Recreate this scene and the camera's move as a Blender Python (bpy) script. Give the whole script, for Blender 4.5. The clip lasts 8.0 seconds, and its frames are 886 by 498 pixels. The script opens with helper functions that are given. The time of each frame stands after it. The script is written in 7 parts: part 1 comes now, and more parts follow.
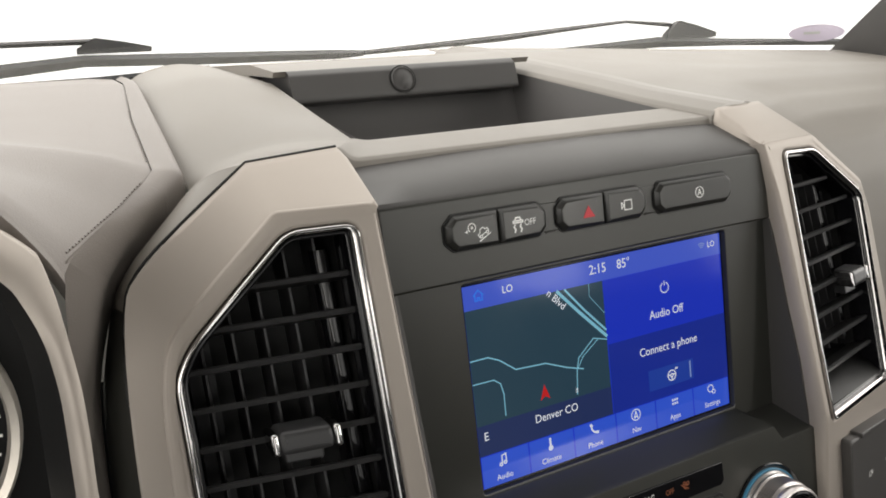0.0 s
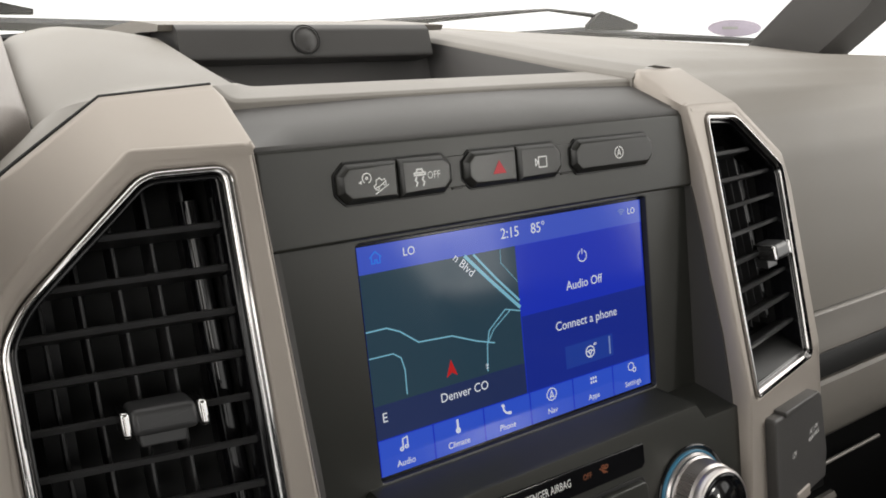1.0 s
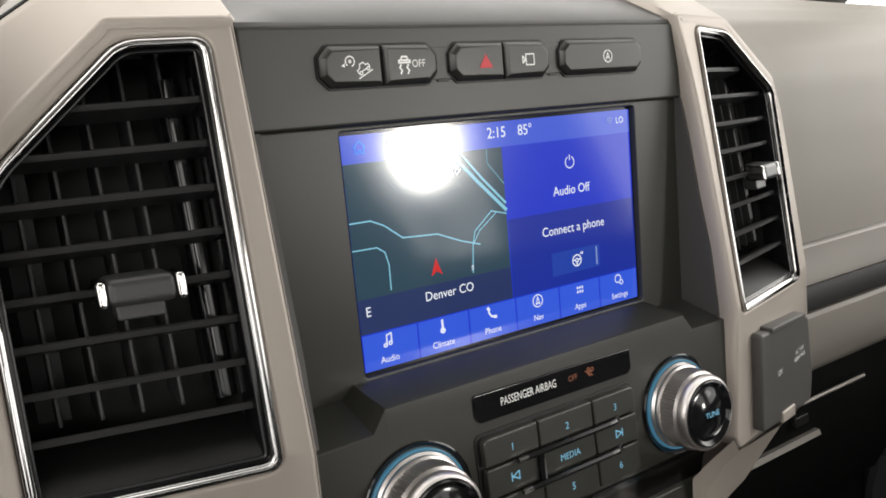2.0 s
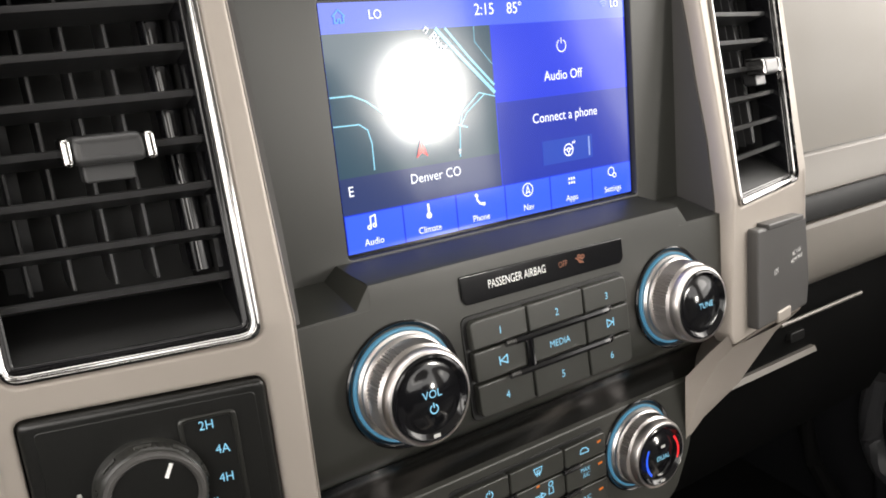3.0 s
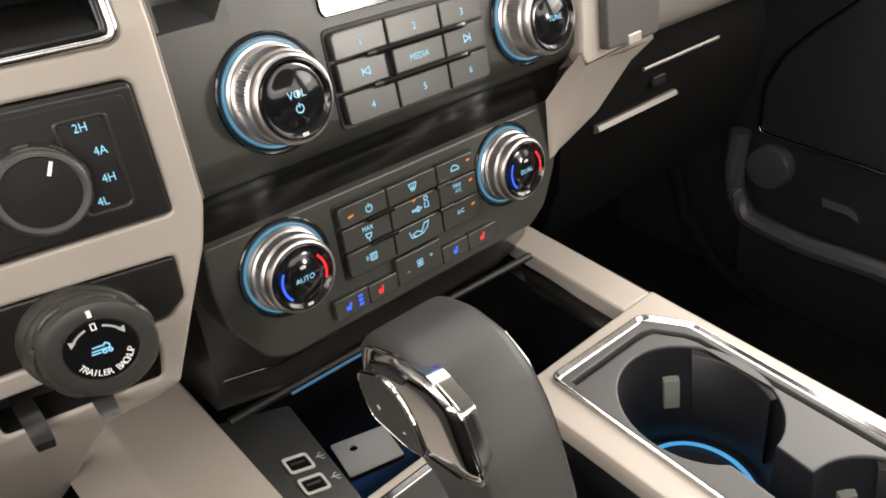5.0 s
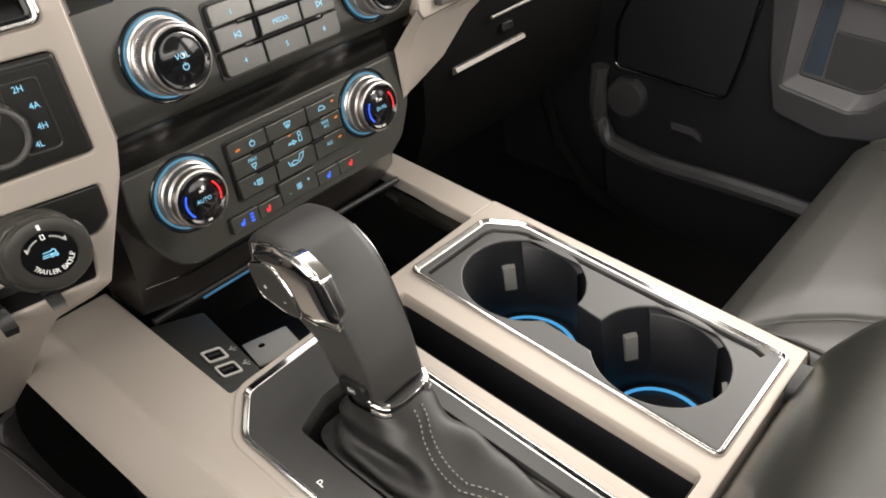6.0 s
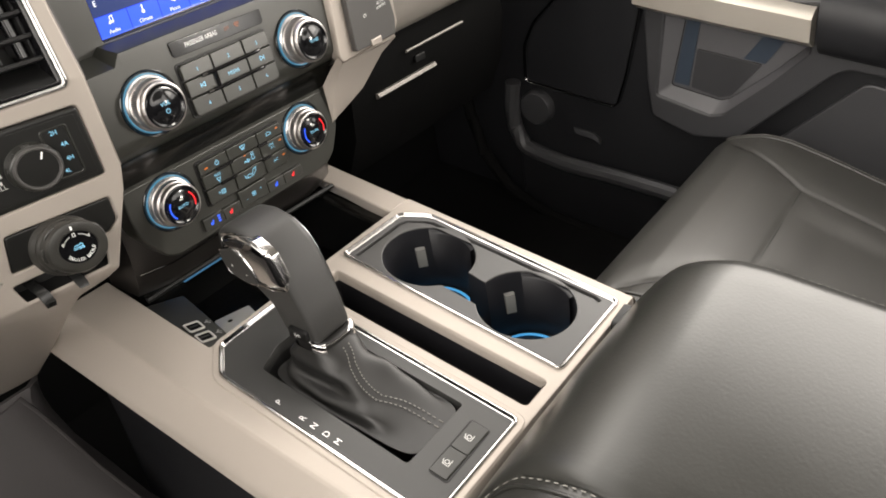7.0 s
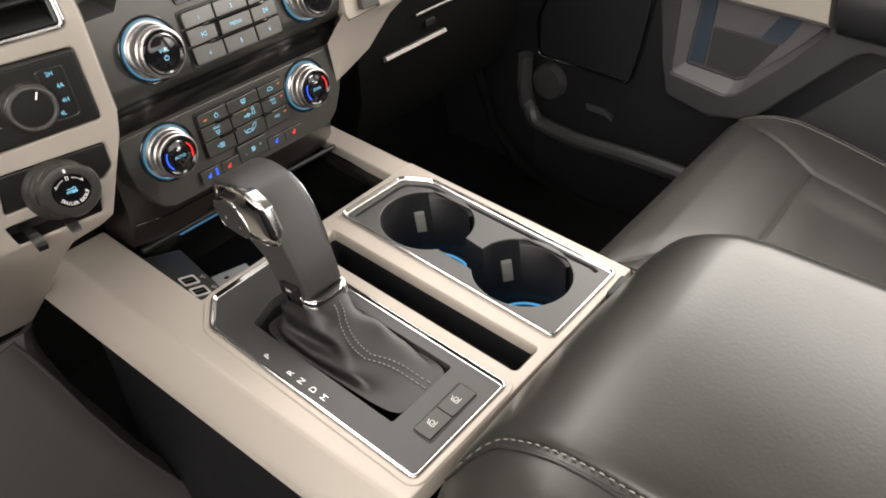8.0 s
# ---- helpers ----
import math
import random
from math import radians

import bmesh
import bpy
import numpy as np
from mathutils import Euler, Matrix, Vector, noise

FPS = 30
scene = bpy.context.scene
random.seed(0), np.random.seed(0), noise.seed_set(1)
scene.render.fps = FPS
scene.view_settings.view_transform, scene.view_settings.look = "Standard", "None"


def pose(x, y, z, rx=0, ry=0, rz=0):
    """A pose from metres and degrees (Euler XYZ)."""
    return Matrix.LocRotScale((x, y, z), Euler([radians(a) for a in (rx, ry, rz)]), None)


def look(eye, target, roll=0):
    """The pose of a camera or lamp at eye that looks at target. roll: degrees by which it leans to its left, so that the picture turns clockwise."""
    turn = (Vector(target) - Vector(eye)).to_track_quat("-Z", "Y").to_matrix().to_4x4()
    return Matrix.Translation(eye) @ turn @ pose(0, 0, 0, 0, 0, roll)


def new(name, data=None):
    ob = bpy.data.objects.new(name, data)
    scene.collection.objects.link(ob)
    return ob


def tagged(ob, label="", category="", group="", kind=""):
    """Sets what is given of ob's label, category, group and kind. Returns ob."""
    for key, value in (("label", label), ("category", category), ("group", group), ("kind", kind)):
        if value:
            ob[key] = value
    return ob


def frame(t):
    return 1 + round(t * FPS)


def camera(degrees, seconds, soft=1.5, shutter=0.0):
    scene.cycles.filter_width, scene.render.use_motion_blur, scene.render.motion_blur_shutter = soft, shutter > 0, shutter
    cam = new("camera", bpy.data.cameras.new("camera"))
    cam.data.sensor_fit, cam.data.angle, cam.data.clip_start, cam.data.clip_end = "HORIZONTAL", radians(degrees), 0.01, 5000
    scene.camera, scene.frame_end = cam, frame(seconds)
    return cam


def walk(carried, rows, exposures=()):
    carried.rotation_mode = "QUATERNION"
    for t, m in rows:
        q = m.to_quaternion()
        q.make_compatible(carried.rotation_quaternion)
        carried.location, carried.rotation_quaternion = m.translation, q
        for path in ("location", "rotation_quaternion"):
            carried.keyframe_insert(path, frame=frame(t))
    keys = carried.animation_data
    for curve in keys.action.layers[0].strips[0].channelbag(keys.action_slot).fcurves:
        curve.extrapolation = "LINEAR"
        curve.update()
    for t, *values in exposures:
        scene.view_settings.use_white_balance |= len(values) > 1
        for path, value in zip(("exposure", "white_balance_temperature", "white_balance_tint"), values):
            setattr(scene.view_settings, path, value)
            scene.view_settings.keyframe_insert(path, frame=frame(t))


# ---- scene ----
LENS = 60.3
# The truck stands level; places below are given in the frame of the upright dash stack, which leans back by LEAN_BACK.
LEAN_BACK = 9.0
LEVEL = pose(0, 0, 0, -LEAN_BACK, 0, 0)
cam = camera(LENS, 8.0, soft=1.8)
PATH = [
    (0, (-0.027, -0.013, 1.282), (0.86, 1.757, 1.004), -6.5),
    (0.5, (0.002, 0.009, 1.27), (1.001, 1.722, 1.01), -6.4),
    (1, (0.002, 0.015, 1.251), (1.053, 1.695, 0.978), -5.6),
    (1.5, (0.001, 0.018, 1.228), (1.068, 1.683, 0.929), -5.3),
    (1.7, (0.0, 0.017, 1.221), (1.067, 1.68, 0.912), -5.2),
    (2.8, (0.005, 0.014, 1.183), (1.048, 1.672, 0.778), -5.7),
    (3, (0.006, 0.017, 1.176), (1.047, 1.667, 0.734), -5.6),
    (3.5, (0.008, 0.015, 1.16), (1.044, 1.641, 0.627), -6.0),
    (4, (0.003, 0.012, 1.141), (1.046, 1.591, 0.493), -6.7),
    (4.5, (-0.003, 0.003, 1.136), (1.066, 1.509, 0.367), -7.6),
    (5, (-0.009, -0.027, 1.133), (1.085, 1.387, 0.237), -8.6),
    (5.2, (-0.014, -0.042, 1.132), (1.094, 1.326, 0.183), -8.9),
    (6.3, (-0.09, -0.191, 1.19), (1.106, 1.026, 0.147), -10.0),
    (6.5, (-0.114, -0.224, 1.209), (1.095, 0.987, 0.174), -10.3),
    (7, (-0.155, -0.292, 1.238), (1.09, 0.876, 0.197), -10.7),
    (7.5, (-0.156, -0.326, 1.221), (1.105, 0.789, 0.141), -10.2),
    (8, (-0.15, -0.302, 1.22), (1.051, 0.877, 0.138), -8.9),
]
walk(cam, [(t, LEVEL @ look(eye, target, roll)) for t, eye, target, roll in PATH],
     exposures=[(0.0, -1.15, 6550, 10), (0.5, -1.25, 6550, 10), (1.0, -1.22, 6500, 10), (1.7, -0.98, 6500, 10), (2.8, -0.10, 6600, 11), (3.5, 0.04, 6700, 12), (4.5, 0.31, 6850, 12.5), (6.3, 0.23, 6800, 12), (8.0, 0.23, 6800, 12)])

# ---- light: a bright white hall outside the windows, a lamp behind the passenger seat ----
world = bpy.data.worlds.new("hall")
scene.world = world
world.use_nodes = True
world.node_tree.nodes["Background"].inputs["Color"].default_value = (1.0, 0.985, 0.95, 1)
world.node_tree.nodes["Background"].inputs["Strength"].default_value = 3.6


def window_light(name, at, target, sx, sy, watts, colour=(1, 0.96, 0.9)):
    lamp = bpy.data.lights.new(name, "AREA")
    lamp.shape, lamp.size, lamp.size_y, lamp.energy, lamp.color = "RECTANGLE", sx, sy, watts, colour
    ob = new(name, lamp)
    ob.matrix_world = LEVEL @ look(at, target)
    return ob


window_light("windshield_light", (0.25, 0.66, 1.70), (0.25, 0.0, 0.95), 1.7, 0.7, 12.0)
window_light("passenger_window_light", (1.40, -0.15, 1.47), (0.3, -0.1, 0.85), 1.3, 0.55, 11.5)
window_light("driver_window_light", (-0.95, -0.38, 1.47), (0.2, 0.2, 0.95), 1.2, 0.5, 10.8)
window_light("rear_window_light", (0.23, -1.75, 1.65), (0.25, 0.2, 1.0), 1.0, 0.3, 3.0)

# ---- materials ----
def material(name, colour, rough=0.5, metal=0.0, grain=0.0, grain_size=900.0, stain=0.12, stain_size=14.0,
             coat=0.0, leather=0.0, leather_size=700.0, emit=None, power=1.0, spec=0.5):
    m = bpy.data.materials.new(name)
    m.use_nodes = True
    nt = m.node_tree
    b = nt.nodes["Principled BSDF"]
    b.inputs["Metallic"].default_value = metal
    b.inputs["Specular IOR Level"].default_value = spec
    b.inputs["Coat Weight"].default_value = coat
    b.inputs["Coat Roughness"].default_value = 0.04
    co = nt.nodes.new("ShaderNodeTexCoord")
    n = nt.nodes.new("ShaderNodeTexNoise")
    n.inputs["Scale"].default_value, n.inputs["Detail"].default_value = stain_size, 6.0
    nt.links.new(co.outputs["Object"], n.inputs["Vector"])
    mix = nt.nodes.new("ShaderNodeMixRGB")
    mix.inputs[1].default_value = (*[c * (1 - stain) for c in colour], 1)
    mix.inputs[2].default_value = (*[min(1, c * (1 + stain)) for c in colour], 1)
    nt.links.new(n.outputs["Fac"], mix.inputs[0])
    nt.links.new(mix.outputs[0], b.inputs["Base Color"])
    r = nt.nodes.new("ShaderNodeMapRange")
    r.inputs["To Min"].default_value, r.inputs["To Max"].default_value = rough * 0.82, min(1, rough * 1.18)
    nt.links.new(n.outputs["Fac"], r.inputs["Value"])
    nt.links.new(r.outputs[0], b.inputs["Roughness"])
    height = None
    if grain:
        g = nt.nodes.new("ShaderNodeTexNoise")
        g.inputs["Scale"].default_value, g.inputs["Detail"].default_value = grain_size, 3.0
        nt.links.new(co.outputs["Object"], g.inputs["Vector"])
        height, strength, depth = g.outputs["Fac"], grain, 0.0006
    if leather:
        v = nt.nodes.new("ShaderNodeTexVoronoi")
        v.feature = "DISTANCE_TO_EDGE"
        v.inputs["Scale"].default_value = leather_size
        nt.links.new(co.outputs["Object"], v.inputs["Vector"])
        height, strength, depth = v.outputs["Distance"], leather, 0.0012
    if height:
        bump = nt.nodes.new("ShaderNodeBump")
        bump.inputs["Strength"].default_value, bump.inputs["Distance"].default_value = strength, depth
        nt.links.new(height, bump.inputs["Height"])
        nt.links.new(bump.outputs[0], b.inputs["Normal"])
    if emit:
        b.inputs["Emission Color"].default_value = (*emit, 1)
        b.inputs["Emission Strength"].default_value = power
    return m


SILVER = material("satin_silver_paint", (0.375, 0.335, 0.297), 0.50, 0.32, grain=0.05, grain_size=2600, stain=0.05, spec=0.4)
SILVER_BRIGHT = material("bright_satin_silver", (0.56, 0.52, 0.46), 0.36, 0.6, stain=0.05)
STACK = material("dark_stack_plastic", (0.027, 0.0272, 0.0232), 0.37, grain=0.03, grain_size=2200, stain=0.10, spec=0.5)
STACK_BAND = material("dark_grey_soft_plastic", (0.056, 0.0535, 0.0515), 0.50, grain=0.12, grain_size=1800)
KEY = material("dark_key_plastic", (0.030, 0.0305, 0.0265), 0.30, grain=0.02, grain_size=2500, spec=0.55)
DASH = material("grey_dash_skin", (0.205, 0.188, 0.166), 0.55, leather=0.10, leather_size=900, stain=0.08)
DASH_LOW = material("grey_dash_plastic", (0.20, 0.182, 0.163), 0.5, leather=0.25, leather_size=1100)
HOOD_LEATHER = material("grey_stitched_leather", (0.20, 0.178, 0.162), 0.52, leather=0.14, leather_size=800, stain=0.08)
TRAY = material("tray_dark_plastic", (0.10, 0.096, 0.094), 0.6, grain=0.2, grain_size=1500)
BLACK = material("black_plastic", (0.006, 0.006, 0.006), 0.45, grain=0.1, spec=0.35)
BOWL = material("dark_brown_bowl_plastic", (0.013, 0.0115, 0.0105), 0.30, grain=0.05, spec=0.5)
SLAT = material("vent_slat_plastic", (0.036, 0.036, 0.037), 0.36, grain=0.05)
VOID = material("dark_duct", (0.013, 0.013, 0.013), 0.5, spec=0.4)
COVE = material("gloss_black_cove", (0.005, 0.005, 0.0045), 0.20, stain=0.1, spec=0.35)
GLOSS = material("piano_black", (0.006, 0.006, 0.007), 0.12, coat=0.10, stain=0.2, spec=0.4)
CHROME = material("chrome", (0.60, 0.59, 0.585), 0.10, 1.0, stain=0.06)
ALU = material("knurled_aluminium", (0.60, 0.565, 0.55), 0.34, 1.0, stain=0.05)
LEATHER = material("black_leather", (0.0200, 0.0200, 0.0178), 0.31, grain=0.16, grain_size=340, stain=0.06, spec=0.45)
SEAT = material("seat_leather", (0.041, 0.0400, 0.0370), 0.40, grain=0.08, grain_size=480, stain=0.08)
LEATHER_FINE = material("black_smooth_leather", (0.0115, 0.0112, 0.0108), 0.44, leather=0.12, leather_size=900, stain=0.14)
RUBBER = material("black_knob_rubber", (0.030, 0.029, 0.026), 0.38, grain=0.10, grain_size=2200)
LEVER = material("dark_lever_plastic", (0.012, 0.012, 0.012), 0.25, grain=0.05)
SWITCH_PLATE = material("black_switch_plate", (0.0085, 0.0085, 0.0078), 0.32, grain=0.1, grain_size=2400)
CONSOLE_BLACK = material("console_plate_plastic", (0.027, 0.027, 0.026), 0.38, grain=0.2, grain_size=2400)
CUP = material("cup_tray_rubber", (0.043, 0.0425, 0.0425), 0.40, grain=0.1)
# darker copy of the tray rubber: shade of the recesses put into its colour
CUP_SHADE = material("shaded_recess_rubber", (0.010, 0.010, 0.012), 0.40, grain=0.1, spec=0.4)
GRIP = material("grey_grip_rubber", (0.17, 0.17, 0.16), 0.6)
KNOBSKIN = material("knob_soft_grey", (0.026, 0.0255, 0.0245), 0.50, grain=0.12, grain_size=2000)
CARPET = material("black_carpet", (0.004, 0.004, 0.004), 0.95, grain=0.9, grain_size=700, spec=0.15)
DOOR = material("black_door_plastic", (0.0135, 0.0138, 0.0155), 0.40, leather=0.2, leather_size=800, spec=0.35)
GLOVE = material("black_glove_box_skin", (0.003, 0.003, 0.003), 0.6, leather=0.2, leather_size=800, spec=0.07)
DARK_CHROME = material("dark_chrome", (0.30, 0.30, 0.31), 0.16, 1.0, stain=0.05)
INSERT_CHROME = material("tinted_chrome", (0.60, 0.59, 0.58), 0.13, 1.0, stain=0.10)
# paler copies of the door plastic, which also carry light falling on it
DOOR_PALE = material("pale_door_plastic", (0.095, 0.0935, 0.099), 0.42, leather=0.15, leather_size=900)
DOOR_MID = material("dark_door_plastic", (0.040, 0.0402, 0.0430), 0.38, leather=0.15, leather_size=900, spec=0.5)
KNEE = material("dark_knee_plastic", (0.065, 0.060, 0.061), 0.5, leather=0.25, leather_size=900)
TRIM = material("satin_grey_trim", (0.19, 0.175, 0.158), 0.38, 0.3, grain=0.05, grain_size=2600)
HEADLINER = material("grey_headliner", (0.26, 0.25, 0.23), 0.9, grain=0.4, grain_size=900)
THREAD = material("grey_thread", (0.18, 0.172, 0.158), 0.7)
WHITE_PRINT = material("white_print", (0.75, 0.75, 0.73), 0.5, emit=(0.8, 0.8, 0.78), power=0.25)
GREY_PRINT = material("grey_print", (0.5, 0.5, 0.48), 0.5)
CREAM = material("white_car_paint", (0.78, 0.76, 0.70), 0.3, coat=0.5)
WIPER = material("wiper_rubber", (0.03, 0.03, 0.03), 0.6)
ICE = material("ice_blue_light", (0.1, 0.3, 0.4), 0.4, emit=(0.32, 0.70, 1.0), power=0.6)
RING = material("blue_ring_light", (0.03, 0.1, 0.14), 0.35, emit=(0.08, 0.28, 0.46), power=0.55)
CUP_RING = material("blue_cup_light", (0.03, 0.1, 0.14), 0.35, emit=(0.04, 0.24, 0.50), power=1.2)
RED = material("red_light", (0.3, 0.01, 0.01), 0.4, emit=(1.0, 0.02, 0.03), power=0.9)
BLUE = material("blue_light", (0.01, 0.03, 0.3), 0.4, emit=(0.02, 0.12, 1.0), power=1.1)
AMBER = material("amber_light", (0.3, 0.08, 0.01), 0.4, emit=(0.9, 0.22, 0.02), power=0.5)
AMBER_DIM = material("dim_amber_light", (0.16, 0.05, 0.02), 0.4, emit=(0.9, 0.22, 0.04), power=0.12)
HALL_FLOOR = material("pale_hall_floor", (0.34, 0.335, 0.32), 0.45, stain=0.15, stain_size=0.8)
CARD = material("white_card", (0.50, 0.49, 0.44), 0.5)
PORT = material("pale_port_plastic", (0.62, 0.61, 0.58), 0.5)
PURPLE = material("pale_sticker", (0.62, 0.55, 0.66), 0.5)
# door colour with the blue light of the pull put into it
DOORBLUE = material("blue_light_tint", (0.035, 0.048, 0.068), 0.4)
BUTTON = material("black_button_plastic", (0.020, 0.020, 0.018), 0.32, grain=0.02, grain_size=2500)
LAMP = material("lamp_face", (1, 1, 1), 0.5, emit=(1.0, 0.97, 0.9), power=115.0)
# emission that imitates the blue reflection on the bin's lip
LIP_SHEEN = material("blue_lip_sheen", (0.02, 0.05, 0.08), 0.35, emit=(0.03, 0.14, 0.28), power=0.6)
GLOW = material("bin_blue_light", (0.03, 0.1, 0.14), 0.4, emit=(0.02, 0.17, 0.55), power=14.0)
# display layers: dark glass that gives off its picture
DISPLAY = {n: material("display_" + n, (0.004, 0.004, 0.006), 0.10, emit=c, power=p, stain=0.0, spec=0.8) for n, c, p in (
    ("black", (0, 0, 0), 0.0), ("map", (0.030, 0.072, 0.105), 1.35), ("map_low", (0.022, 0.038, 0.125), 1.5),
    ("top", (0.05, 0.10, 0.60), 1.75), ("tile", (0.010, 0.03, 0.46), 1.95), ("tile_low", (0.009, 0.024, 0.27), 1.9),
    ("bar", (0.018, 0.05, 0.50), 1.85), ("bar_lit", (0.03, 0.09, 0.62), 1.85), ("button", (0.015, 0.05, 0.34), 1.75),
    ("road", (0.22, 0.52, 0.66), 1.7), ("text", (0.85, 0.88, 0.95), 1.7), ("home", (0.05, 0.38, 1.7), 1.0),
    ("arrow", (0.95, 0.03, 0.03), 1.0), ("grey", (0.22, 0.30, 0.55), 1.75))}
GLASS = bpy.data.materials.new("window_glass")
GLASS.use_nodes = True
_nt = GLASS.node_tree
_nt.nodes.clear()
_out, _mix = _nt.nodes.new("ShaderNodeOutputMaterial"), _nt.nodes.new("ShaderNodeMixShader")
_tr, _gl = _nt.nodes.new("ShaderNodeBsdfTransparent"), _nt.nodes.new("ShaderNodeBsdfGlossy")
_gl.inputs["Roughness"].default_value = 0.02
_mix.inputs[0].default_value = 0.04
_nt.links.new(_tr.outputs[0], _mix.inputs[1])
_nt.links.new(_gl.outputs[0], _mix.inputs[2])
_nt.links.new(_mix.outputs[0], _out.inputs[0])


# ---- shape helpers ----
BASES = {}


def thing(name, base, label, category, group="", kind=""):
    ob = new(name)
    ob.empty_display_size = 0.02
    ob.matrix_world = LEVEL @ Matrix.Translation(base)
    BASES[ob.name] = base
    return tagged(ob, label, category, group, kind)


def finish(bm, name, mat, smooth=35):
    bmesh.ops.remove_doubles(bm, verts=bm.verts, dist=2e-6)
    bmesh.ops.dissolve_degenerate(bm, edges=bm.edges, dist=1e-6)
    bmesh.ops.recalc_face_normals(bm, faces=bm.faces)
    me = bpy.data.meshes.new(name)
    bm.to_mesh(me)
    bm.free()
    me.materials.append(mat)
    if smooth:
        me.shade_smooth()
        me.set_sharp_from_angle(angle=radians(smooth))
    return me


def part(name, bm, mat, parent, label="", smooth=35):
    ob = new(name, finish(bm, name, mat, smooth) if isinstance(bm, bmesh.types.BMesh) else bm)
    ob.parent = parent
    if parent.name in BASES:
        ob.matrix_parent_inverse = Matrix.Translation([-c for c in BASES[parent.name]])
    return tagged(ob, label) if label else ob


def solid(name, bm, mat, label, category, group="", kind="", smooth=35):
    """A thing or a piece of the setting that is one mesh."""
    ob = new(name, finish(bm, name, mat, smooth))
    ob.matrix_world = LEVEL
    return tagged(ob, label, category, group, kind)


def area2(p):
    return sum(a[0] * b[1] - b[0] * a[1] for a, b in zip(p, p[1:] + p[:1])) / 2


def ccw(p):
    return list(p) if area2(list(p)) > 0 else list(p)[::-1]


def rounded(p, r, n=4):
    """The outline p with its corners rounded by r (one radius, or one for each corner)."""
    p, out = list(p), []
    for i, b in enumerate(p):
        a, c = Vector(p[i - 1]), Vector(p[(i + 1) % len(p)])
        b, rr = Vector(b), r[i] if isinstance(r, (list, tuple)) else r
        u, w = (a - b), (c - b)
        k = min(rr, 0.45 * u.length, 0.45 * w.length)
        if k <= 0:
            out.append(tuple(b))
            continue
        s, e = b + u.normalized() * k, b + w.normalized() * k
        for j in range(n + 1):
            t = j / n
            q = s * (1 - t) ** 2 + b * 2 * t * (1 - t) + e * t * t
            out.append((q.x, q.y))
    return out


def inset(p, d):
    """The outline p (anticlockwise) moved inwards by d."""
    out = []
    for i in range(len(p)):
        a, b, c = Vector(p[i - 1]), Vector(p[i]), Vector(p[(i + 1) % len(p)])
        u, w = (b - a).normalized(), (c - b).normalized()
        n1, n2 = Vector((-u.y, u.x)), Vector((-w.y, w.x))
        m = n1 + n2
        k = d / max(0.35, (1 + n1.dot(n2)) / 2) / 2
        out.append((b.x + m.x * k, b.y + m.y * k))
    # edges that the move has turned round are drawn together to a point
    for _ in range(6):
        turned = [i for i in range(len(p)) if (Vector(out[i]) - Vector(out[i - 1])).dot(Vector(p[i]) - Vector(p[i - 1])) < 0]
        for i in turned:
            q = (Vector(out[i]) + Vector(out[i - 1])) / 2
            out[i] = out[i - 1] = (q.x, q.y)
        if not turned:
            break
    return out


def loft(loops, cap0=True, cap1=True, closed=True, bm=None):
    bm = bm or bmesh.new()
    rows = [[bm.verts.new(v) for v in lp] for lp in loops]
    n = len(rows[0])
    for a, b in zip(rows, rows[1:]):
        for i in range(n if closed else n - 1):
            j = (i + 1) % n
            bm.faces.new((a[i], a[j], b[j], b[i]))
    if closed and cap0:
        bm.faces.new(rows[0][::-1])
    if closed and cap1:
        bm.faces.new(rows[-1])
    return bm


def flat(y):
    """Outlines in x and z on the upright plane at y; heights stand out towards the seats."""
    return lambda u, v, h: (u, y - h, v)


def CON(u, v, h):
    """Outlines in x and y on the console's sloping top."""
    return (u, v, 0.803 + 0.19 * v + h)


def POD_L(u, v, h):
    return (u, 0.277 + 0.19 * max(0, v - 1.094) + 0.27 * (0.09 - u) + 1.0 * max(0, 0.940 - v) - h, v)


def POD_R(u, v, h):
    return (u, 0.2795 + 0.19 * max(0, v - 1.094) + 0.27 * (u - 0.371) - h, v)


def plate(p, h0, h1, bev, m, bm=None):
    """A plate with a rounded upper edge, from height h0 to h1 over the mapped plane."""
    p = ccw(p)
    loops = [[m(u, v, h0) for u, v in p]]
    steps = 3 if bev > 0 else 0
    for k in range(steps + 1):
        a = math.pi / 2 * k / max(1, steps)
        q = inset(p, bev * (1 - math.cos(a))) if bev else p
        loops.append([m(u, v, h1 - bev + bev * math.sin(a)) for u, v in q])
    if bev:
        loops.append([m(u, v, h1) for u, v in inset(p, bev * 1.25)])
    return loft(loops, bm=bm)


def ringplate(outer, inner, h0, h1, bev, m, dip=None):
    """A frame between two outlines of as many points; dip: the height of its inner edge."""
    o, i = ccw(outer), ccw(inner)
    dip = h1 if dip is None else dip
    loops = [[m(u, v, h0) for u, v in o]]
    for k in range(4):
        a = math.pi / 2 * k / 3
        loops.append([m(u, v, h1 - bev + bev * math.sin(a)) for u, v in inset(o, bev * (1 - math.cos(a)))])
    loops.append([m(u, v, h1) for u, v in inset(o, bev * 1.25)])
    loops.append([m(u, v, dip) for u, v in inset(i, -bev * 1.25)])
    for k in range(4):
        a = math.pi / 2 * (1 - k / 3)
        loops.append([m(u, v, dip - bev + bev * math.sin(a)) for u, v in inset(i, -bev * (1 - math.cos(a)))])
    loops.append([m(u, v, h0) for u, v in i])
    loops.append(loops[0])
    return loft(loops, False, False)


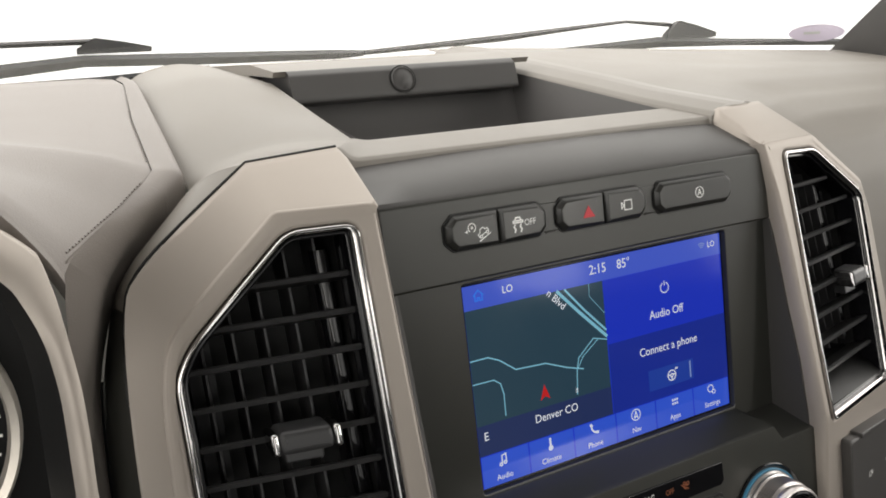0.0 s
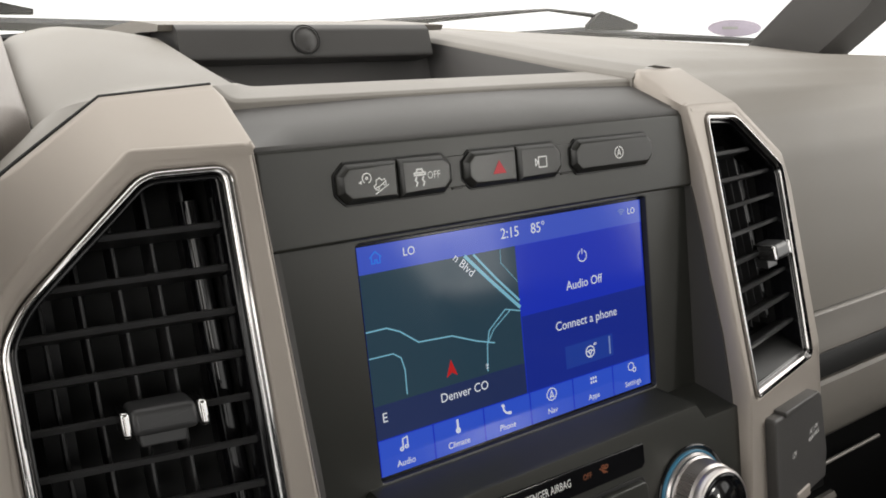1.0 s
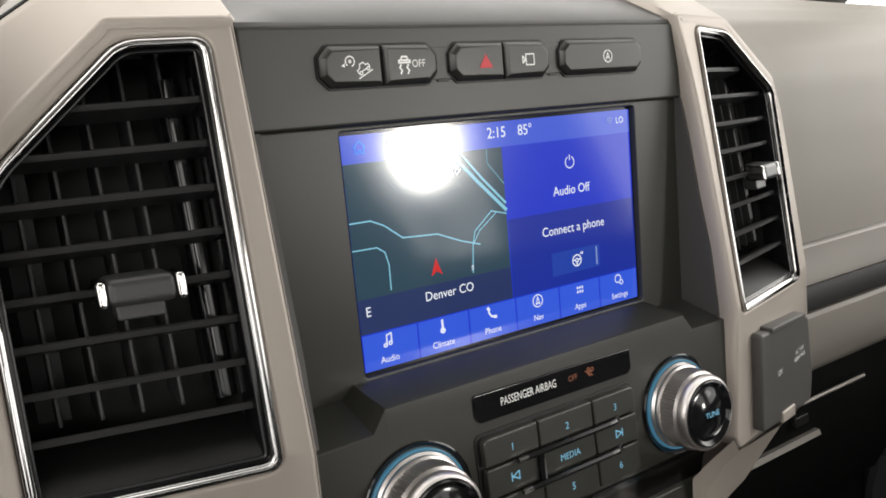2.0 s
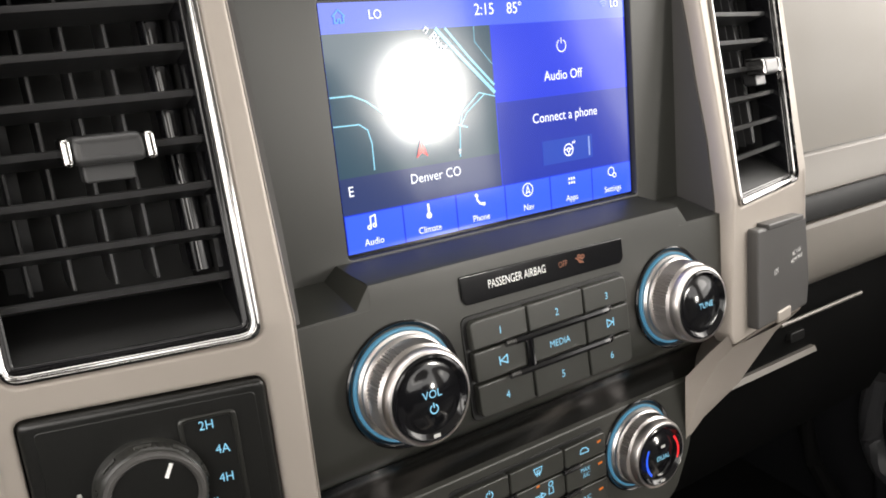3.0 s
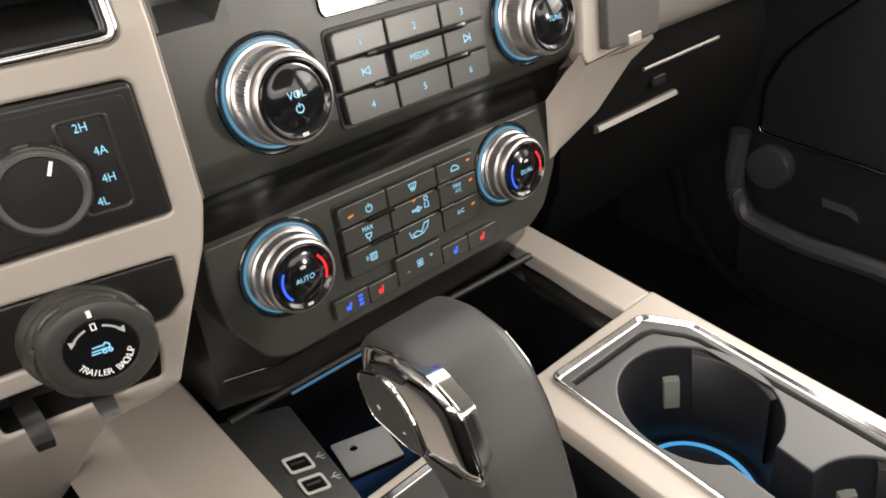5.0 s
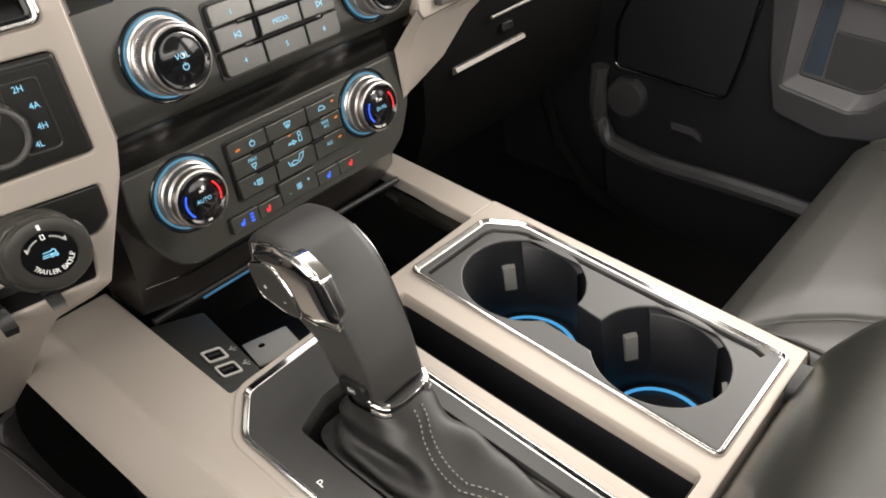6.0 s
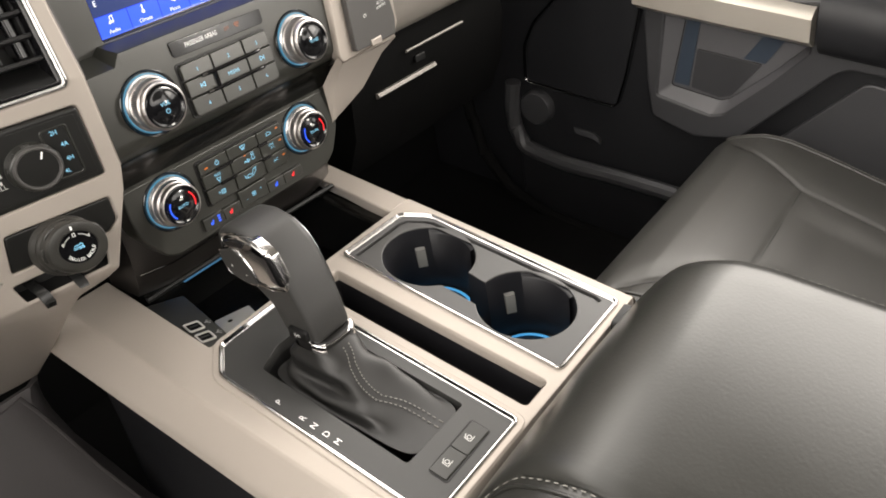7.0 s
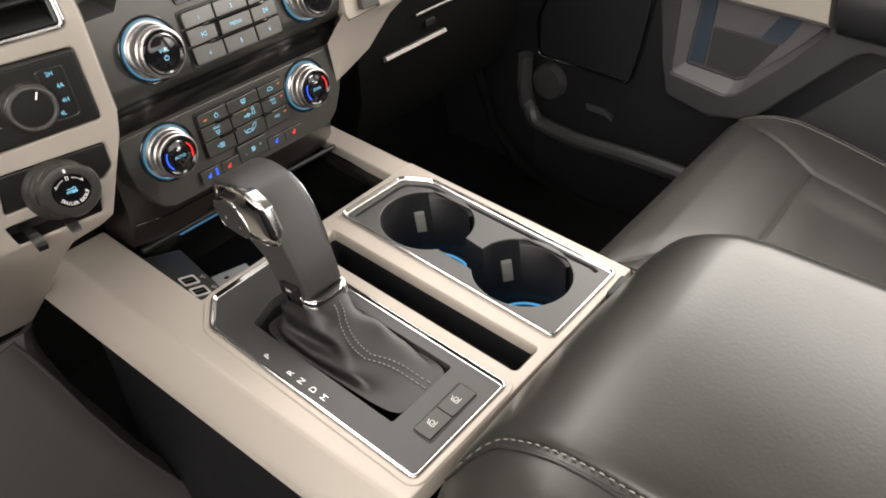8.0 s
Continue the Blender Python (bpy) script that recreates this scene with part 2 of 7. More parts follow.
def holed(outer, holes, h0, h1, bev, m, bend=None):
    """A plate with holes."""
    bends = () if bend is None else bend

    def split(p):
        for line in bends:
            out = []
            for a, b in zip(p, p[1:] + p[:1]):
                out.append(a)
                if (a[1] - line) * (b[1] - line) < 0:
                    t = (line - a[1]) / (b[1] - a[1])
                    out.append((a[0] + t * (b[0] - a[0]), line))
            p = out
        return p
    bm = bmesh.new()
    top, edges = [], []
    outlines = [(split(ccw(outer)), bev)] + [(split(ccw(h)), -bev) for h in holes]
    for p, d in outlines:
        vs = [bm.verts.new((u, v, 0)) for u, v in inset(p, d * 1.3)]
        edges += [bm.edges.new((a, b)) for a, b in zip(vs, vs[1:] + vs[:1])]
    bmesh.ops.triangle_fill(bm, use_beauty=True, use_dissolve=False, edges=edges)
    for line in bends:
        bmesh.ops.bisect_plane(bm, geom=bm.verts[:] + bm.edges[:] + bm.faces[:], plane_co=(0, line, 0), plane_no=(0, 1, 0), dist=1e-6)
    for v in bm.verts:
        v.co = m(v.co.x, v.co.y, h1)
    for p, d in outlines:
        loft([[m(u, v, h1) for u, v in inset(p, d * 1.3)], [m(u, v, h1) for u, v in inset(p, d)], [m(u, v, h1 - abs(d) * 0.3) for u, v in inset(p, d * 0.3)],
              [m(u, v, h1 - abs(d)) for u, v in p], [m(u, v, h0) for u, v in p]], False, False, bm=bm)
    return bm


def circle(cu, cv, r, n=48, wave=0.0):
    return [(cu + (r + wave * (k % 2)) * math.cos(2 * math.pi * k / n), cv + (r + wave * (k % 2)) * math.sin(2 * math.pi * k / n)) for k in range(n)]


def lathe(cu, cv, profile, m, n=64, cap0=False, cap1=True, bm=None):
    """Turned shape on the mapped plane; profile rows: radius, height, and optionally the depth of its knurling."""
    loops = []
    for row in profile:
        loops.append([m(u, v, row[1]) for u, v in circle(cu, cv, row[0], n, row[2] if len(row) > 2 else 0)])
    return loft(loops, cap0, cap1, bm=bm)


def box(x0, x1, y0, y1, z0, z1, bev=0.0, bm=None):
    return plate(rounded([(x0, z0), (x1, z0), (x1, z1), (x0, z1)], bev, 2) if bev else [(x0, z0), (x1, z0), (x1, z1), (x0, z1)],
                 0, y1 - y0, bev, flat(y1), bm=bm)


def tube(pts, r, n=8, closed=False, bm=None, flatness=1.0):
    """A round bar along pts."""
    pts = [Vector(p) for p in pts]
    loops, up = [], Vector((0.13, 0.21, 0.97))
    for i, p in enumerate(pts):
        a = pts[i - 1] if (i or closed) else p
        b = pts[(i + 1) % len(pts)] if (closed or i + 1 < len(pts)) else p
        t = (b - a).normalized()
        s = t.cross(up).normalized()
        w = s.cross(t)
        loops.append([tuple(p + s * r * math.cos(2 * math.pi * k / n) + w * r * flatness * math.sin(2 * math.pi * k / n)) for k in range(n)])
    if closed:
        loops.append(loops[0])
    return loft(loops, not closed, not closed, bm=bm)


def grid(fn, nu, nv, bm=None):
    """A sheet: fn(s, t) for s, t from 0 to 1."""
    return loft([[fn(i / nu, j / nv) for j in range(nv + 1)] for i in range(nu + 1)], closed=False, bm=bm)


def thicken(bm, d):
    bmesh.ops.recalc_face_normals(bm, faces=bm.faces)
    bmesh.ops.solidify(bm, geom=bm.faces[:], thickness=d)
    return bm


def words(s, size, u, v, h, m, turn=0.0, wide=1.0, align="CENTER"):
    """A bmesh of the words s on the mapped plane, centred on u, v; size is the height of a capital."""
    cu = bpy.data.curves.new("words", "FONT")
    cu.body, cu.size, cu.align_x, cu.align_y, cu.resolution_u = s, size * 1.38, align, "CENTER", 3
    ob = bpy.data.objects.new("words", cu)
    scene.collection.objects.link(ob)
    bpy.context.view_layer.update()
    me = bpy.data.meshes.new_from_object(ob.evaluated_get(bpy.context.evaluated_depsgraph_get()))
    bpy.data.objects.remove(ob)
    bm = bmesh.new()
    bm.from_mesh(me)
    bpy.data.meshes.remove(me)
    c, sn = math.cos(radians(turn)), math.sin(radians(turn))
    for vert in bm.verts:
        x, y = vert.co.x * wide, vert.co.y
        vert.co = m(u + x * c - y * sn, v + x * sn + y * c, h)
    return bm


def strokes(lines, width, h, m, bm=None, closed=False):
    """Flat strokes of the given width along polylines in the mapped plane."""
    bm = bm or bmesh.new()
    for line in lines:
        pts = [Vector(p) for p in line]
        if closed:
            pts.append(pts[0])
        for a, b in zip(pts, pts[1:]):
            d = (b - a)
            if d.length < 1e-7:
                continue
            t = d.normalized() * width * 0.3
            n = Vector((-d.y, d.x)).normalized() * width / 2
            q = (a - t - n, b + t - n, b + t + n, a - t + n)
            bm.faces.new([bm.verts.new(m(p.x, p.y, h)) for p in q])
    return bm


def patch(p, h, m, bm=None):
    bm = bm or bmesh.new()
    bm.faces.new([bm.verts.new(m(u, v, h)) for u, v in ccw(p)])
    return bm


def rect(u0, u1, v0, v1):
    return [(u0, v0), (u1, v0), (u1, v1), (u0, v1)]


def arc(cu, cv, r, a0, a1, n=12):
    return [(cu + r * math.cos(radians(a0 + (a1 - a0) * k / n)), cv + r * math.sin(radians(a0 + (a1 - a0) * k / n))) for k in range(n + 1)]


def along(line, t):
    """A point of a line of control points, t from 0 to 1."""
    k = t * (len(line) - 1)
    i = min(int(k), len(line) - 2)
    a, b = Vector(line[i]), Vector(line[i + 1])
    c, d = Vector(line[max(0, i - 1)]), Vector(line[min(len(line) - 1, i + 2)])
    f = k - i
    p = a + (b - a) * f
    return p + (((b - c) * 0.5 - (b - a)) * (f * (1 - f) ** 2) - ((d - a) * 0.5 - (b - a)) * (f * f * (1 - f))) * 0.5


def straight(line, t):
    k = t * (len(line) - 1)
    i = min(int(k + 1e-9), len(line) - 2)
    return Vector(line[i]) * (1 - k + i) + Vector(line[i + 1]) * (k - i)


def softened(line, rounds=2):
    """A line (or a list of numbers) with its inner corners cut round."""
    line = [np.array(p, float) for p in line]
    for _ in range(rounds):
        out = [line[0]]
        for a, b in zip(line, line[1:]):
            out += [a * 0.75 + b * 0.25, a * 0.25 + b * 0.75]
        line = out + [line[-1]]
    return [tuple(p) if p.ndim else float(p) for p in line]


# ---- centre stack ----
SX0, SX1, MID = 0.1035, 0.3570, 0.2305
XR = 0.3590
stack = thing("center_stack", (MID, 0.34, 0.90), "dark grey plastic centre stack of a truck dashboard", "dashboard panel")
UP = flat(0.309)
# upper panel with the buttons' slot, and the soft band over it
part("upper_panel", plate(rounded([(SX0, 1.2135), (XR, 1.2135), (XR, 1.2300), (0.3560, 1.2545), (SX0, 1.2545)], 0.001, 2), -0.02, 0, 0.0012, UP), STACK, stack)
band = []
for x in np.linspace(SX0, SX1, 13):
    e = 0.004 * (abs(x - MID) / 0.127) ** 2
    band.append([(x, 0.3095, 1.2545), (x, 0.3105, 1.2565), (x, 0.3245 + e, 1.2655), (x, 0.3435 + e, 1.2755), (x, 0.350, 1.2755), (x, 0.350, 1.25), (x, 0.325, 1.25)])
part("soft_band", loft(band), STACK_BAND, stack, "soft grey band over the switches")
# recessed plate round the screen
holed_plate = holed(rect(SX0, XR, 1.0865, 1.2135), [rounded(rect(0.1440, 0.3240, 1.1015, 1.2110), 0.002, 3)], -0.02, 0, 0.0008, flat(0.3130))
part("screen_surround", holed_plate, STACK, stack)
for x0, x1 in ((SX0, 0.1080), (0.3568, XR)):
    rows = [(0.3088, 1.2135), (0.3040, 1.1900), (0.2985, 1.1580), (0.2920, 1.1275), (0.2885, 1.1000), (0.2870, 1.0865)]
    part("wedge_wall", loft([[(x0, y, z), (x1, y, z), (x1, 0.3150, z), (x0, 0.3150, z)] for y, z in rows]), STACK_BAND, stack, "wedge-shaped wall beside the screen")
# sloping ledge from the screen down to the audio panel, with its notched ends
ledge = loft([[(x, 0.3130, 1.1005), (x, 0.3115, 1.0995), (x, 0.2870, 1.0975), (x, 0.2848, 1.0965), (x, 0.2846, 1.0945), (x, 0.2841, 1.0850), (x, 0.32, 1.0850)] for x in np.linspace(0.1375, 0.3235, 9)])
part("ledge", ledge, STACK, stack)
for xa, xb, xo in ((0.1375, 0.1310, SX0), (0.3235, 0.3300, XR)):
    notch = [(xa, (0.3130, 1.1005), (0.2848, 1.0965)), (xb, (0.3130, 1.0950), (0.2845, 1.0875)), (xo, (0.3130, 1.0950), (0.2845, 1.0870))]
    part("ledge_end", loft([[(x, *p) for p in ps] + [(x, 0.2842, 1.0850), (x, 0.32, 1.0850)] for x, *ps in notch]), STACK, stack, "lower notch at the end of the ledge", smooth=12)
# audio panel, the cove under it, the climate panel and the wall down to the bin
prof = [(0.2842, 1.0865), (0.2805, 1.0320), (0.2808, 1.0250), (0.2845, 1.0195), (0.2915, 1.0140), (0.2980, 1.0080), (0.3020, 1.0000), (0.3034, 0.9925), (0.3038, 0.9885), (0.3040, 0.9850)]
body = [[(x, y, z) for y, z in prof] + [(x, 0.33, 0.985), (x, 0.33, 1.0865)] for x in np.linspace(SX0, SX1, 9)]
part("audio_panel_body", loft(body), STACK, stack)
part("cove", loft([[(x, y - 0.0006, z - 0.0004) for y, z in prof[4:9]] for x in np.linspace(SX0 + 0.0005, SX1 - 0.0005, 9)], closed=False), COVE, stack, "gloss black cove under the audio panel")
clim = rounded([(SX0, 0.9855), (0.1020, 0.9600), (0.1060, 0.9380), (0.1210, 0.9130), (0.1330, 0.9070), (0.3260, 0.9070), (0.3400, 0.9170), (0.3520, 0.9400), (0.3560, 0.9600), (SX1, 0.9855)], 0.004, 3)
part("climate_panel_body", plate(clim, -0.03, 0, 0.0018, flat(0.3040)), STACK, stack)
low = []
for x in np.linspace(0.1010, 0.3560, 15):
    e = 0.012 * max(0, abs(x - 0.2285) / 0.1275 - 0.75) / 0.25
    low.append([(x, 0.3200 + e, 0.955), (x, 0.3220 + e, 0.915), (x, 0.3260 + e, 0.895), (x, 0.3310 + e, 0.876), (x, 0.3400 + e, 0.866), (x, 0.40, 0.866), (x, 0.40, 0.955)])
part("lower_wall", loft(low), BOWL, stack, "dark glossy wall under the climate panel")
part("wall_seam", tube([(x, 0.3240 + 0.012 * max(0, abs(x - 0.2285) / 0.1275 - 0.75) / 0.25, 0.8935) for x in np.linspace(0.104, 0.230, 14)], 0.0007, 6), DARK_CHROME, stack)


# ---- touchscreen ----
SCR = flat(0.3160)
S0, S1, T0, T1 = 0.1455, 0.3225, 1.1030, 1.2095
screen = thing("touchscreen", (MID, 0.32, T0), "lit blue infotainment touchscreen with map and menu bar", "touchscreen")
part("bezel", plate(rect(0.1440, 0.3240, 1.1015, 1.2110), -0.006, -0.0005, 0, SCR), GLOSS, screen, "gloss black screen border")
glass = part("display", patch(rect(S0, S1, T0, T1), 0.0, SCR), DISPLAY["tile"], screen, smooth=0)
MAPX, BARZ, TOPZ = 0.2325, 1.1205, 1.1970


def layer(name, p, h, key):
    return part(name, patch(p, h * 0.00012, SCR), DISPLAY[key], glass, smooth=0)


layer("map_area", rect(S0, MAPX, BARZ, TOPZ), 1, "map")
layer("map_caption_strip", rect(S0, MAPX, BARZ, 1.1365), 2, "map_low")
layer("status_strip", rect(S0, S1, TOPZ, T1), 1, "top")
layer("phone_tile", rect(MAPX + 0.0006, S1, BARZ, 1.1605), 1, "tile_low")
layer("audio_tile", rect(MAPX + 0.0006, S1, 1.1612, TOPZ), 1, "tile")
layer("wheel_button", rect(0.2600, 0.2945, 1.1262, 1.1385), 2, "button")
layer("scroll_bar", rect(0.2915, 0.2925, 1.1275, 1.1375), 3, "grey")
for k in range(6):
    a = S0 + k * (S1 - S0) / 6
    layer("menu_tab", rect(a + 0.0004, a + (S1 - S0) / 6 - 0.0004, T0, BARZ - 0.0006), 1, "bar_lit")


def shown(s, size, u, v, key="text", wide=0.92):
    return part("text", words(s, size, u, v, 0.0006, SCR, wide=wide), DISPLAY[key], glass, smooth=0)


def sign(name, lines, width, key="text", parent=None, h=0.0006, m=SCR, closed=False, mat=None):
    return part(name, strokes(lines, width, h, m, closed=closed), mat or DISPLAY[key], parent or glass, smooth=0)


shown("LO", 0.0040, 0.1715, 1.2040)
shown("2:15", 0.0054, 0.2298, 1.2040)
shown("85°", 0.0054, 0.2478, 1.2040)
shown("LO", 0.0036, 0.3147, 1.2040)
shown("Audio Off", 0.0050, 0.2766, 1.1705)
shown("Connect a phone", 0.0050, 0.2766, 1.1503)
shown("Denver CO", 0.0046, 0.1946, 1.1312)
shown("E", 0.0046, 0.1502, 1.1304)
for s, u in (("Audio", 0.1588), ("Climate", 0.1885), ("Phone", 0.2183), ("Nav", 0.2481), ("Apps", 0.2778), ("Settings", 0.3079)):
    shown(s, 0.0032, u, 1.1069)
part("street_text", words("n Blvd", 0.0042, 0.2008, 1.1925, 0.0006, SCR, turn=-46), DISPLAY["text"], glass, smooth=0)
part("street_text", words("ve", 0.0022, 0.2088, 1.1405, 0.0006, SCR, turn=90), DISPLAY["text"], glass, smooth=0)
# map roads
sign("road", [[(0.1458, 1.1712), (0.1560, 1.1712), (0.1625, 1.1683), (0.1718, 1.1612), (0.1905, 1.1600), (0.2040, 1.1545), (0.2147, 1.1512)]], 0.0007, "road", h=0.0004)
sign("road", [[(0.2104, 1.1514), (0.2092, 1.1380)]], 0.0006, "road", h=0.0004)
sign("road", [[(0.2104, 1.1514), (0.2122, 1.1580), (0.2230, 1.1665), (0.2322, 1.1640)]], 0.0006, "road", h=0.0004)
sign("road", [[(0.2104, 1.1514), (0.2150, 1.1580), (0.2260, 1.1655)]], 0.0005, "road", h=0.00045)
sign("road", [[(0.1458, 1.1590), (0.1580, 1.1588), (0.1618, 1.1560), (0.1632, 1.1500), (0.1630, 1.1385)]], 0.0006, "road", h=0.0004)
sign("highway", [[(0.2020, 1.1966), (0.2150, 1.1830), (0.2322, 1.1660)]], 0.0018, "road", h=0.0004)
sign("highway", [[(0.2070, 1.1966), (0.2190, 1.1830), (0.2322, 1.1695)]], 0.0012, "road", h=0.0004)
sign("road", [[(0.2230, 1.1968), (0.2228, 1.1900), (0.2322, 1.1790)]], 0.0003, "road", h=0.0004)
# signs on the display
part("position_arrow", patch([(0.1850, 1.1405), (0.1882, 1.1490), (0.1914, 1.1405), (0.1882, 1.1425)], 0.0006, SCR), DISPLAY["arrow"], glass, smooth=0)
sign("home_sign", [[(0.1515, 1.2040), (0.1543, 1.2066), (0.1571, 1.2040)], [(0.1522, 1.2040), (0.1522, 1.2013), (0.1537, 1.2013), (0.1537, 1.2028), (0.1549, 1.2028), (0.1549, 1.2013), (0.1564, 1.2013), (0.1564, 1.2040)]], 0.0006, "home")
sign("wifi_sign", [arc(0.3070, 1.2022, r, 50, 130, 6) for r in (0.0012, 0.0024, 0.0036)], 0.0005, "grey")
sign("power_sign", [arc(0.2764, 1.1850, 0.0030, 120, 420, 18), [(0.2764, 1.1862), (0.2764, 1.1888)]], 0.0005)
wheel = [arc(0.2772, 1.1322, 0.0030, 0, 360, 20), arc(0.2772, 1.1322, 0.0010, 0, 360, 8), [(0.2742, 1.1325), (0.2762, 1.1325)], [(0.2782, 1.1325), (0.2802, 1.1325)], [(0.2772, 1.1312), (0.2772, 1.1292)], [(0.2800, 1.1352), (0.2806, 1.1362)], [(0.2812, 1.1352), (0.2818, 1.1362)]]
sign("wheel_sign", wheel, 0.0006)
sign("note_sign", [[(0.1578, 1.1136), (0.1580, 1.1182), (0.1604, 1.1188), (0.1604, 1.1142)], arc(0.1571, 1.1136, 0.0008, 0, 360, 8), arc(0.1597, 1.1142, 0.0008, 0, 360, 8)], 0.0006)
sign("thermometer_sign", [[(0.1886, 1.1140), (0.1886, 1.1186)], arc(0.1886, 1.1134, 0.0009, 0, 360, 8)], 0.0011)
sign("phone_sign", [[(0.2163, 1.1180), (0.2166, 1.1158), (0.2180, 1.1140), (0.2204, 1.1132)]], 0.0009)
sign("phone_ends", [[(0.2160, 1.1184), (0.2166, 1.1176)], [(0.2196, 1.1136), (0.2207, 1.1134)]], 0.0015)
sign("compass_sign", [arc(0.2482, 1.1158, 0.0032, 0, 360, 20), [(0.2470, 1.1140), (0.2482, 1.1178), (0.2494, 1.1140), (0.2482, 1.1148), (0.2470, 1.1140)]], 0.0005)
sign("grid_sign", [[(0.2764 + 0.0017 * i, 1.1145 + 0.0022 * j), (0.2764 + 0.0017 * i, 1.1152 + 0.0022 * j)] for i in range(3) for j in range(2)], 0.0010)
sign("gears_sign", [arc(0.3070, 1.1165, 0.0022, 0, 360, 14), arc(0.3095, 1.1142, 0.0012, 0, 360, 10)], 0.0005)


# ---- row of switches over the screen ----
switches = thing("switch_row", (MID, 0.309, 1.228), "row of black push switches above the touchscreen", "switch panel")
part("slot", plate(rect(0.150, 0.310, 1.2306, 1.2450), -0.003, 0.0006, 0.0004, UP), STACK, switches, "slot behind the switches")
for x in (0.1967, 0.2627):
    part("slot_line", plate(rect(x - 0.0030, x + 0.0030, 1.2296, 1.2304), 0, 0.0010, 0.0003, UP), STACK_BAND, switches)


def pushbutton(x0, x1, cut0, cut1):
    z0, z1, c = 1.2292, 1.2463, 0.0045
    p = ([(x0, z0 + c), (x0 + c, z0)] if cut0 else [(x0, z0)]) + ([(x1 - c, z0), (x1, z0 + c)] if cut1 else [(x1, z0)]) + \
        ([(x1, z1 - c), (x1 - c, z1)] if cut1 else [(x1, z1)]) + ([(x0 + c, z1), (x0, z1 - c)] if cut0 else [(x0, z1)])
    p = ccw(rounded(p, 0.0006, 2))
    loops = [[UP(u, v, h) for u, v in inset(p, d)] for d, h in ((0, -0.001), (0, 0.0018), (0.0003, 0.0024), (0.0022, 0.0041), (0.0026, 0.0042), (0.0030, 0.0042))]
    part("button_gap", plate(inset(p, -0.0009), 0, 0.0008, 0.0001, UP), BLACK, switches)
    return part("push_button", loft(loops), BUTTON, switches)


b1, b2 = pushbutton(0.1358, 0.1648, True, False), pushbutton(0.1653, 0.1932, False, True)
b3, b4 = pushbutton(0.2000, 0.2304, True, False), pushbutton(0.2310, 0.2592, False, True)
b5 = pushbutton(0.2661, 0.3245, True, True)
BT = 0.0044
TILT = lambda u, v: (0.1546 + 0.88 * u - 0.47 * v, 1.2370 + 0.47 * u + 0.88 * v)
car = [arc(0.1488, 1.2396, 0.0021, -70, 230, 12), arc(0.1488, 1.2396, 0.0005, 0, 360, 6), [TILT(-0.0030, -0.0014), TILT(-0.0030, 0.0002), TILT(-0.0016, 0.0004), TILT(-0.0008, 0.0018), TILT(0.0012, 0.0018), TILT(0.0016, 0.0004), TILT(0.0030, 0.0002), TILT(0.0030, -0.0014)],
       [TILT(-0.0012, -0.0012), TILT(0.0012, -0.0012)], [TILT(-0.0040, -0.0030), TILT(0.0034, -0.0030)], arc(*TILT(-0.0020, -0.0016), 0.0007, 0, 360, 8), arc(*TILT(0.0020, -0.0016), 0.0007, 0, 360, 8)]
part("hill_arrow", patch([(0.1446, 1.2378), (0.1463, 1.2372), (0.1462, 1.2390)], BT, UP), WHITE_PRINT, b1, smooth=0)
part("hill_sign", strokes(car, 0.0005, BT, UP), WHITE_PRINT, b1, smooth=0)
part("skid_sign", strokes([[(0.1722, 1.2382), (0.1722, 1.2392), (0.1732, 1.2394), (0.1738, 1.2408), (0.1762, 1.2408), (0.1768, 1.2394), (0.1778, 1.2392), (0.1778, 1.2382)], [(0.1722, 1.2383), (0.1778, 1.2383)], [(0.1736, 1.2393), (0.1764, 1.2393)], [(0.1732, 1.2374), (0.1725, 1.2362), (0.1735, 1.2350), (0.1728, 1.2336)], [(0.1768, 1.2374), (0.1761, 1.2362), (0.1771, 1.2350), (0.1764, 1.2336)]], 0.0008, BT, UP), WHITE_PRINT, b2, smooth=0)
part("text", words("OFF", 0.0034, 0.1822, 1.2376, BT, UP, wide=0.85), WHITE_PRINT, b2, smooth=0)
part("hazard_sign", patch([(0.2150, 1.2345), (0.2228, 1.2345), (0.2189, 1.2408)], BT, UP), material("hazard_red", (0.42, 0.015, 0.025), 0.5, emit=(0.6, 0.015, 0.03), power=0.35), b3, "red hazard triangle", smooth=0)
part("camera_sign", strokes([[(0.2428, 1.2350), (0.2478, 1.2350), (0.2478, 1.2400), (0.2428, 1.2400), (0.2428, 1.2350)], [(0.2424, 1.2375), (0.2408, 1.2392), (0.2408, 1.2358), (0.2424, 1.2375)]], 0.0006, BT, UP), WHITE_PRINT, b4, smooth=0)
part("start_stop_sign", strokes([arc(0.2975, 1.2375, 0.0030, 100, 440, 16), [(0.2963, 1.2360), (0.2975, 1.2392), (0.2987, 1.2360)], [(0.2967, 1.2370), (0.2983, 1.2370)]], 0.0006, BT, UP), WHITE_PRINT, b5, smooth=0)


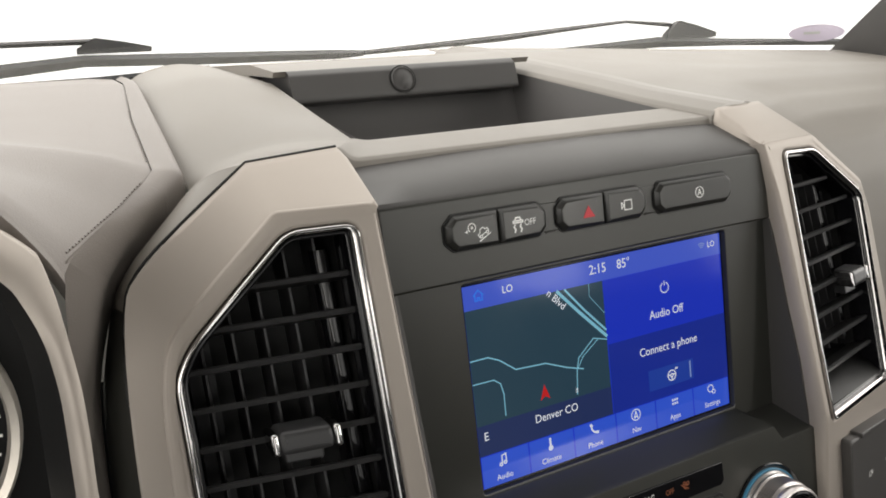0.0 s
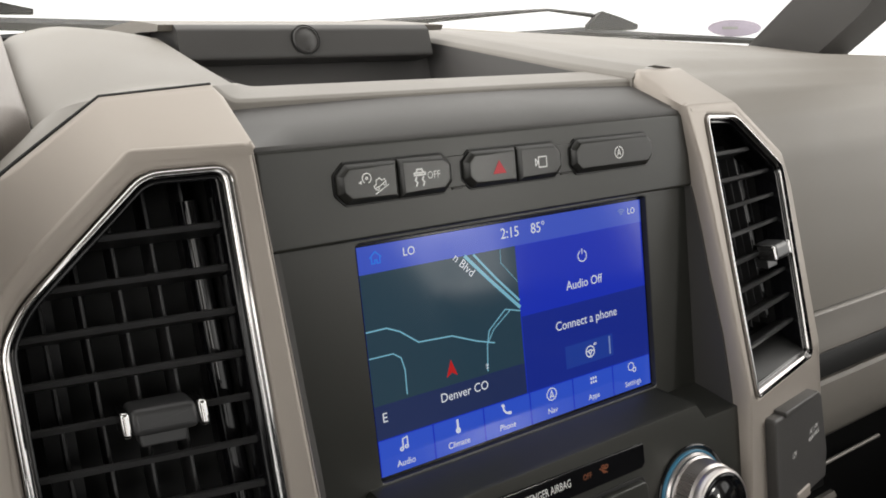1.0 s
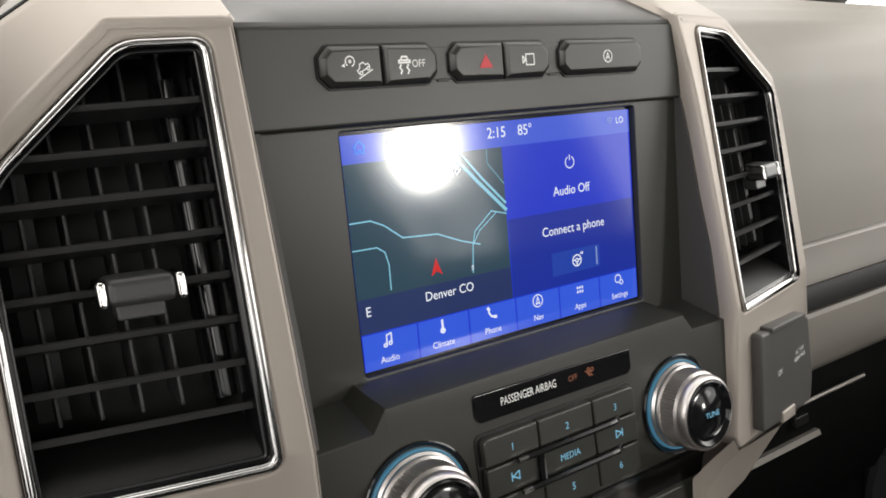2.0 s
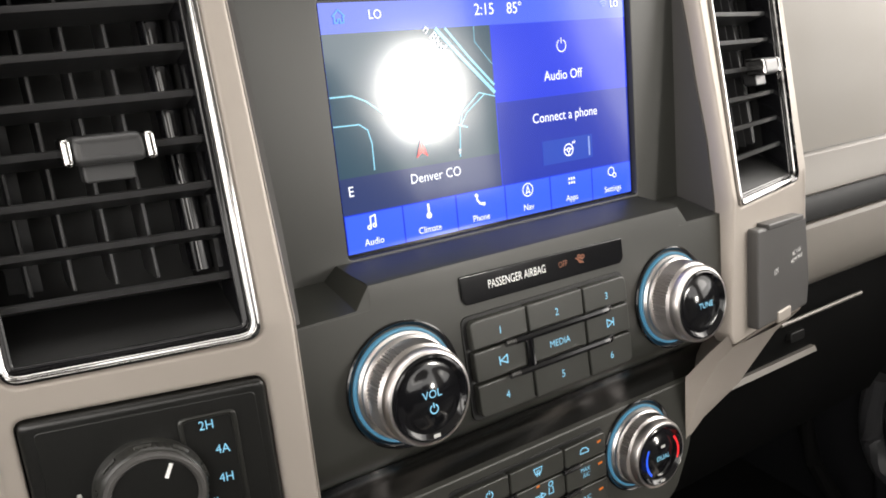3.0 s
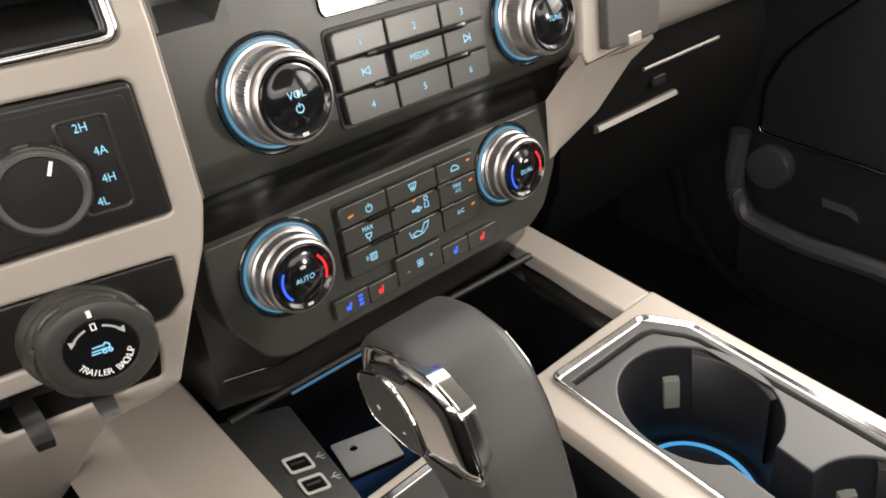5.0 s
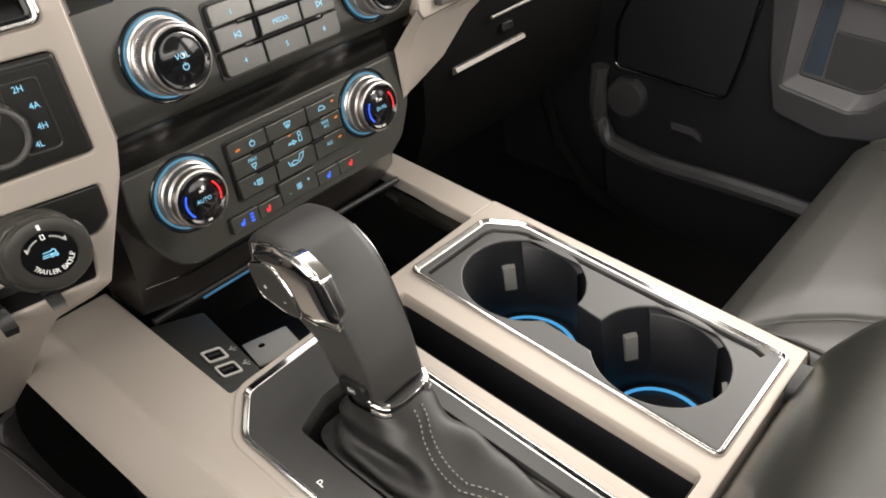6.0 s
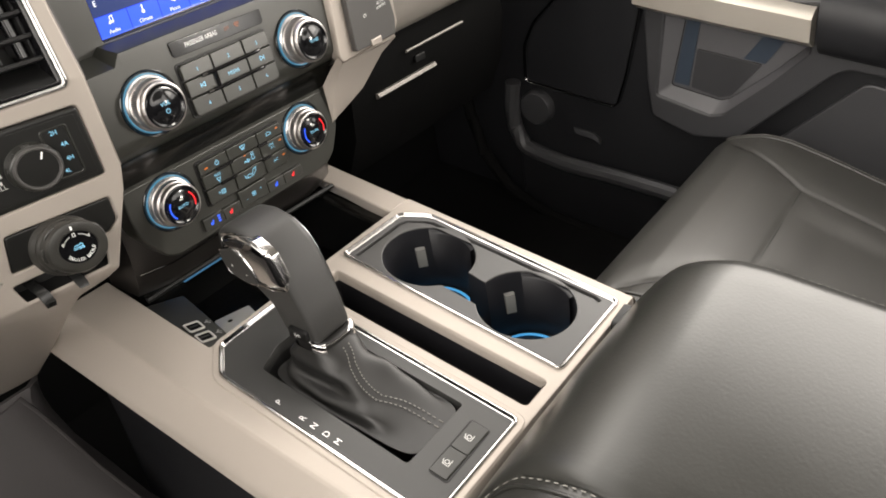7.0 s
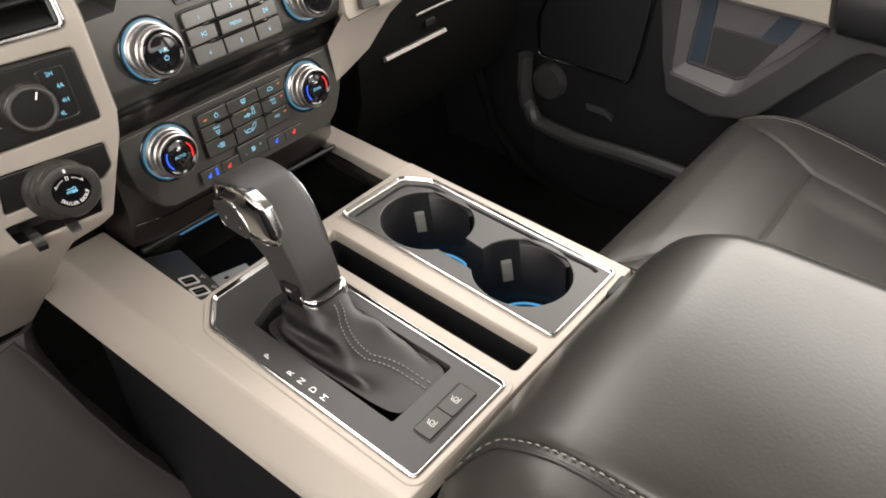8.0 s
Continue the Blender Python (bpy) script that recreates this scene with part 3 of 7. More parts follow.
# ---- audio controls ----
AUD = lambda u, v, h: (u, 0.2830 + 0.07 * (v - 1.070) - h, v)
audio = thing("audio_controls", (MID, 0.283, 1.022), "audio control panel with two lit knobs and preset keys", "control panel")
strip_p = [(0.1810, 1.0800), (0.1830, 1.0772), (0.2770, 1.0762), (0.2795, 1.0785), (0.2795, 1.0888), (0.1808, 1.0905)]
strip = part("airbag_indicator", plate(rounded(strip_p, 0.0012, 3), -0.002, 0.0012, 0.0005, AUD), GLOSS, audio, "gloss black airbag indicator strip")
part("text", words("PASSENGER AIRBAG", 0.0040, 0.2120, 1.0840, 0.0014, AUD, wide=0.68), WHITE_PRINT, strip, smooth=0)
part("text", words("OFF", 0.0030, 0.2395, 1.0838, 0.0014, AUD, wide=0.8), AMBER_DIM, strip, smooth=0)
part("airbag_sign", strokes([arc(0.2500, 1.0855, 0.0008, 0, 360, 8), [(0.2490, 1.0842), (0.2500, 1.0826), (0.2512, 1.0822)], [(0.2505, 1.0846), (0.2520, 1.0838)], [(0.2478, 1.0850), (0.2526, 1.0820)], arc(0.2524, 1.0850, 0.0009, 0, 360, 8)], 0.0006, 0.0014, AUD), AMBER_DIM, strip, smooth=0)


def knob(name, x, z, m, parent, base_r=0.0238, face_r=0.0188, depth=0.0205, label=""):
    k = part(name, lathe(x, z, [(base_r - 0.0010, 0.0), (base_r - 0.0010, 0.0018), (base_r - 0.0020, 0.0030), (face_r + 0.0030, 0.0044), (face_r + 0.0022, 0.0050), (face_r + 0.0016, 0.0052), (face_r + 0.0016, 0.0056, 0.0008), (face_r + 0.0013, depth - 0.0066, 0.0008),
                                (face_r + 0.0010, depth - 0.0062), (face_r + 0.0002, depth - 0.0056), (face_r + 0.0002, depth - 0.0050), (face_r + 0.0010, depth - 0.0044), (face_r + 0.0010, depth - 0.0018), (face_r + 0.0002, depth - 0.0004), (face_r - 0.0008, depth), (face_r - 0.0014, depth - 0.0008)], m, n=176, cap1=False), ALU, parent, label or "knurled aluminium knob")
    part("light_ring", lathe(x, z, [(base_r + 0.0004, -0.002), (base_r + 0.0004, 0.0010), (base_r, 0.0014), (base_r - 0.0006, 0.0014), (base_r - 0.0010, 0.0006)], m, cap1=False), RING, k, "ice blue light ring")
    part("collar", lathe(x, z, [(base_r + 0.0034, -0.002), (base_r + 0.0034, 0.0008), (base_r + 0.0028, 0.0013), (base_r + 0.0020, 0.0006), (base_r + 0.0005, -0.0006)], m, cap1=False), GLOSS, k, "gloss black collar")
    part("face", lathe(x, z, [(face_r - 0.0010, depth - 0.0020), (face_r - 0.0014, depth + 0.0003), (face_r - 0.0022, depth + 0.0006), (face_r - 0.0028, depth - 0.0002), (face_r - 0.0040, depth - 0.0012), (face_r * 0.62, depth - 0.0010), (face_r * 0.56, depth - 0.0002), (0.0012, depth + 0.0006)], m), GLOSS, k, "gloss black knob face")
    return k


vol = knob("volume_knob", 0.1478, 1.0520, AUD, audio)
tune = knob("tuning_knob", 0.3128, 1.0500, AUD, audio)
part("text", words("VOL", 0.0034, 0.1475, 1.0542, 0.0222, AUD), ICE, vol, smooth=0)
part("power_sign", strokes([arc(0.1478, 1.0480, 0.0018, 120, 420, 14), [(0.1478, 1.0486), (0.1478, 1.0504)]], 0.0005, 0.0218, AUD), ICE, vol, smooth=0)
part("notch", patch(rect(0.1462, 0.1494, 1.0358, 1.0374), 0.0212, AUD), GREY_PRINT, vol, smooth=0)
part("text", words("TUNE", 0.0030, 0.3130, 1.0500, 0.0222, AUD), ICE, tune, smooth=0)
KX, KZ = (0.1808, 0.2128, 0.2476, 0.2772), (1.0258, 1.0422, 1.0572, 1.0712)
part("key_well", plate(rounded(rect(KX[0] - 0.002, KX[3] + 0.001, KZ[0] - 0.0015, KZ[3] + 0.0012), 0.004, 4), -0.002, 0.0006, 0.0004, AUD), BLACK, audio)


def key_pad(m, parent, xs, zs, names, pad_r=0.0035):
    made = {}
    for (i, j), what in names.items():
        g = 0.00055
        p = rect(xs[i] + g, xs[i + 1] - g, zs[j] + g, zs[j + 1] - g)
        r = [0.0009] * 4
        if i == 0 and j == 0: r[0] = pad_r
        if i == 2 and j == 0: r[1] = pad_r
        if i == 2 and j == 2: r[2] = pad_r
        if i == 0 and j == 2: r[3] = pad_r
        made[i, j] = part("key", plate(rounded(p, r, 3), 0, 0.0040, 0.0007, m), KEY, parent)
    return made


labels = {(0, 2): "1", (1, 2): "2", (2, 2): "3", (0, 1): "", (1, 1): "MEDIA", (2, 1): "", (0, 0): "4", (1, 0): "5", (2, 0): "6"}
keys = key_pad(AUD, audio, KX, KZ, labels)
for (i, j), s in labels.items():
    if s:
        part("text", words(s, 0.0036 if len(s) == 1 else 0.0033, (KX[i] + KX[i + 1]) / 2, (KZ[j] + KZ[j + 1]) / 2 - 0.0008, 0.0042, AUD, wide=0.95), ICE, keys[i, j], smooth=0)
part("back_sign", strokes([[(0.1945, 1.0478), (0.1945, 1.0516)], [(0.1988, 1.0478), (0.1950, 1.0497), (0.1988, 1.0516), (0.1988, 1.0478)]], 0.0006, 0.0042, AUD), ICE, keys[0, 1], smooth=0)
part("next_sign", strokes([[(0.2655, 1.0478), (0.2655, 1.0516)], [(0.2612, 1.0478), (0.2650, 1.0497), (0.2612, 1.0516), (0.2612, 1.0478)]], 0.0006, 0.0042, AUD), ICE, keys[2, 1], smooth=0)
for z, a, b in ((1.0572, 0.1990, 0.2640), (1.0422, 0.1995, 0.2640)):
    ridge = part("finger_ridge", tube([AUD(x, z, 0.0062 - 0.0030 * max(0, (x - b + 0.006) / 0.006) ** 2) for x in np.linspace(a + 0.004, b, 20)], 0.0017, 8), GLOSS, audio, "gloss black finger ridge")
    # a dark chrome end stands for the highlight on the ridge
    part("ridge_glint", tube([AUD(x, z, 0.0062) for x in np.linspace(a - 0.0015, a + 0.0085, 8)], 0.0015, 8), DARK_CHROME, ridge, "bright metal glint on the ridge's end")
part("frame_bar", tube([AUD(0.2118, z, 0.0048) for z in np.linspace(1.0425, 1.0570, 6)], 0.0020, 8), GLOSS, audio)


# ---- climate controls ----
CLI = flat(0.3040)
climate = thing("climate_controls", (MID, 0.304, 0.912), "climate control panel with two lit temperature knobs", "control panel")
auto = knob("temperature_knob", 0.1435, 0.9580, CLI, climate, depth=0.0175)
dual = knob("temperature_knob", 0.3065, 0.9580, CLI, climate, depth=0.0175)
for k, x, s in ((auto, 0.1435, "AUTO"), (dual, 0.3065, "DUAL")):
    part("text", words(s, 0.0029, x, 0.9575, 0.0190, CLI), ICE, k, smooth=0)
    part("cold_arc", strokes([arc(x, 0.958, 0.0128, 150, 222, 10)], 0.0013, 0.0186, CLI), BLUE, k, "blue cold mark", smooth=0)
    part("hot_arc", strokes([arc(x, 0.958, 0.0128, -22, 42, 10)], 0.0013, 0.0186, CLI), RED, k, "red hot mark", smooth=0)
    part("led", patch(rect(x - 0.0016, x + 0.0016, 0.9632, 0.9648), 0.0190, CLI), GREY_PRINT, k, smooth=0)
    part("notch", patch(rect(x - 0.0016, x + 0.0016, 0.9420, 0.9436), 0.0182, CLI), GREY_PRINT, k, smooth=0)
HX, HZ = (0.1775, 0.2106, 0.2474, 0.2780), (0.9350, 0.9512, 0.9657, 0.9785)
part("key_well", plate(rounded(rect(HX[0] - 0.0015, HX[3] + 0.001, HZ[0] - 0.0015, HZ[3] + 0.0012), 0.0035, 4), -0.002, 0.0006, 0.0004, CLI), BLACK, climate)
ck = key_pad(CLI, climate, HX, HZ, {(i, j): "" for i in range(3) for j in range(3)}, 0.003)
CH = 0.0042


def csign(key, lines, mat=ICE, w=0.0006):
    part("sign", strokes(lines, w, CH, CLI), mat, ck[key], smooth=0)


def cword(key, s, u, v, size=0.0028, mat=ICE):
    part("text", words(s, size, u, v, CH, CLI, wide=0.9), mat, ck[key], smooth=0)


csign((0, 2), [arc(0.1975, 0.9715, 0.0020, 120, 420, 14), [(0.1975, 0.9722), (0.1975, 0.9742)]])
csign((0, 2), [[(0.1838, 0.9712), (0.1866, 0.9716)]], AMBER, 0.0013)
cword((0, 1), "MAX", 0.1942, 0.9606)
csign((0, 1), [[(0.1922, 0.9575), (0.1930, 0.9550), (0.1954, 0.9550), (0.1962, 0.9575), (0.1922, 0.9575)], [(0.1942, 0.9545), (0.1942, 0.9530)]])
cword((0, 0), "R", 0.1905, 0.9432)
csign((0, 0), [[(0.1928, 0.9412), (0.1966, 0.9412), (0.1970, 0.9450), (0.1926, 0.9450), (0.1928, 0.9412)], [(0.1938, 0.9420), (0.1940, 0.9444)], [(0.1954, 0.9420), (0.1952, 0.9444)]])
csign((1, 2), [[(0.2262, 0.9745), (0.2274, 0.9712), (0.2306, 0.9712), (0.2318, 0.9745), (0.2262, 0.9745)], [(0.2282, 0.9700), (0.2284, 0.9732)], [(0.2298, 0.9700), (0.2296, 0.9732)]])
csign((1, 1), [arc(0.2368, 0.9625, 0.0014, 0, 360, 10), [(0.2356, 0.9605), (0.2352, 0.9570), (0.2384, 0.9570), (0.2380, 0.9605)], [(0.2260, 0.9585), (0.2305, 0.9585), (0.2298, 0.9598), (0.2330, 0.9580), (0.2298, 0.9562), (0.2305, 0.9575), (0.2260, 0.9575), (0.2260, 0.9585)]])
csign((1, 1), [[(0.2275, 0.9640), (0.2290, 0.9642)]], AMBER, 0.0012)
csign((1, 0), [[(0.2215, 0.9462), (0.2225, 0.9425), (0.2262, 0.9418), (0.2235, 0.9440), (0.2270, 0.9452), (0.2305, 0.9436), (0.2330, 0.9480), (0.2365, 0.9485), (0.2350, 0.9450), (0.2318, 0.9425), (0.2262, 0.9418)]])
csign((2, 2), [[(0.2585, 0.9712), (0.2590, 0.9732), (0.2605, 0.9742), (0.2630, 0.9736), (0.2645, 0.9722), (0.2645, 0.9710), (0.2585, 0.9712)]])
csign((2, 2), [[(0.2715, 0.9738), (0.2735, 0.9740)]], AMBER, 0.0012)
cword((2, 1), "MAX", 0.2615, 0.9612, 0.0025)
cword((2, 1), "A/C", 0.2622, 0.9578, 0.0025)
csign((2, 1), [[(0.2715, 0.9608), (0.2738, 0.9610)]], AMBER, 0.0013)
cword((2, 0), "A/C", 0.2618, 0.9440, 0.0029)
csign((2, 0), [[(0.2712, 0.9452), (0.2735, 0.9454)]], AMBER, 0.0013)
for z in (0.9657, 0.9512):
    for a, b in ((0.1945, 0.2125), (0.2450, 0.2560)):
        part("finger_ridge", tube([CLI(x, z, 0.0054) for x in np.linspace(a, b, 6)], 0.0015, 8), GLOSS, climate)
LK = [(0.1640, 0.1870, 0.9145, 0.9272), (0.1875, 0.2082, 0.9150, 0.9265), (0.2088, 0.2430, 0.9158, 0.9335), (0.2436, 0.2650, 0.9150, 0.9262), (0.2655, 0.2900, 0.9150, 0.9262)]
lk = [part("key", plate(rounded(rect(*k), 0.0012, 3), -0.001, 0.0036, 0.0007, CLI), KEY, climate) for k in LK]


def seat_sign(k, u, mat):
    part("seat_sign", patch([(u - 0.0020, 0.9185), (u + 0.0010, 0.9185), (u + 0.0012, 0.9200), (u + 0.0020, 0.9228), (u + 0.0008, 0.9232), (u, 0.9212), (u - 0.0022, 0.9212)], 0.0038, CLI), mat, lk[k], smooth=0)


seat_sign(0, 0.1730, BLUE), seat_sign(1, 0.1958, RED), seat_sign(3, 0.2542, BLUE), seat_sign(4, 0.2772, RED)
for k in range(3):
    part("level_light", patch(rect(0.1796, 0.1826, 0.9178 + 0.0026 * k, 0.9194 + 0.0026 * k), 0.0038, CLI), BLUE, lk[0], smooth=0)
part("text", words("-", 0.0040, 0.2165, 0.9230, 0.0038, CLI), ICE, lk[2], smooth=0)
part("text", words("+", 0.0036, 0.2348, 0.9260, 0.0038, CLI), ICE, lk[2], smooth=0)
part("fan_sign", strokes([arc(0.2258 + dx, 0.9247 + dz, 0.0010, 0, 360, 8) for dx in (-0.0011, 0.0011) for dz in (-0.0011, 0.0011)], 0.0005, 0.0038, CLI), ICE, lk[2], smooth=0)


# ---- silver vent pods on both sides of the stack ----
CHROME_L = [(0.0920, 1.2508), (0.0615, 1.2511), (0.0150, 1.2085), (0.0068, 1.1950), (0.0065, 1.0892), (0.0892, 1.0896)]
CHROME_R = [(0.3742, 1.2528), (0.4165, 1.2511), (0.4765, 1.2150), (0.4745, 1.1950), (0.4600, 1.0885), (0.3655, 1.0898)]


def pod(name, m, chrome_line, face, far, low_holes, label):
    t = thing(name, m(chrome_line[-1][0], 0.93, 0), label, "dash trim")
    ring_o = rounded(ccw(chrome_line), 0.0065, 5)
    part("frame", holed(rounded(ccw(face), 0.003, 3), [inset(ring_o, -0.0004)] + low_holes, -0.012, 0, 0.0016, m, bend=(1.094, 0.940)), SILVER, t, smooth=60)
    return t, ring_o


OUTLINE_L = [(0.0583, 1.2603), (0.0110, 1.2180), (0.0015, 1.2000), (-0.0022, 1.1500), (-0.0040, 1.0500), (-0.0080, 0.9700), (-0.0350, 0.9350)]
face_l = [(0.1012, 1.2590)] + softened(OUTLINE_L) + [(-0.0700, 0.8800), (-0.0700, 0.8000), (-0.0104, 0.8019), (0.0110, 0.8066), (0.0225, 0.8469), (0.0330, 0.9000), (0.0400, 0.9210), (0.0614, 0.9300), (0.0690, 0.9375), (0.0828, 0.9700), (0.0960, 1.0000), (0.1012, 1.0195)]
SW = rounded([(0.0074, 1.0765), (0.0880, 1.0757), (0.0884, 1.0182), (0.0076, 1.0164)], 0.004, 4)
TB = rounded([(0.0063, 1.0000), (0.0840, 0.9996), (0.0828, 0.9790), (0.0735, 0.9713), (0.0001, 0.9699)], 0.003, 4)
SLOT = rounded([(-0.0040, 0.9600), (0.0665, 0.9618), (0.0632, 0.9454), (0.0000, 0.9436)], 0.002, 3)
pod_l, ring_l = pod("vent_pod", POD_L, CHROME_L, face_l, None, [SW, TB, SLOT], "satin silver driver side surround of vent and switches")
face_r = [(0.3525, 1.2590), (0.3594, 1.2600), (0.4210, 1.2600), (0.4835, 1.2226), (0.4880, 1.2000), (0.4790, 1.0900), (0.4820, 1.0120), (0.4700, 1.0020), (0.4090, 1.0072), (0.3580, 1.0108), (0.3530, 1.0180), (0.3560, 1.0500), (0.3594, 1.0940), (0.3600, 1.2050), (0.3585, 1.2300)]
pod_r, ring_r = pod("vent_pod", POD_R, CHROME_R, face_r, None, [], "satin silver passenger side surround of vent and outlet")


def drawn_in(line, d, middle):
    """An open line moved by d towards a middle point, square to its own run."""
    out = []
    for k, p in enumerate(line):
        w = (Vector(line[min(k + 1, len(line) - 1)]) - Vector(line[max(k - 1, 0)])).normalized()
        n = Vector((-w.y, w.x))
        n = n if n.dot(Vector(middle) - Vector(p)) > 0 else -n
        out.append((p[0] + n.x * d, p[1] + n.y * d))
    return out


def facets(m, edge, far, t, middle):
    """The sloping outer faces of a pod, rounded off its face and running back to the dash."""
    rows = [[m(u, v, h) for u, v in drawn_in(edge, d, middle)] for d, h in ((0.0050, 0.00025), (0.0034, 0.0002), (0.0020, 0.0), (0.0010, -0.0004))]
    rim = [Vector(m(u, v, -0.0012)) for u, v in drawn_in(edge, 0.0003, middle)]
    rows += [[tuple(p + (Vector(q) - p) * k) for p, q in zip(rim, far)] for k in (0.0, 0.06, 0.16, 0.5, 0.9, 1.0)]
    rows.append([(q[0], q[1] + 0.012, q[2] - 0.005) for q in far])
    part("outer_facet", loft(rows, closed=False), SILVER, t, smooth=75)


LEFT_EDGE = [(0.1030, 1.2570), (0.1012, 1.2590)] + softened(OUTLINE_L)
LEFT_FAR = [(0.1036, 0.340, 1.2795), (0.1002, 0.344, 1.2850)] + softened([(0.0561, 0.347, 1.2823), (0.0000, 0.3325, 1.2425), (-0.0085, 0.3275, 1.2270), (-0.0140, 0.3165, 1.1650), (-0.0150, 0.3180, 1.0400), (-0.0200, 0.3200, 0.9600), (-0.0450, 0.3250, 0.9200)])
facets(POD_L, LEFT_EDGE, LEFT_FAR, pod_l, (0.050, 1.130))
facets(POD_R, [(0.3560, 1.2400), (0.3525, 1.2585), (0.3594, 1.2600), (0.4210, 1.2600), (0.4835, 1.2226), (0.4880, 1.2000), (0.4790, 1.0900), (0.4820, 1.0120), (0.4700, 1.0020)],
       [POD_R(*p) for p in ((0.3545, 1.2560, -0.0315), (0.3520, 1.2775, -0.0315), (0.3570, 1.2835, -0.0315), (0.4130, 1.2850, -0.032), (0.4880, 1.2400, -0.040), (0.4960, 1.2100, -0.045), (0.4880, 1.0900, -0.045), (0.4900, 1.0050, -0.045), (0.4760, 0.9900, -0.030))], pod_r, (0.420, 1.130))
# the leg beside the climate panel: a narrow front and a broad flank that runs back under the outlet
LEG_IN = [(0.3495, 0.2740, 1.0200), (0.3460, 0.2860, 1.0060), (0.3425, 0.2985, 0.9900), (0.3470, 0.3030, 0.9570), (0.3480, 0.3040, 0.9470)]
LEG_CREASE = [(0.3560, 0.2756, 1.0108), (0.3560, 0.2856, 0.9990), (0.3550, 0.2965, 0.9800), (0.3490, 0.3005, 0.9590), (0.3486, 0.3040, 0.9460)]
LEG_LOW = [(0.4720, 0.3070, 0.9985), (0.4480, 0.3100, 0.9880), (0.4100, 0.3120, 0.9610), (0.3720, 0.3120, 0.9480), (0.3500, 0.3120, 0.9420)]
part("leg", loft([LEG_IN, LEG_CREASE], closed=False), SILVER, pod_r)
part("leg_flank", loft([LEG_CREASE, [tuple(Vector(a) * 0.5 + Vector(b) * 0.5 - Vector((0, 0.003, 0))) for a, b in zip(LEG_CREASE, LEG_LOW)], LEG_LOW, [(x, y + 0.045, z + 0.006) for x, y, z in LEG_LOW]], closed=False), SILVER, pod_r)
part("under_face", loft([[POD_R(u, v, -0.0005) for u, v in ((0.3560, 1.0108), (0.4090, 1.0072), (0.4700, 1.0020))], [(0.3560, 0.2760, 1.0100), (0.4090, 0.2930, 1.0030), (0.4720, 0.3072, 0.9985)]], closed=False), SILVER, pod_r)
for m, t, d, line in ((POD_L, pod_l, 1, [(0.1012, 1.2590), (0.1012, 1.20), (0.1012, 1.15), (0.1012, 1.094), (0.1012, 1.05), (0.1012, 1.02)]),
                      (POD_R, pod_r, -1, [(0.3522, 1.2590), (0.3580, 1.2300), (0.3598, 1.2050), (0.3597, 1.15), (0.3592, 1.094), (0.3558, 1.05), (0.3528, 1.02)])):
    part("inner_cheek", loft([[m(x, z, -0.0008), m(x + d * 0.0010, z, -0.0025), m(x + d * 0.0012, z, -0.0090), (x + d * 0.0008, 0.345, z), (x - d * 0.002, 0.345, z)] for x, z in line]), SILVER, t, smooth=60)


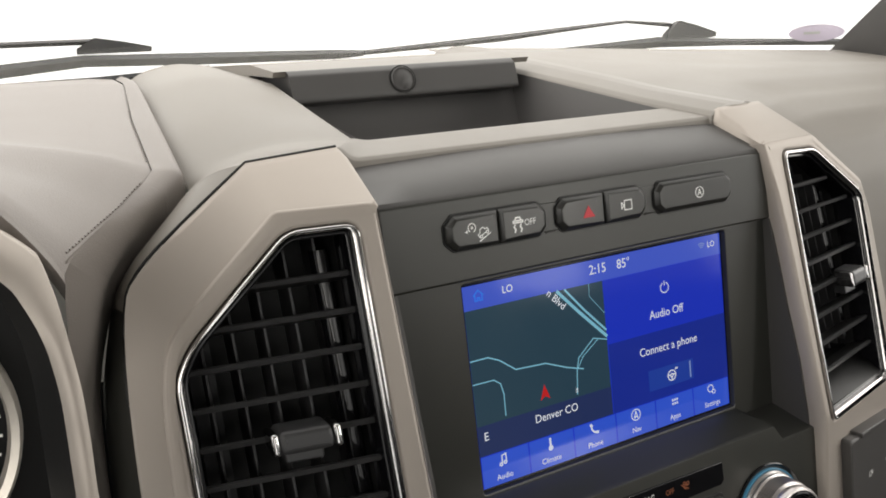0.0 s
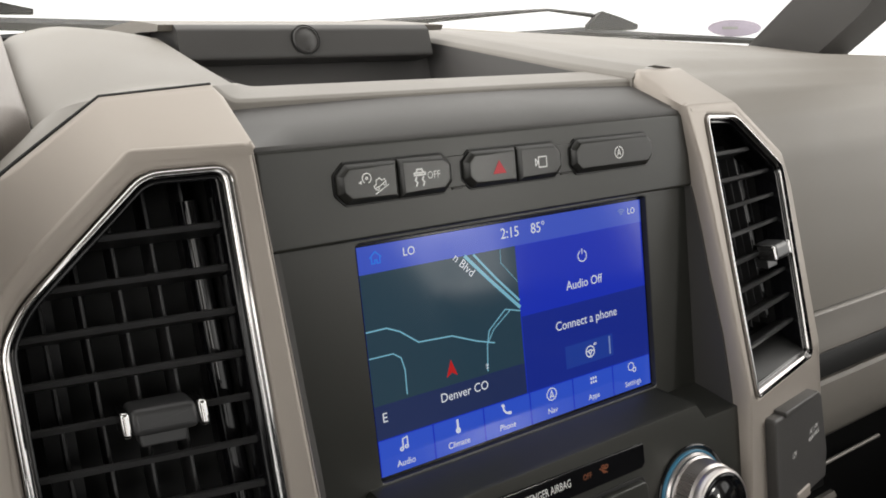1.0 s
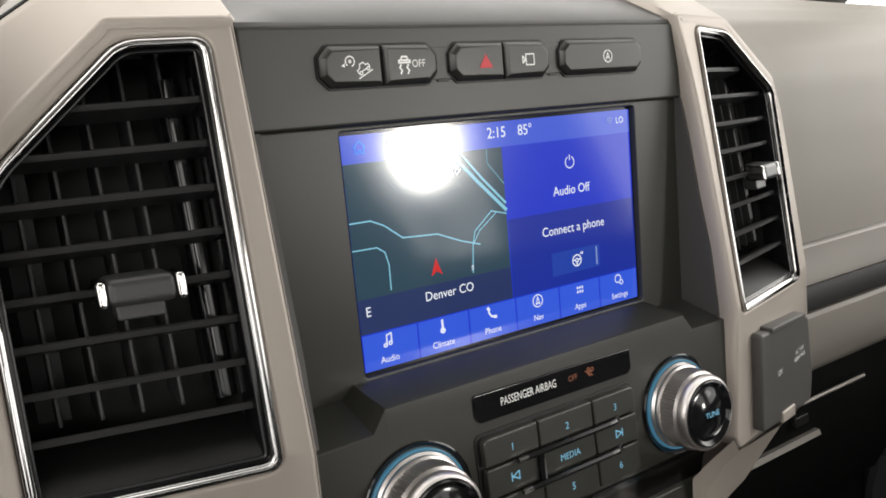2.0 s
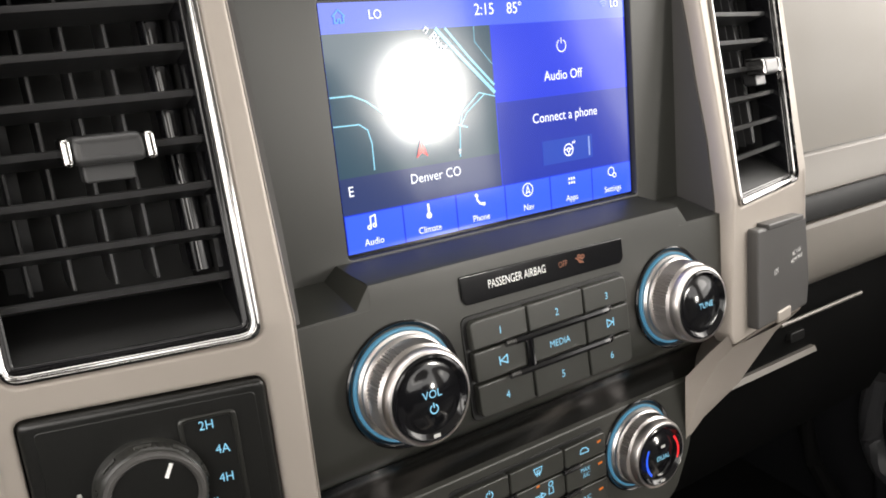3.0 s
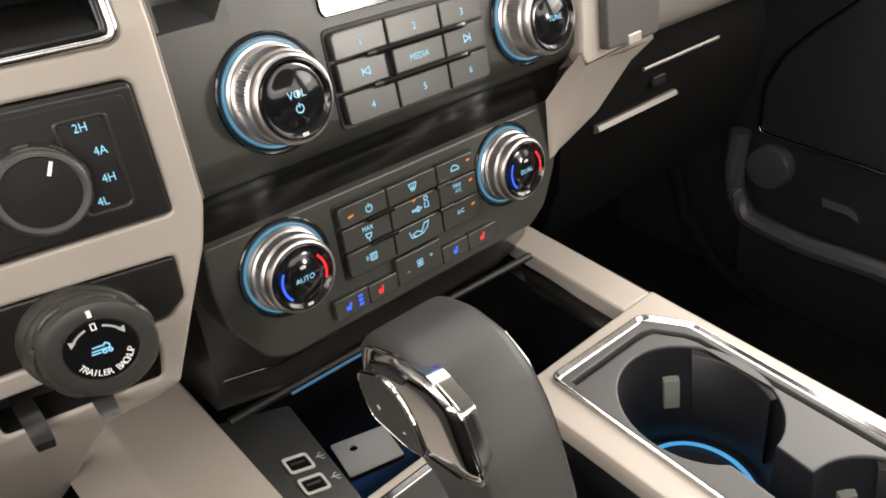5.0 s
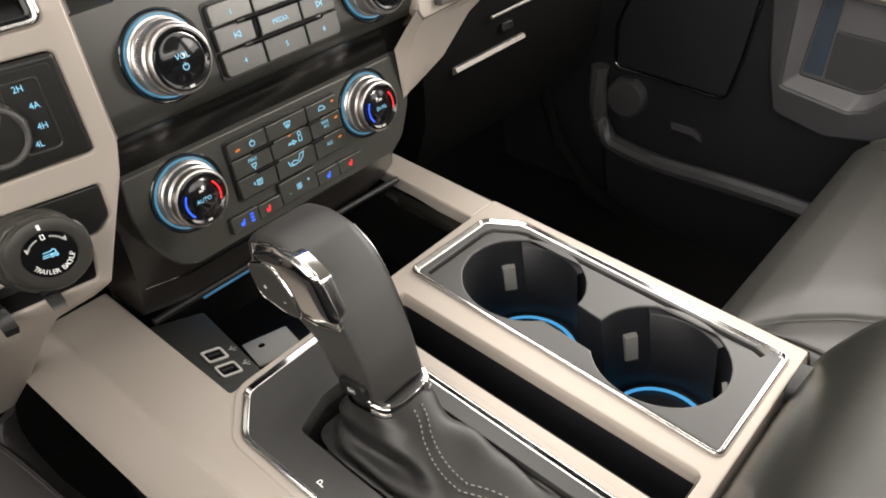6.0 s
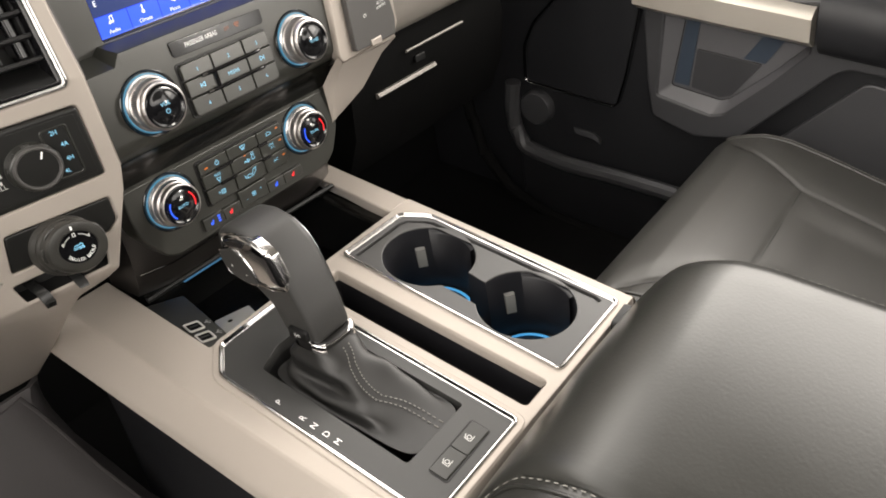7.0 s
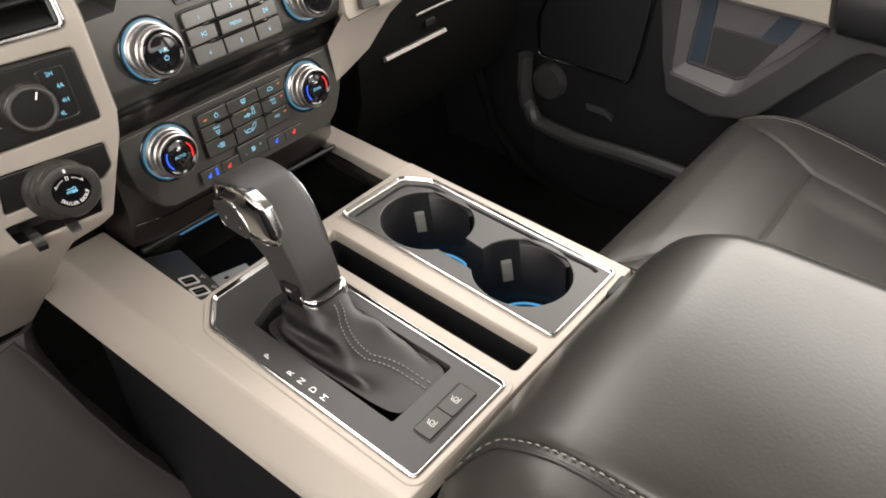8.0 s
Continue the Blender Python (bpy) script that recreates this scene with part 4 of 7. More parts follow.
# ---- air vents ----
def vent(m, ring_line, slat_z, vane_x, tab_at, cut):
    """One vent: chrome ring, duct, slats with upright vanes behind them, and the slider tab. cut(z): the opening's x range at height z."""
    xs = [p[0] for p in ring_line]
    t = thing("air_vent", m(sum(xs) / len(xs), 1.09, 0), "black slatted air vent with chrome ring and slider tab", "air vent", "dashboard air vents")
    part("chrome_ring", ringplate(ring_line, inset(ring_line, 0.0026), -0.006, 0.0020, 0.0010, m, dip=-0.001), CHROME, t, "polished chrome ring")
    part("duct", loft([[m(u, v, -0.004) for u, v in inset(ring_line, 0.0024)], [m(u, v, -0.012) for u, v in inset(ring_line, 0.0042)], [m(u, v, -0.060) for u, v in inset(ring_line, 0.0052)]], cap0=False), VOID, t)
    part("inner_frame", ringplate(inset(ring_line, 0.0026), inset(ring_line, 0.0050), -0.020, -0.0035, 0.0008, m), GLOSS, t, "gloss black inner frame")
    for z in slat_z:
        a, b = cut(z)
        bm = bmesh.new()
        loops = []
        for x in (a, (a + b) / 2, b):
            loops.append([m(x, z + dz, h) for h, dz in ((-0.0075, -0.0002), (-0.0070, 0.0010), (-0.0085, 0.0014), (-0.0240, -0.0040), (-0.0240, -0.0054), (-0.0080, -0.0012))])
        part("slat", loft(loops, bm=bm), SLAT, t)
    for x in vane_x:
        zs = [z for z in np.linspace(1.1120, 1.256, 60) if cut(z)[0] < x < cut(z)[1]]
        if len(zs) > 3:
            z0, z1 = zs[0], zs[-1]
            part("vane", loft([[m(x + dx, z, h) for dx, h in ((-0.0009, -0.0270), (-0.0005, -0.0256), (0.0005, -0.0256), (0.0009, -0.0270), (0.0006, -0.046), (-0.0006, -0.046))] for z in (z0, z1)]), SLAT, t)
    # glossy column added for the bright upright streak; damper plate behind the slats
    z0, z1 = 1.1125, 1.2380
    x = cut(1.17)[1] - 0.0050
    part("streak_column", loft([[m(x + 0.0042 * math.cos(a), z, -0.0290 + 0.0042 * math.sin(a)) for a in np.linspace(0, 2 * math.pi, 16, endpoint=False)] for z in (z0, z1)]), GLOSS, t, "glossy black column for the bright streak")
    x = cut(1.17)[0] + 0.0105
    zs = [z for z in np.linspace(1.1120, 1.256, 60) if cut(z)[0] < x - 0.006]
    part("damper_plate", loft([[m(x - 0.0055, z, -0.036), m(x + 0.0055, z, -0.034), m(x + 0.0055, z, -0.037), m(x - 0.0055, z, -0.039)] for z in (zs[0], zs[-1])]), SLAT, t)
    a, b = cut(1.0960)
    part("sill", loft([[m(x, z, h) for z, h in ((1.0915, -0.0042), (1.0940, -0.0040), (1.1000, -0.0130), (1.1075, -0.0300), (1.0915, -0.0300))] for x in np.linspace(a - 0.001, b + 0.001, 3)]), BLACK, t, "black vent sill")
    x, z, w = tab_at
    tab = part("slider_tab", plate(rounded(rect(x - w / 2, x + w / 2, z - 0.0046, z + 0.0054), 0.003, 4), -0.010, 0.0040, 0.0024, m), SLAT, t, "black slider tab")
    part("skirt", plate(rounded(rect(x - w * 0.36, x + w * 0.36, z - 0.0110, z - 0.0040), 0.001, 2), -0.014, -0.0055, 0.0008, m), SLAT, tab)
    for s in (-1, 1):
        part("chrome_cap", plate(rounded(rect(*sorted((x + s * w / 2, x + s * (w / 2 + 0.0032))), z - 0.0044, z + 0.0052), 0.0015, 4), -0.008, 0.0042, 0.0015, m), CHROME, tab, "chrome end cap")
    return t


def cutter(line):
    p = ccw(line)

    def cut(z):
        hits = []
        for a, b in zip(p, p[1:] + p[:1]):
            if (a[1] - z) * (b[1] - z) < 0:
                hits.append(a[0] + (z - a[1]) / (b[1] - a[1]) * (b[0] - a[0]))
        return (min(hits) + 0.0045, max(hits) - 0.0045) if len(hits) > 1 else (0, -1)
    return cut


SLATS = [1.1125 + 0.01655 * k for k in range(8)]
vent(POD_L, ring_l, SLATS, [0.0225 + 0.0141 * k for k in range(5)], (0.0533, 1.1622, 0.0225), cutter(CHROME_L))
vent(POD_R, ring_r, SLATS, [0.3790 + 0.0126 * k for k in range(8)], (0.4400, 1.1622, 0.0225), cutter(CHROME_R))


# ---- four-wheel-drive switch ----
drive = thing("drive_mode_switch", POD_L(0.047, 1.0165, 0), "black rotary four-wheel-drive switch panel with lit marks", "rotary switch")
part("plate", plate(inset(ccw(SW), 0.0006), -0.010, 0.0016, 0.0022, POD_L), SWITCH_PLATE, drive)
part("plate_field", plate(rounded([(0.0125, 1.0718), (0.0832, 1.0710), (0.0836, 1.0230), (0.0126, 1.0212)], 0.002, 3), -0.004, 0.0020, 0.0003, POD_L), SWITCH_PLATE, drive)
KU, KV = 0.0440, 1.0435
dk = part("rotary_knob", lathe(KU, KV, [(0.0186, 0), (0.0186, 0.0030), (0.0180, 0.0042), (0.0176, 0.0046, 0.0004), (0.0174, 0.0086, 0.0004), (0.0168, 0.0098), (0.0156, 0.0104), (0.0146, 0.0100)], POD_L, n=96), BUTTON, drive, "black ribbed rotary knob")
for k in range(9):
    a = radians(40 * k + 12)
    pts = [POD_L(KU + 0.0176 * math.cos(a + d), KV + 0.0176 * math.sin(a + d), 0.0068) for d in (-0.16, -0.08, 0, 0.08, 0.16)]
    part("grip", tube(pts, 0.0010, 6), BUTTON, dk)
part("face_rim", lathe(KU, KV, [(0.0164, 0.0096), (0.0163, 0.0112), (0.0156, 0.0122), (0.0146, 0.0122), (0.0139, 0.0114), (0.0136, 0.0100)], POD_L, n=64, cap1=False), STACK_BAND, dk, "grey rim of the knob face")
part("face", lathe(KU, KV, [(0.0140, 0.0098), (0.0136, 0.0104), (0.0010, 0.0106)], POD_L, n=48), SWITCH_PLATE, dk, "black knob face")
part("pointer", strokes([[(KU + 0.0044, KV + 0.0062), (KU + 0.0064, KV + 0.0106)]], 0.0013, 0.0108, POD_L), WHITE_PRINT, dk, "white pointer", smooth=0)
part("mark_bracket", ringplate(rounded([(0.0560, 1.0262), (0.0735, 1.0262), (0.0758, 1.0285), (0.0758, 1.0662), (0.0560, 1.0662)], 0.0025, 4), rounded([(0.0578, 1.0282), (0.0724, 1.0282), (0.0740, 1.0298), (0.0740, 1.0648), (0.0578, 1.0648)], 0.002, 4), 0.0, 0.0030, 0.0008, POD_L), BUTTON, drive)
for s, u, v in (("2H", 0.0653, 1.0620), ("4A", 0.0694, 1.0518), ("4H", 0.0691, 1.0405), ("4L", 0.0643, 1.0317)):
    part("text", words(s, 0.0036, u, v, 0.0024, POD_L, wide=0.85), ICE, drive, "ice blue lit mark", smooth=0)
part("text", words("PULL", 0.0038, 0.0178, 1.0362, 0.0024, POD_L, wide=0.95), GREY_PRINT, drive, smooth=0)
part("axle_sign", strokes([[(0.0145, 1.0452), (0.0220, 1.0452)], [(0.0182, 1.0452), (0.0182, 1.0408)], [(0.0160, 1.0398), (0.0205, 1.0398)], [(0.0176, 1.0404), (0.0190, 1.0392)], [(0.0190, 1.0404), (0.0176, 1.0392)]], 0.0007, 0.0024, POD_L), GREY_PRINT, drive, smooth=0)
part("axle_tyres", strokes([[(0.0143, 1.0440), (0.0147, 1.0464)], [(0.0218, 1.0464), (0.0222, 1.0440)], [(0.0160, 1.0388), (0.0160, 1.0408)], [(0.0206, 1.0388), (0.0206, 1.0408)]], 0.0014, 0.0024, POD_L), GREY_PRINT, drive, smooth=0)

# ---- trailer backup knob ----
trailer = thing("trailer_backup_control", POD_L(0.042, 0.95, 0), "black rubber trailer backup steering knob", "control knob")
part("plate", plate(inset(ccw(TB), 0.0005), -0.010, -0.0010, 0.0012, POD_L), SWITCH_PLATE, trailer)
TU, TV = 0.0405, 0.9752
TBM = lambda u, v, h: POD_L(u, v + 0.22 * max(0, h), h)
tk = part("steering_knob", lathe(TU, TV, [(0.0252, -0.002), (0.0246, 0.003), (0.0228, 0.0050), (0.0224, 0.0070), (0.0234, 0.0084), (0.0232, 0.0115), (0.0222, 0.0128), (0.0218, 0.0142), (0.0216, 0.0232), (0.0204, 0.0258), (0.0180, 0.0266), (0.0140, 0.0266), (0.0134, 0.0256), (0.0010, 0.0258)], TBM, n=64), RUBBER, trailer, "ribbed black rubber knob")
for k in range(7):
    a = radians(51.4 * k + 20)
    part("grip", tube([TBM(TU + r * math.cos(a + d), TV + r * math.sin(a + d), h) for d, r, h in ((-0.26, 0.0213, 0.0190), (-0.18, 0.0219, 0.0190), (0, 0.0221, 0.0190), (0.18, 0.0219, 0.0190), (0.26, 0.0213, 0.0190))], 0.0014, 8), RUBBER, tk)
part("knob_face", lathe(TU, TV, [(0.0133, 0.0252), (0.0132, 0.0260), (0.0010, 0.0261)], TBM), GLOSS, tk, "gloss black knob face")
for k, ch in enumerate("TRAILER BACKUP"):
    if ch != " ":
        a = 210 + k * 10.0
        part("letter", words(ch, 0.0028, TU + 0.0104 * math.cos(radians(a)), TV + 0.0104 * math.sin(radians(a)), 0.0265, TBM, turn=a + 90), WHITE_PRINT, tk, smooth=0)
part("turn_arrows", strokes([arc(TU, TV, 0.0106, 72, 35, 8), arc(TU, TV, 0.0106, 108, 145, 8)], 0.0009, 0.0265, TBM), GREY_PRINT, tk, smooth=0)
part("arrow_heads", patch([(TU + 0.0102, TV + 0.0075), (TU + 0.0075, TV + 0.0065), (TU + 0.0098, TV + 0.0043)], 0.0265, TBM, patch([(TU - 0.0102, TV + 0.0075), (TU - 0.0075, TV + 0.0065), (TU - 0.0098, TV + 0.0043)], 0.0265, TBM)), GREY_PRINT, tk, smooth=0)
part("truck_sign", strokes([[(TU - 0.0036, TV + 0.0002), (TU + 0.0030, TV + 0.0002), (TU + 0.0030, TV + 0.0018), (TU + 0.0018, TV + 0.0027), (TU + 0.0010, TV + 0.0018), (TU - 0.0030, TV + 0.0018)], [(TU - 0.0039, TV - 0.0010), (TU - 0.0008, TV - 0.0010)], arc(TU + 0.0007, TV - 0.0010, 0.0007, 0, 360, 8), arc(TU + 0.0028, TV - 0.0010, 0.0007, 0, 360, 8)], 0.0006, 0.0265, TBM), ICE, tk, smooth=0)
part("pointer", patch(rect(TU - 0.0008, TU + 0.0008, TV + 0.0150, TV + 0.0182), 0.0272, TBM), WHITE_PRINT, tk, smooth=0)
part("face_mark", ringplate(rect(TU - 0.0010, TU + 0.0010, TV + 0.0092, TV + 0.0122), rect(TU - 0.0006, TU + 0.0006, TV + 0.0096, TV + 0.0118), 0.0262, 0.0266, 0, TBM), WHITE_PRINT, tk, smooth=0)
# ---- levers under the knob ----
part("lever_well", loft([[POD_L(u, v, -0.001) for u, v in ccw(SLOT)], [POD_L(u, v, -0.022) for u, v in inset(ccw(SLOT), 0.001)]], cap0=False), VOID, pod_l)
for u, k in ((0.0105, 1.0), (0.0370, 0.70)):
    lever = thing("release_lever", POD_L(u, 0.94, 0.006), "small black release lever in the silver trim", "lever", "levers under the trailer knob")
    part("arm", loft([[POD_L(u + dx, v, h) for dx, v, h in ((-w, z, a), (w, z, a), (w, z - 0.0015, a + 0.0045), (-w, z - 0.0015, a + 0.0045))] for w, z, a in ((0.0042, 0.953, -0.016), (0.0042, 0.953 - 0.004 * k, 0.002), (0.0040, 0.953 - 0.010 * k, 0.008 * k), (0.0034, 0.953 - 0.0145 * k, 0.0095 * k))]), LEVER, lever)

# ---- power outlet cover ----
outlet = thing("outlet_cover", POD_R(0.41, 1.0, 0), "grey plastic power outlet door on silver trim", "outlet cover")
od = part("door", plate(rounded([(0.3775, 1.0150), (0.4640, 1.0050), (0.4680, 1.0230), (0.4600, 1.0655), (0.3775, 1.0745)], 0.003, 4), -0.004, 0.0070, 0.0016, POD_R), STACK_BAND, outlet)
part("hinge_bar", plate(rounded([(0.3920, 1.0715), (0.4520, 1.0655), (0.4520, 1.0690), (0.3920, 1.0750)], 0.0008, 2), 0, 0.0082, 0.0008, POD_R), STACK_BAND, od)
part("pull_tab", plate(rounded([(0.4080, 1.0100), (0.4300, 1.0075), (0.4300, 1.0150), (0.4080, 1.0170)], 0.001, 2), 0, 0.0082, 0.0010, POD_R), SILVER, od)
part("text", words("12V", 0.0036, 0.4060, 1.0430, 0.0072, POD_R), WHITE_PRINT, od, smooth=0)
part("text", words("AC 110V", 0.0030, 0.4420, 1.0470, 0.0072, POD_R), WHITE_PRINT, od, smooth=0)
part("text", words("400W MAX", 0.0030, 0.4420, 1.0425, 0.0072, POD_R), WHITE_PRINT, od, smooth=0)


# ---- dashboard ----
dash = thing("dashboard", (0.5, 0.7, 0.95), "grey soft-skinned truck dashboard with open top tray", "dashboard")
# front lip and rims round the tray
TR0, TR1, TRY0, TRY1 = 0.1285, 0.3450, 0.3830, 0.5300


def topz(x, y):
    """Height of the dash top."""
    return 1.2785 + 0.262 * (y - 0.345) - 0.05 * max(0, x - 0.4) * min(1, max(0, (y - 0.4) / 0.2))


LIP = [(0.3440, 1.2725), (0.3446, 1.2768), (0.3465, 1.2786), (0.3620, 1.2828), (0.3780, 1.2869), (0.3815, 1.2872), (0.3832, 1.2855), (0.3838, 1.2800), (0.3850, 1.2600)]


def lip(s, t):
    """The lip before the tray: s along it from the driver's shoulder, t from its seam over to the tray's wall."""
    k = t * (len(LIP) - 1)
    i = min(int(k), len(LIP) - 2)
    y, z = [LIP[i][n] + (k - i) * (LIP[i + 1][n] - LIP[i][n]) for n in (0, 1)]
    f = min(1, max(0, (y - 0.3446) / 0.0385))
    x0 = 0.1005 + 0.0240 * f
    x = x0 + (0.3560 - x0) * s
    return (x, y, z + (0.0066 - 0.0052 * f) * math.exp(-((x - x0) / 0.0055) ** 2))


part("front_lip", grid(lambda s, t: lip(s ** 2.5, t), 60, 48), DASH, dash, smooth=60)
tray = part("tray", loft([[(TR0, TRY0, topz(TR0, TRY0) - 0.001), (TR1, TRY0, topz(TR1, TRY0) - 0.001), (TR1, TRY1 + 0.03, topz(TR1, TRY1 + 0.03)), (TR0, TRY1 + 0.03, topz(TR0, TRY1 + 0.03))],
                          [(TR0 + 0.008, TRY0 + 0.006, 1.258), (TR1 - 0.008, TRY0 + 0.006, 1.258), (TR1 - 0.008, TRY1 + 0.01, 1.278), (TR0 + 0.008, TRY1 + 0.01, 1.278)]], cap0=False), TRAY, dash, "open dark storage tray", smooth=20)
bar_p = rounded([(0.5270, 1.3195), (0.5262, 1.3225), (0.5295, 1.3400), (0.5345, 1.3440), (0.60, 1.3570), (0.60, 1.3190)], 0.0016, 3)
bar = part("tray_bar", loft([[(x, y, z) for y, z in bar_p] for x in np.linspace(0.1380, 0.3300, 5)]), STACK_BAND, dash, "grey bar across the back of the tray")
part("back_top", loft([[(x, 0.5350, 1.3440), (x, 0.5385, 1.3450), (x, 0.60, 1.3585), (x, 0.76, 1.3790), (x, 0.76, 1.34), (x, 0.60, 1.3500), (x, 0.5385, 1.3405)] for x in np.linspace(0.1285, 0.3480, 5)]), DASH, dash)
SENS = lambda u, v, h: (u, 0.5275 + 0.18 * (v - 1.328) - h, v)
part("sun_sensor", lathe(0.2262, 1.3325, [(0.0098, -0.004), (0.0098, 0.0010), (0.0088, 0.0020), (0.0086, 0.0012), (0.0078, 0.0012), (0.0050, 0.0030), (0.0008, 0.0038)], SENS, n=40), STACK_BAND, bar, "round grey sun sensor")
part("sensor_ring", lathe(0.2262, 1.3325, [(0.0108, -0.004), (0.0106, 0.0012), (0.0099, 0.0012), (0.0099, -0.002)], SENS, n=40, cap1=False), BLACK, bar)


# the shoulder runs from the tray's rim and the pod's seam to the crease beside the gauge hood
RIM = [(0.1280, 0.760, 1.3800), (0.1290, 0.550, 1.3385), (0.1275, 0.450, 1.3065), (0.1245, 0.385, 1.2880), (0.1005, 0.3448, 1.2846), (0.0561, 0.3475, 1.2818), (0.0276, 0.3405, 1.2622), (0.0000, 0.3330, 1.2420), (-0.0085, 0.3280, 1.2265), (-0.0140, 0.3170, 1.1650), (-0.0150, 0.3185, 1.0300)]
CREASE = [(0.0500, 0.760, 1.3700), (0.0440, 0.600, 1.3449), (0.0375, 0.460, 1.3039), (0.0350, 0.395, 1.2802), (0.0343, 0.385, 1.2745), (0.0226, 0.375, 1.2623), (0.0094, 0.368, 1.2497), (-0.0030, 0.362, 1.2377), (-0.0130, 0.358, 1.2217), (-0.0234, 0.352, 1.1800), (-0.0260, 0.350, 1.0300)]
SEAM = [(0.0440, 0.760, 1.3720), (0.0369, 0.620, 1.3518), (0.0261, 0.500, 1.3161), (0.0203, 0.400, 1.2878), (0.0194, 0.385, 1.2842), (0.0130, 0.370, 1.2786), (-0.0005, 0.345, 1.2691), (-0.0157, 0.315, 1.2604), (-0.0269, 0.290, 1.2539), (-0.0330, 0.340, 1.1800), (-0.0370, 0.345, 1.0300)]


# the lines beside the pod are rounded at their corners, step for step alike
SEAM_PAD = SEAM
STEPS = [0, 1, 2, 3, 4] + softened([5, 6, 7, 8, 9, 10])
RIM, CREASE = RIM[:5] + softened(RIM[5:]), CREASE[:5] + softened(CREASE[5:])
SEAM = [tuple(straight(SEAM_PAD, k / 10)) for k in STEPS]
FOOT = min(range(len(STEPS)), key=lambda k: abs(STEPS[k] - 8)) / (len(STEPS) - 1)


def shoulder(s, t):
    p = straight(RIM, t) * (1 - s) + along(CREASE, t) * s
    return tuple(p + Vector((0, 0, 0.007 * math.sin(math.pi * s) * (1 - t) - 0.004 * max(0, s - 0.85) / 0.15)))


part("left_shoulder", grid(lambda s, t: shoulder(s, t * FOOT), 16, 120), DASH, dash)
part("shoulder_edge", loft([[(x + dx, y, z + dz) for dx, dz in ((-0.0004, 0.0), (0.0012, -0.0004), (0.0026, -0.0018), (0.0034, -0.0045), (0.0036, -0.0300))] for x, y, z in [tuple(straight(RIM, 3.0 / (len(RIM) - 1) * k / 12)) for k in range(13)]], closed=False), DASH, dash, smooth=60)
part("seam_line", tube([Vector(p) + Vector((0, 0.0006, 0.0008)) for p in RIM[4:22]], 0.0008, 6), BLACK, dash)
# the shoulder's lower end takes the darker stack colour
part("lower_shoulder", grid(lambda s, t: shoulder(s, FOOT + (1 - FOOT) * t), 16, 30), STACK, dash, "darker lower end of the shoulder beside the vent")


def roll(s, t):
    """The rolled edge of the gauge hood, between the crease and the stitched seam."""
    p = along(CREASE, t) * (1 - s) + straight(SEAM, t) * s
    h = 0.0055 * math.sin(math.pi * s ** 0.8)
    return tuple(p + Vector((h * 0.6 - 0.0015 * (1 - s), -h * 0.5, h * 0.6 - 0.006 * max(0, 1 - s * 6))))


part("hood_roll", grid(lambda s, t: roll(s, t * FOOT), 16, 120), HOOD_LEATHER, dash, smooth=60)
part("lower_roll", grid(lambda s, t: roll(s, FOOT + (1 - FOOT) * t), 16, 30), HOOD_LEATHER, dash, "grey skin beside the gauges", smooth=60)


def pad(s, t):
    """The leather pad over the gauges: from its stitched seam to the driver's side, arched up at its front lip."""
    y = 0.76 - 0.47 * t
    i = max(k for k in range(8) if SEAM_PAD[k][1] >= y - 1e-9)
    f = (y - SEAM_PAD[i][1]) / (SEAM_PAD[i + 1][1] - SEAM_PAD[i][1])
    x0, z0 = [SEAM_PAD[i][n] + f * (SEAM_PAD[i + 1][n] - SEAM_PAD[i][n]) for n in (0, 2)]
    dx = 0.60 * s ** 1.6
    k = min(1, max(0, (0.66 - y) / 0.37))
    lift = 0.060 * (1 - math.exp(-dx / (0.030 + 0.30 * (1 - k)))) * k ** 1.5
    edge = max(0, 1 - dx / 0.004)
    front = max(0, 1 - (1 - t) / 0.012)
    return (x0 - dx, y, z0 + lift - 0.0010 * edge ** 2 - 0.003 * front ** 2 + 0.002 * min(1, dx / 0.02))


hood = part("gauge_hood_pad", grid(pad, 80, 70), HOOD_LEATHER, dash, "grey leather pad over the gauges", smooth=60)
part("hood_lip", loft([[pad(s, 1.0), tuple(Vector(pad(s, 1.0)) + Vector((0, -0.0030, -0.0030))), tuple(Vector(pad(s, 1.0)) + Vector((-0.001, -0.0015, -0.009))), tuple(Vector(pad(s, 1.0)) + Vector((-0.001, 0.03, -0.010)))] for s in np.linspace(0.004, 1, 80)], closed=False), HOOD_LEATHER, dash, smooth=70)
for a, b in ((0.49, 0.765), (0.83, 0.988)):
    bm = bmesh.new()
    n = 26
    for i in range(n):
        q = [Vector(pad(0.020, a + (b - a) * (i + d) / n)) + Vector((0, 0, 0.0002)) for d in (0, 0.6)]
        tube(q, 0.0005, 5, bm=bm)
    part("stitching", bm, HOOD_LEATHER, hood, "grey stitched seam")["kind"] = "stuff"


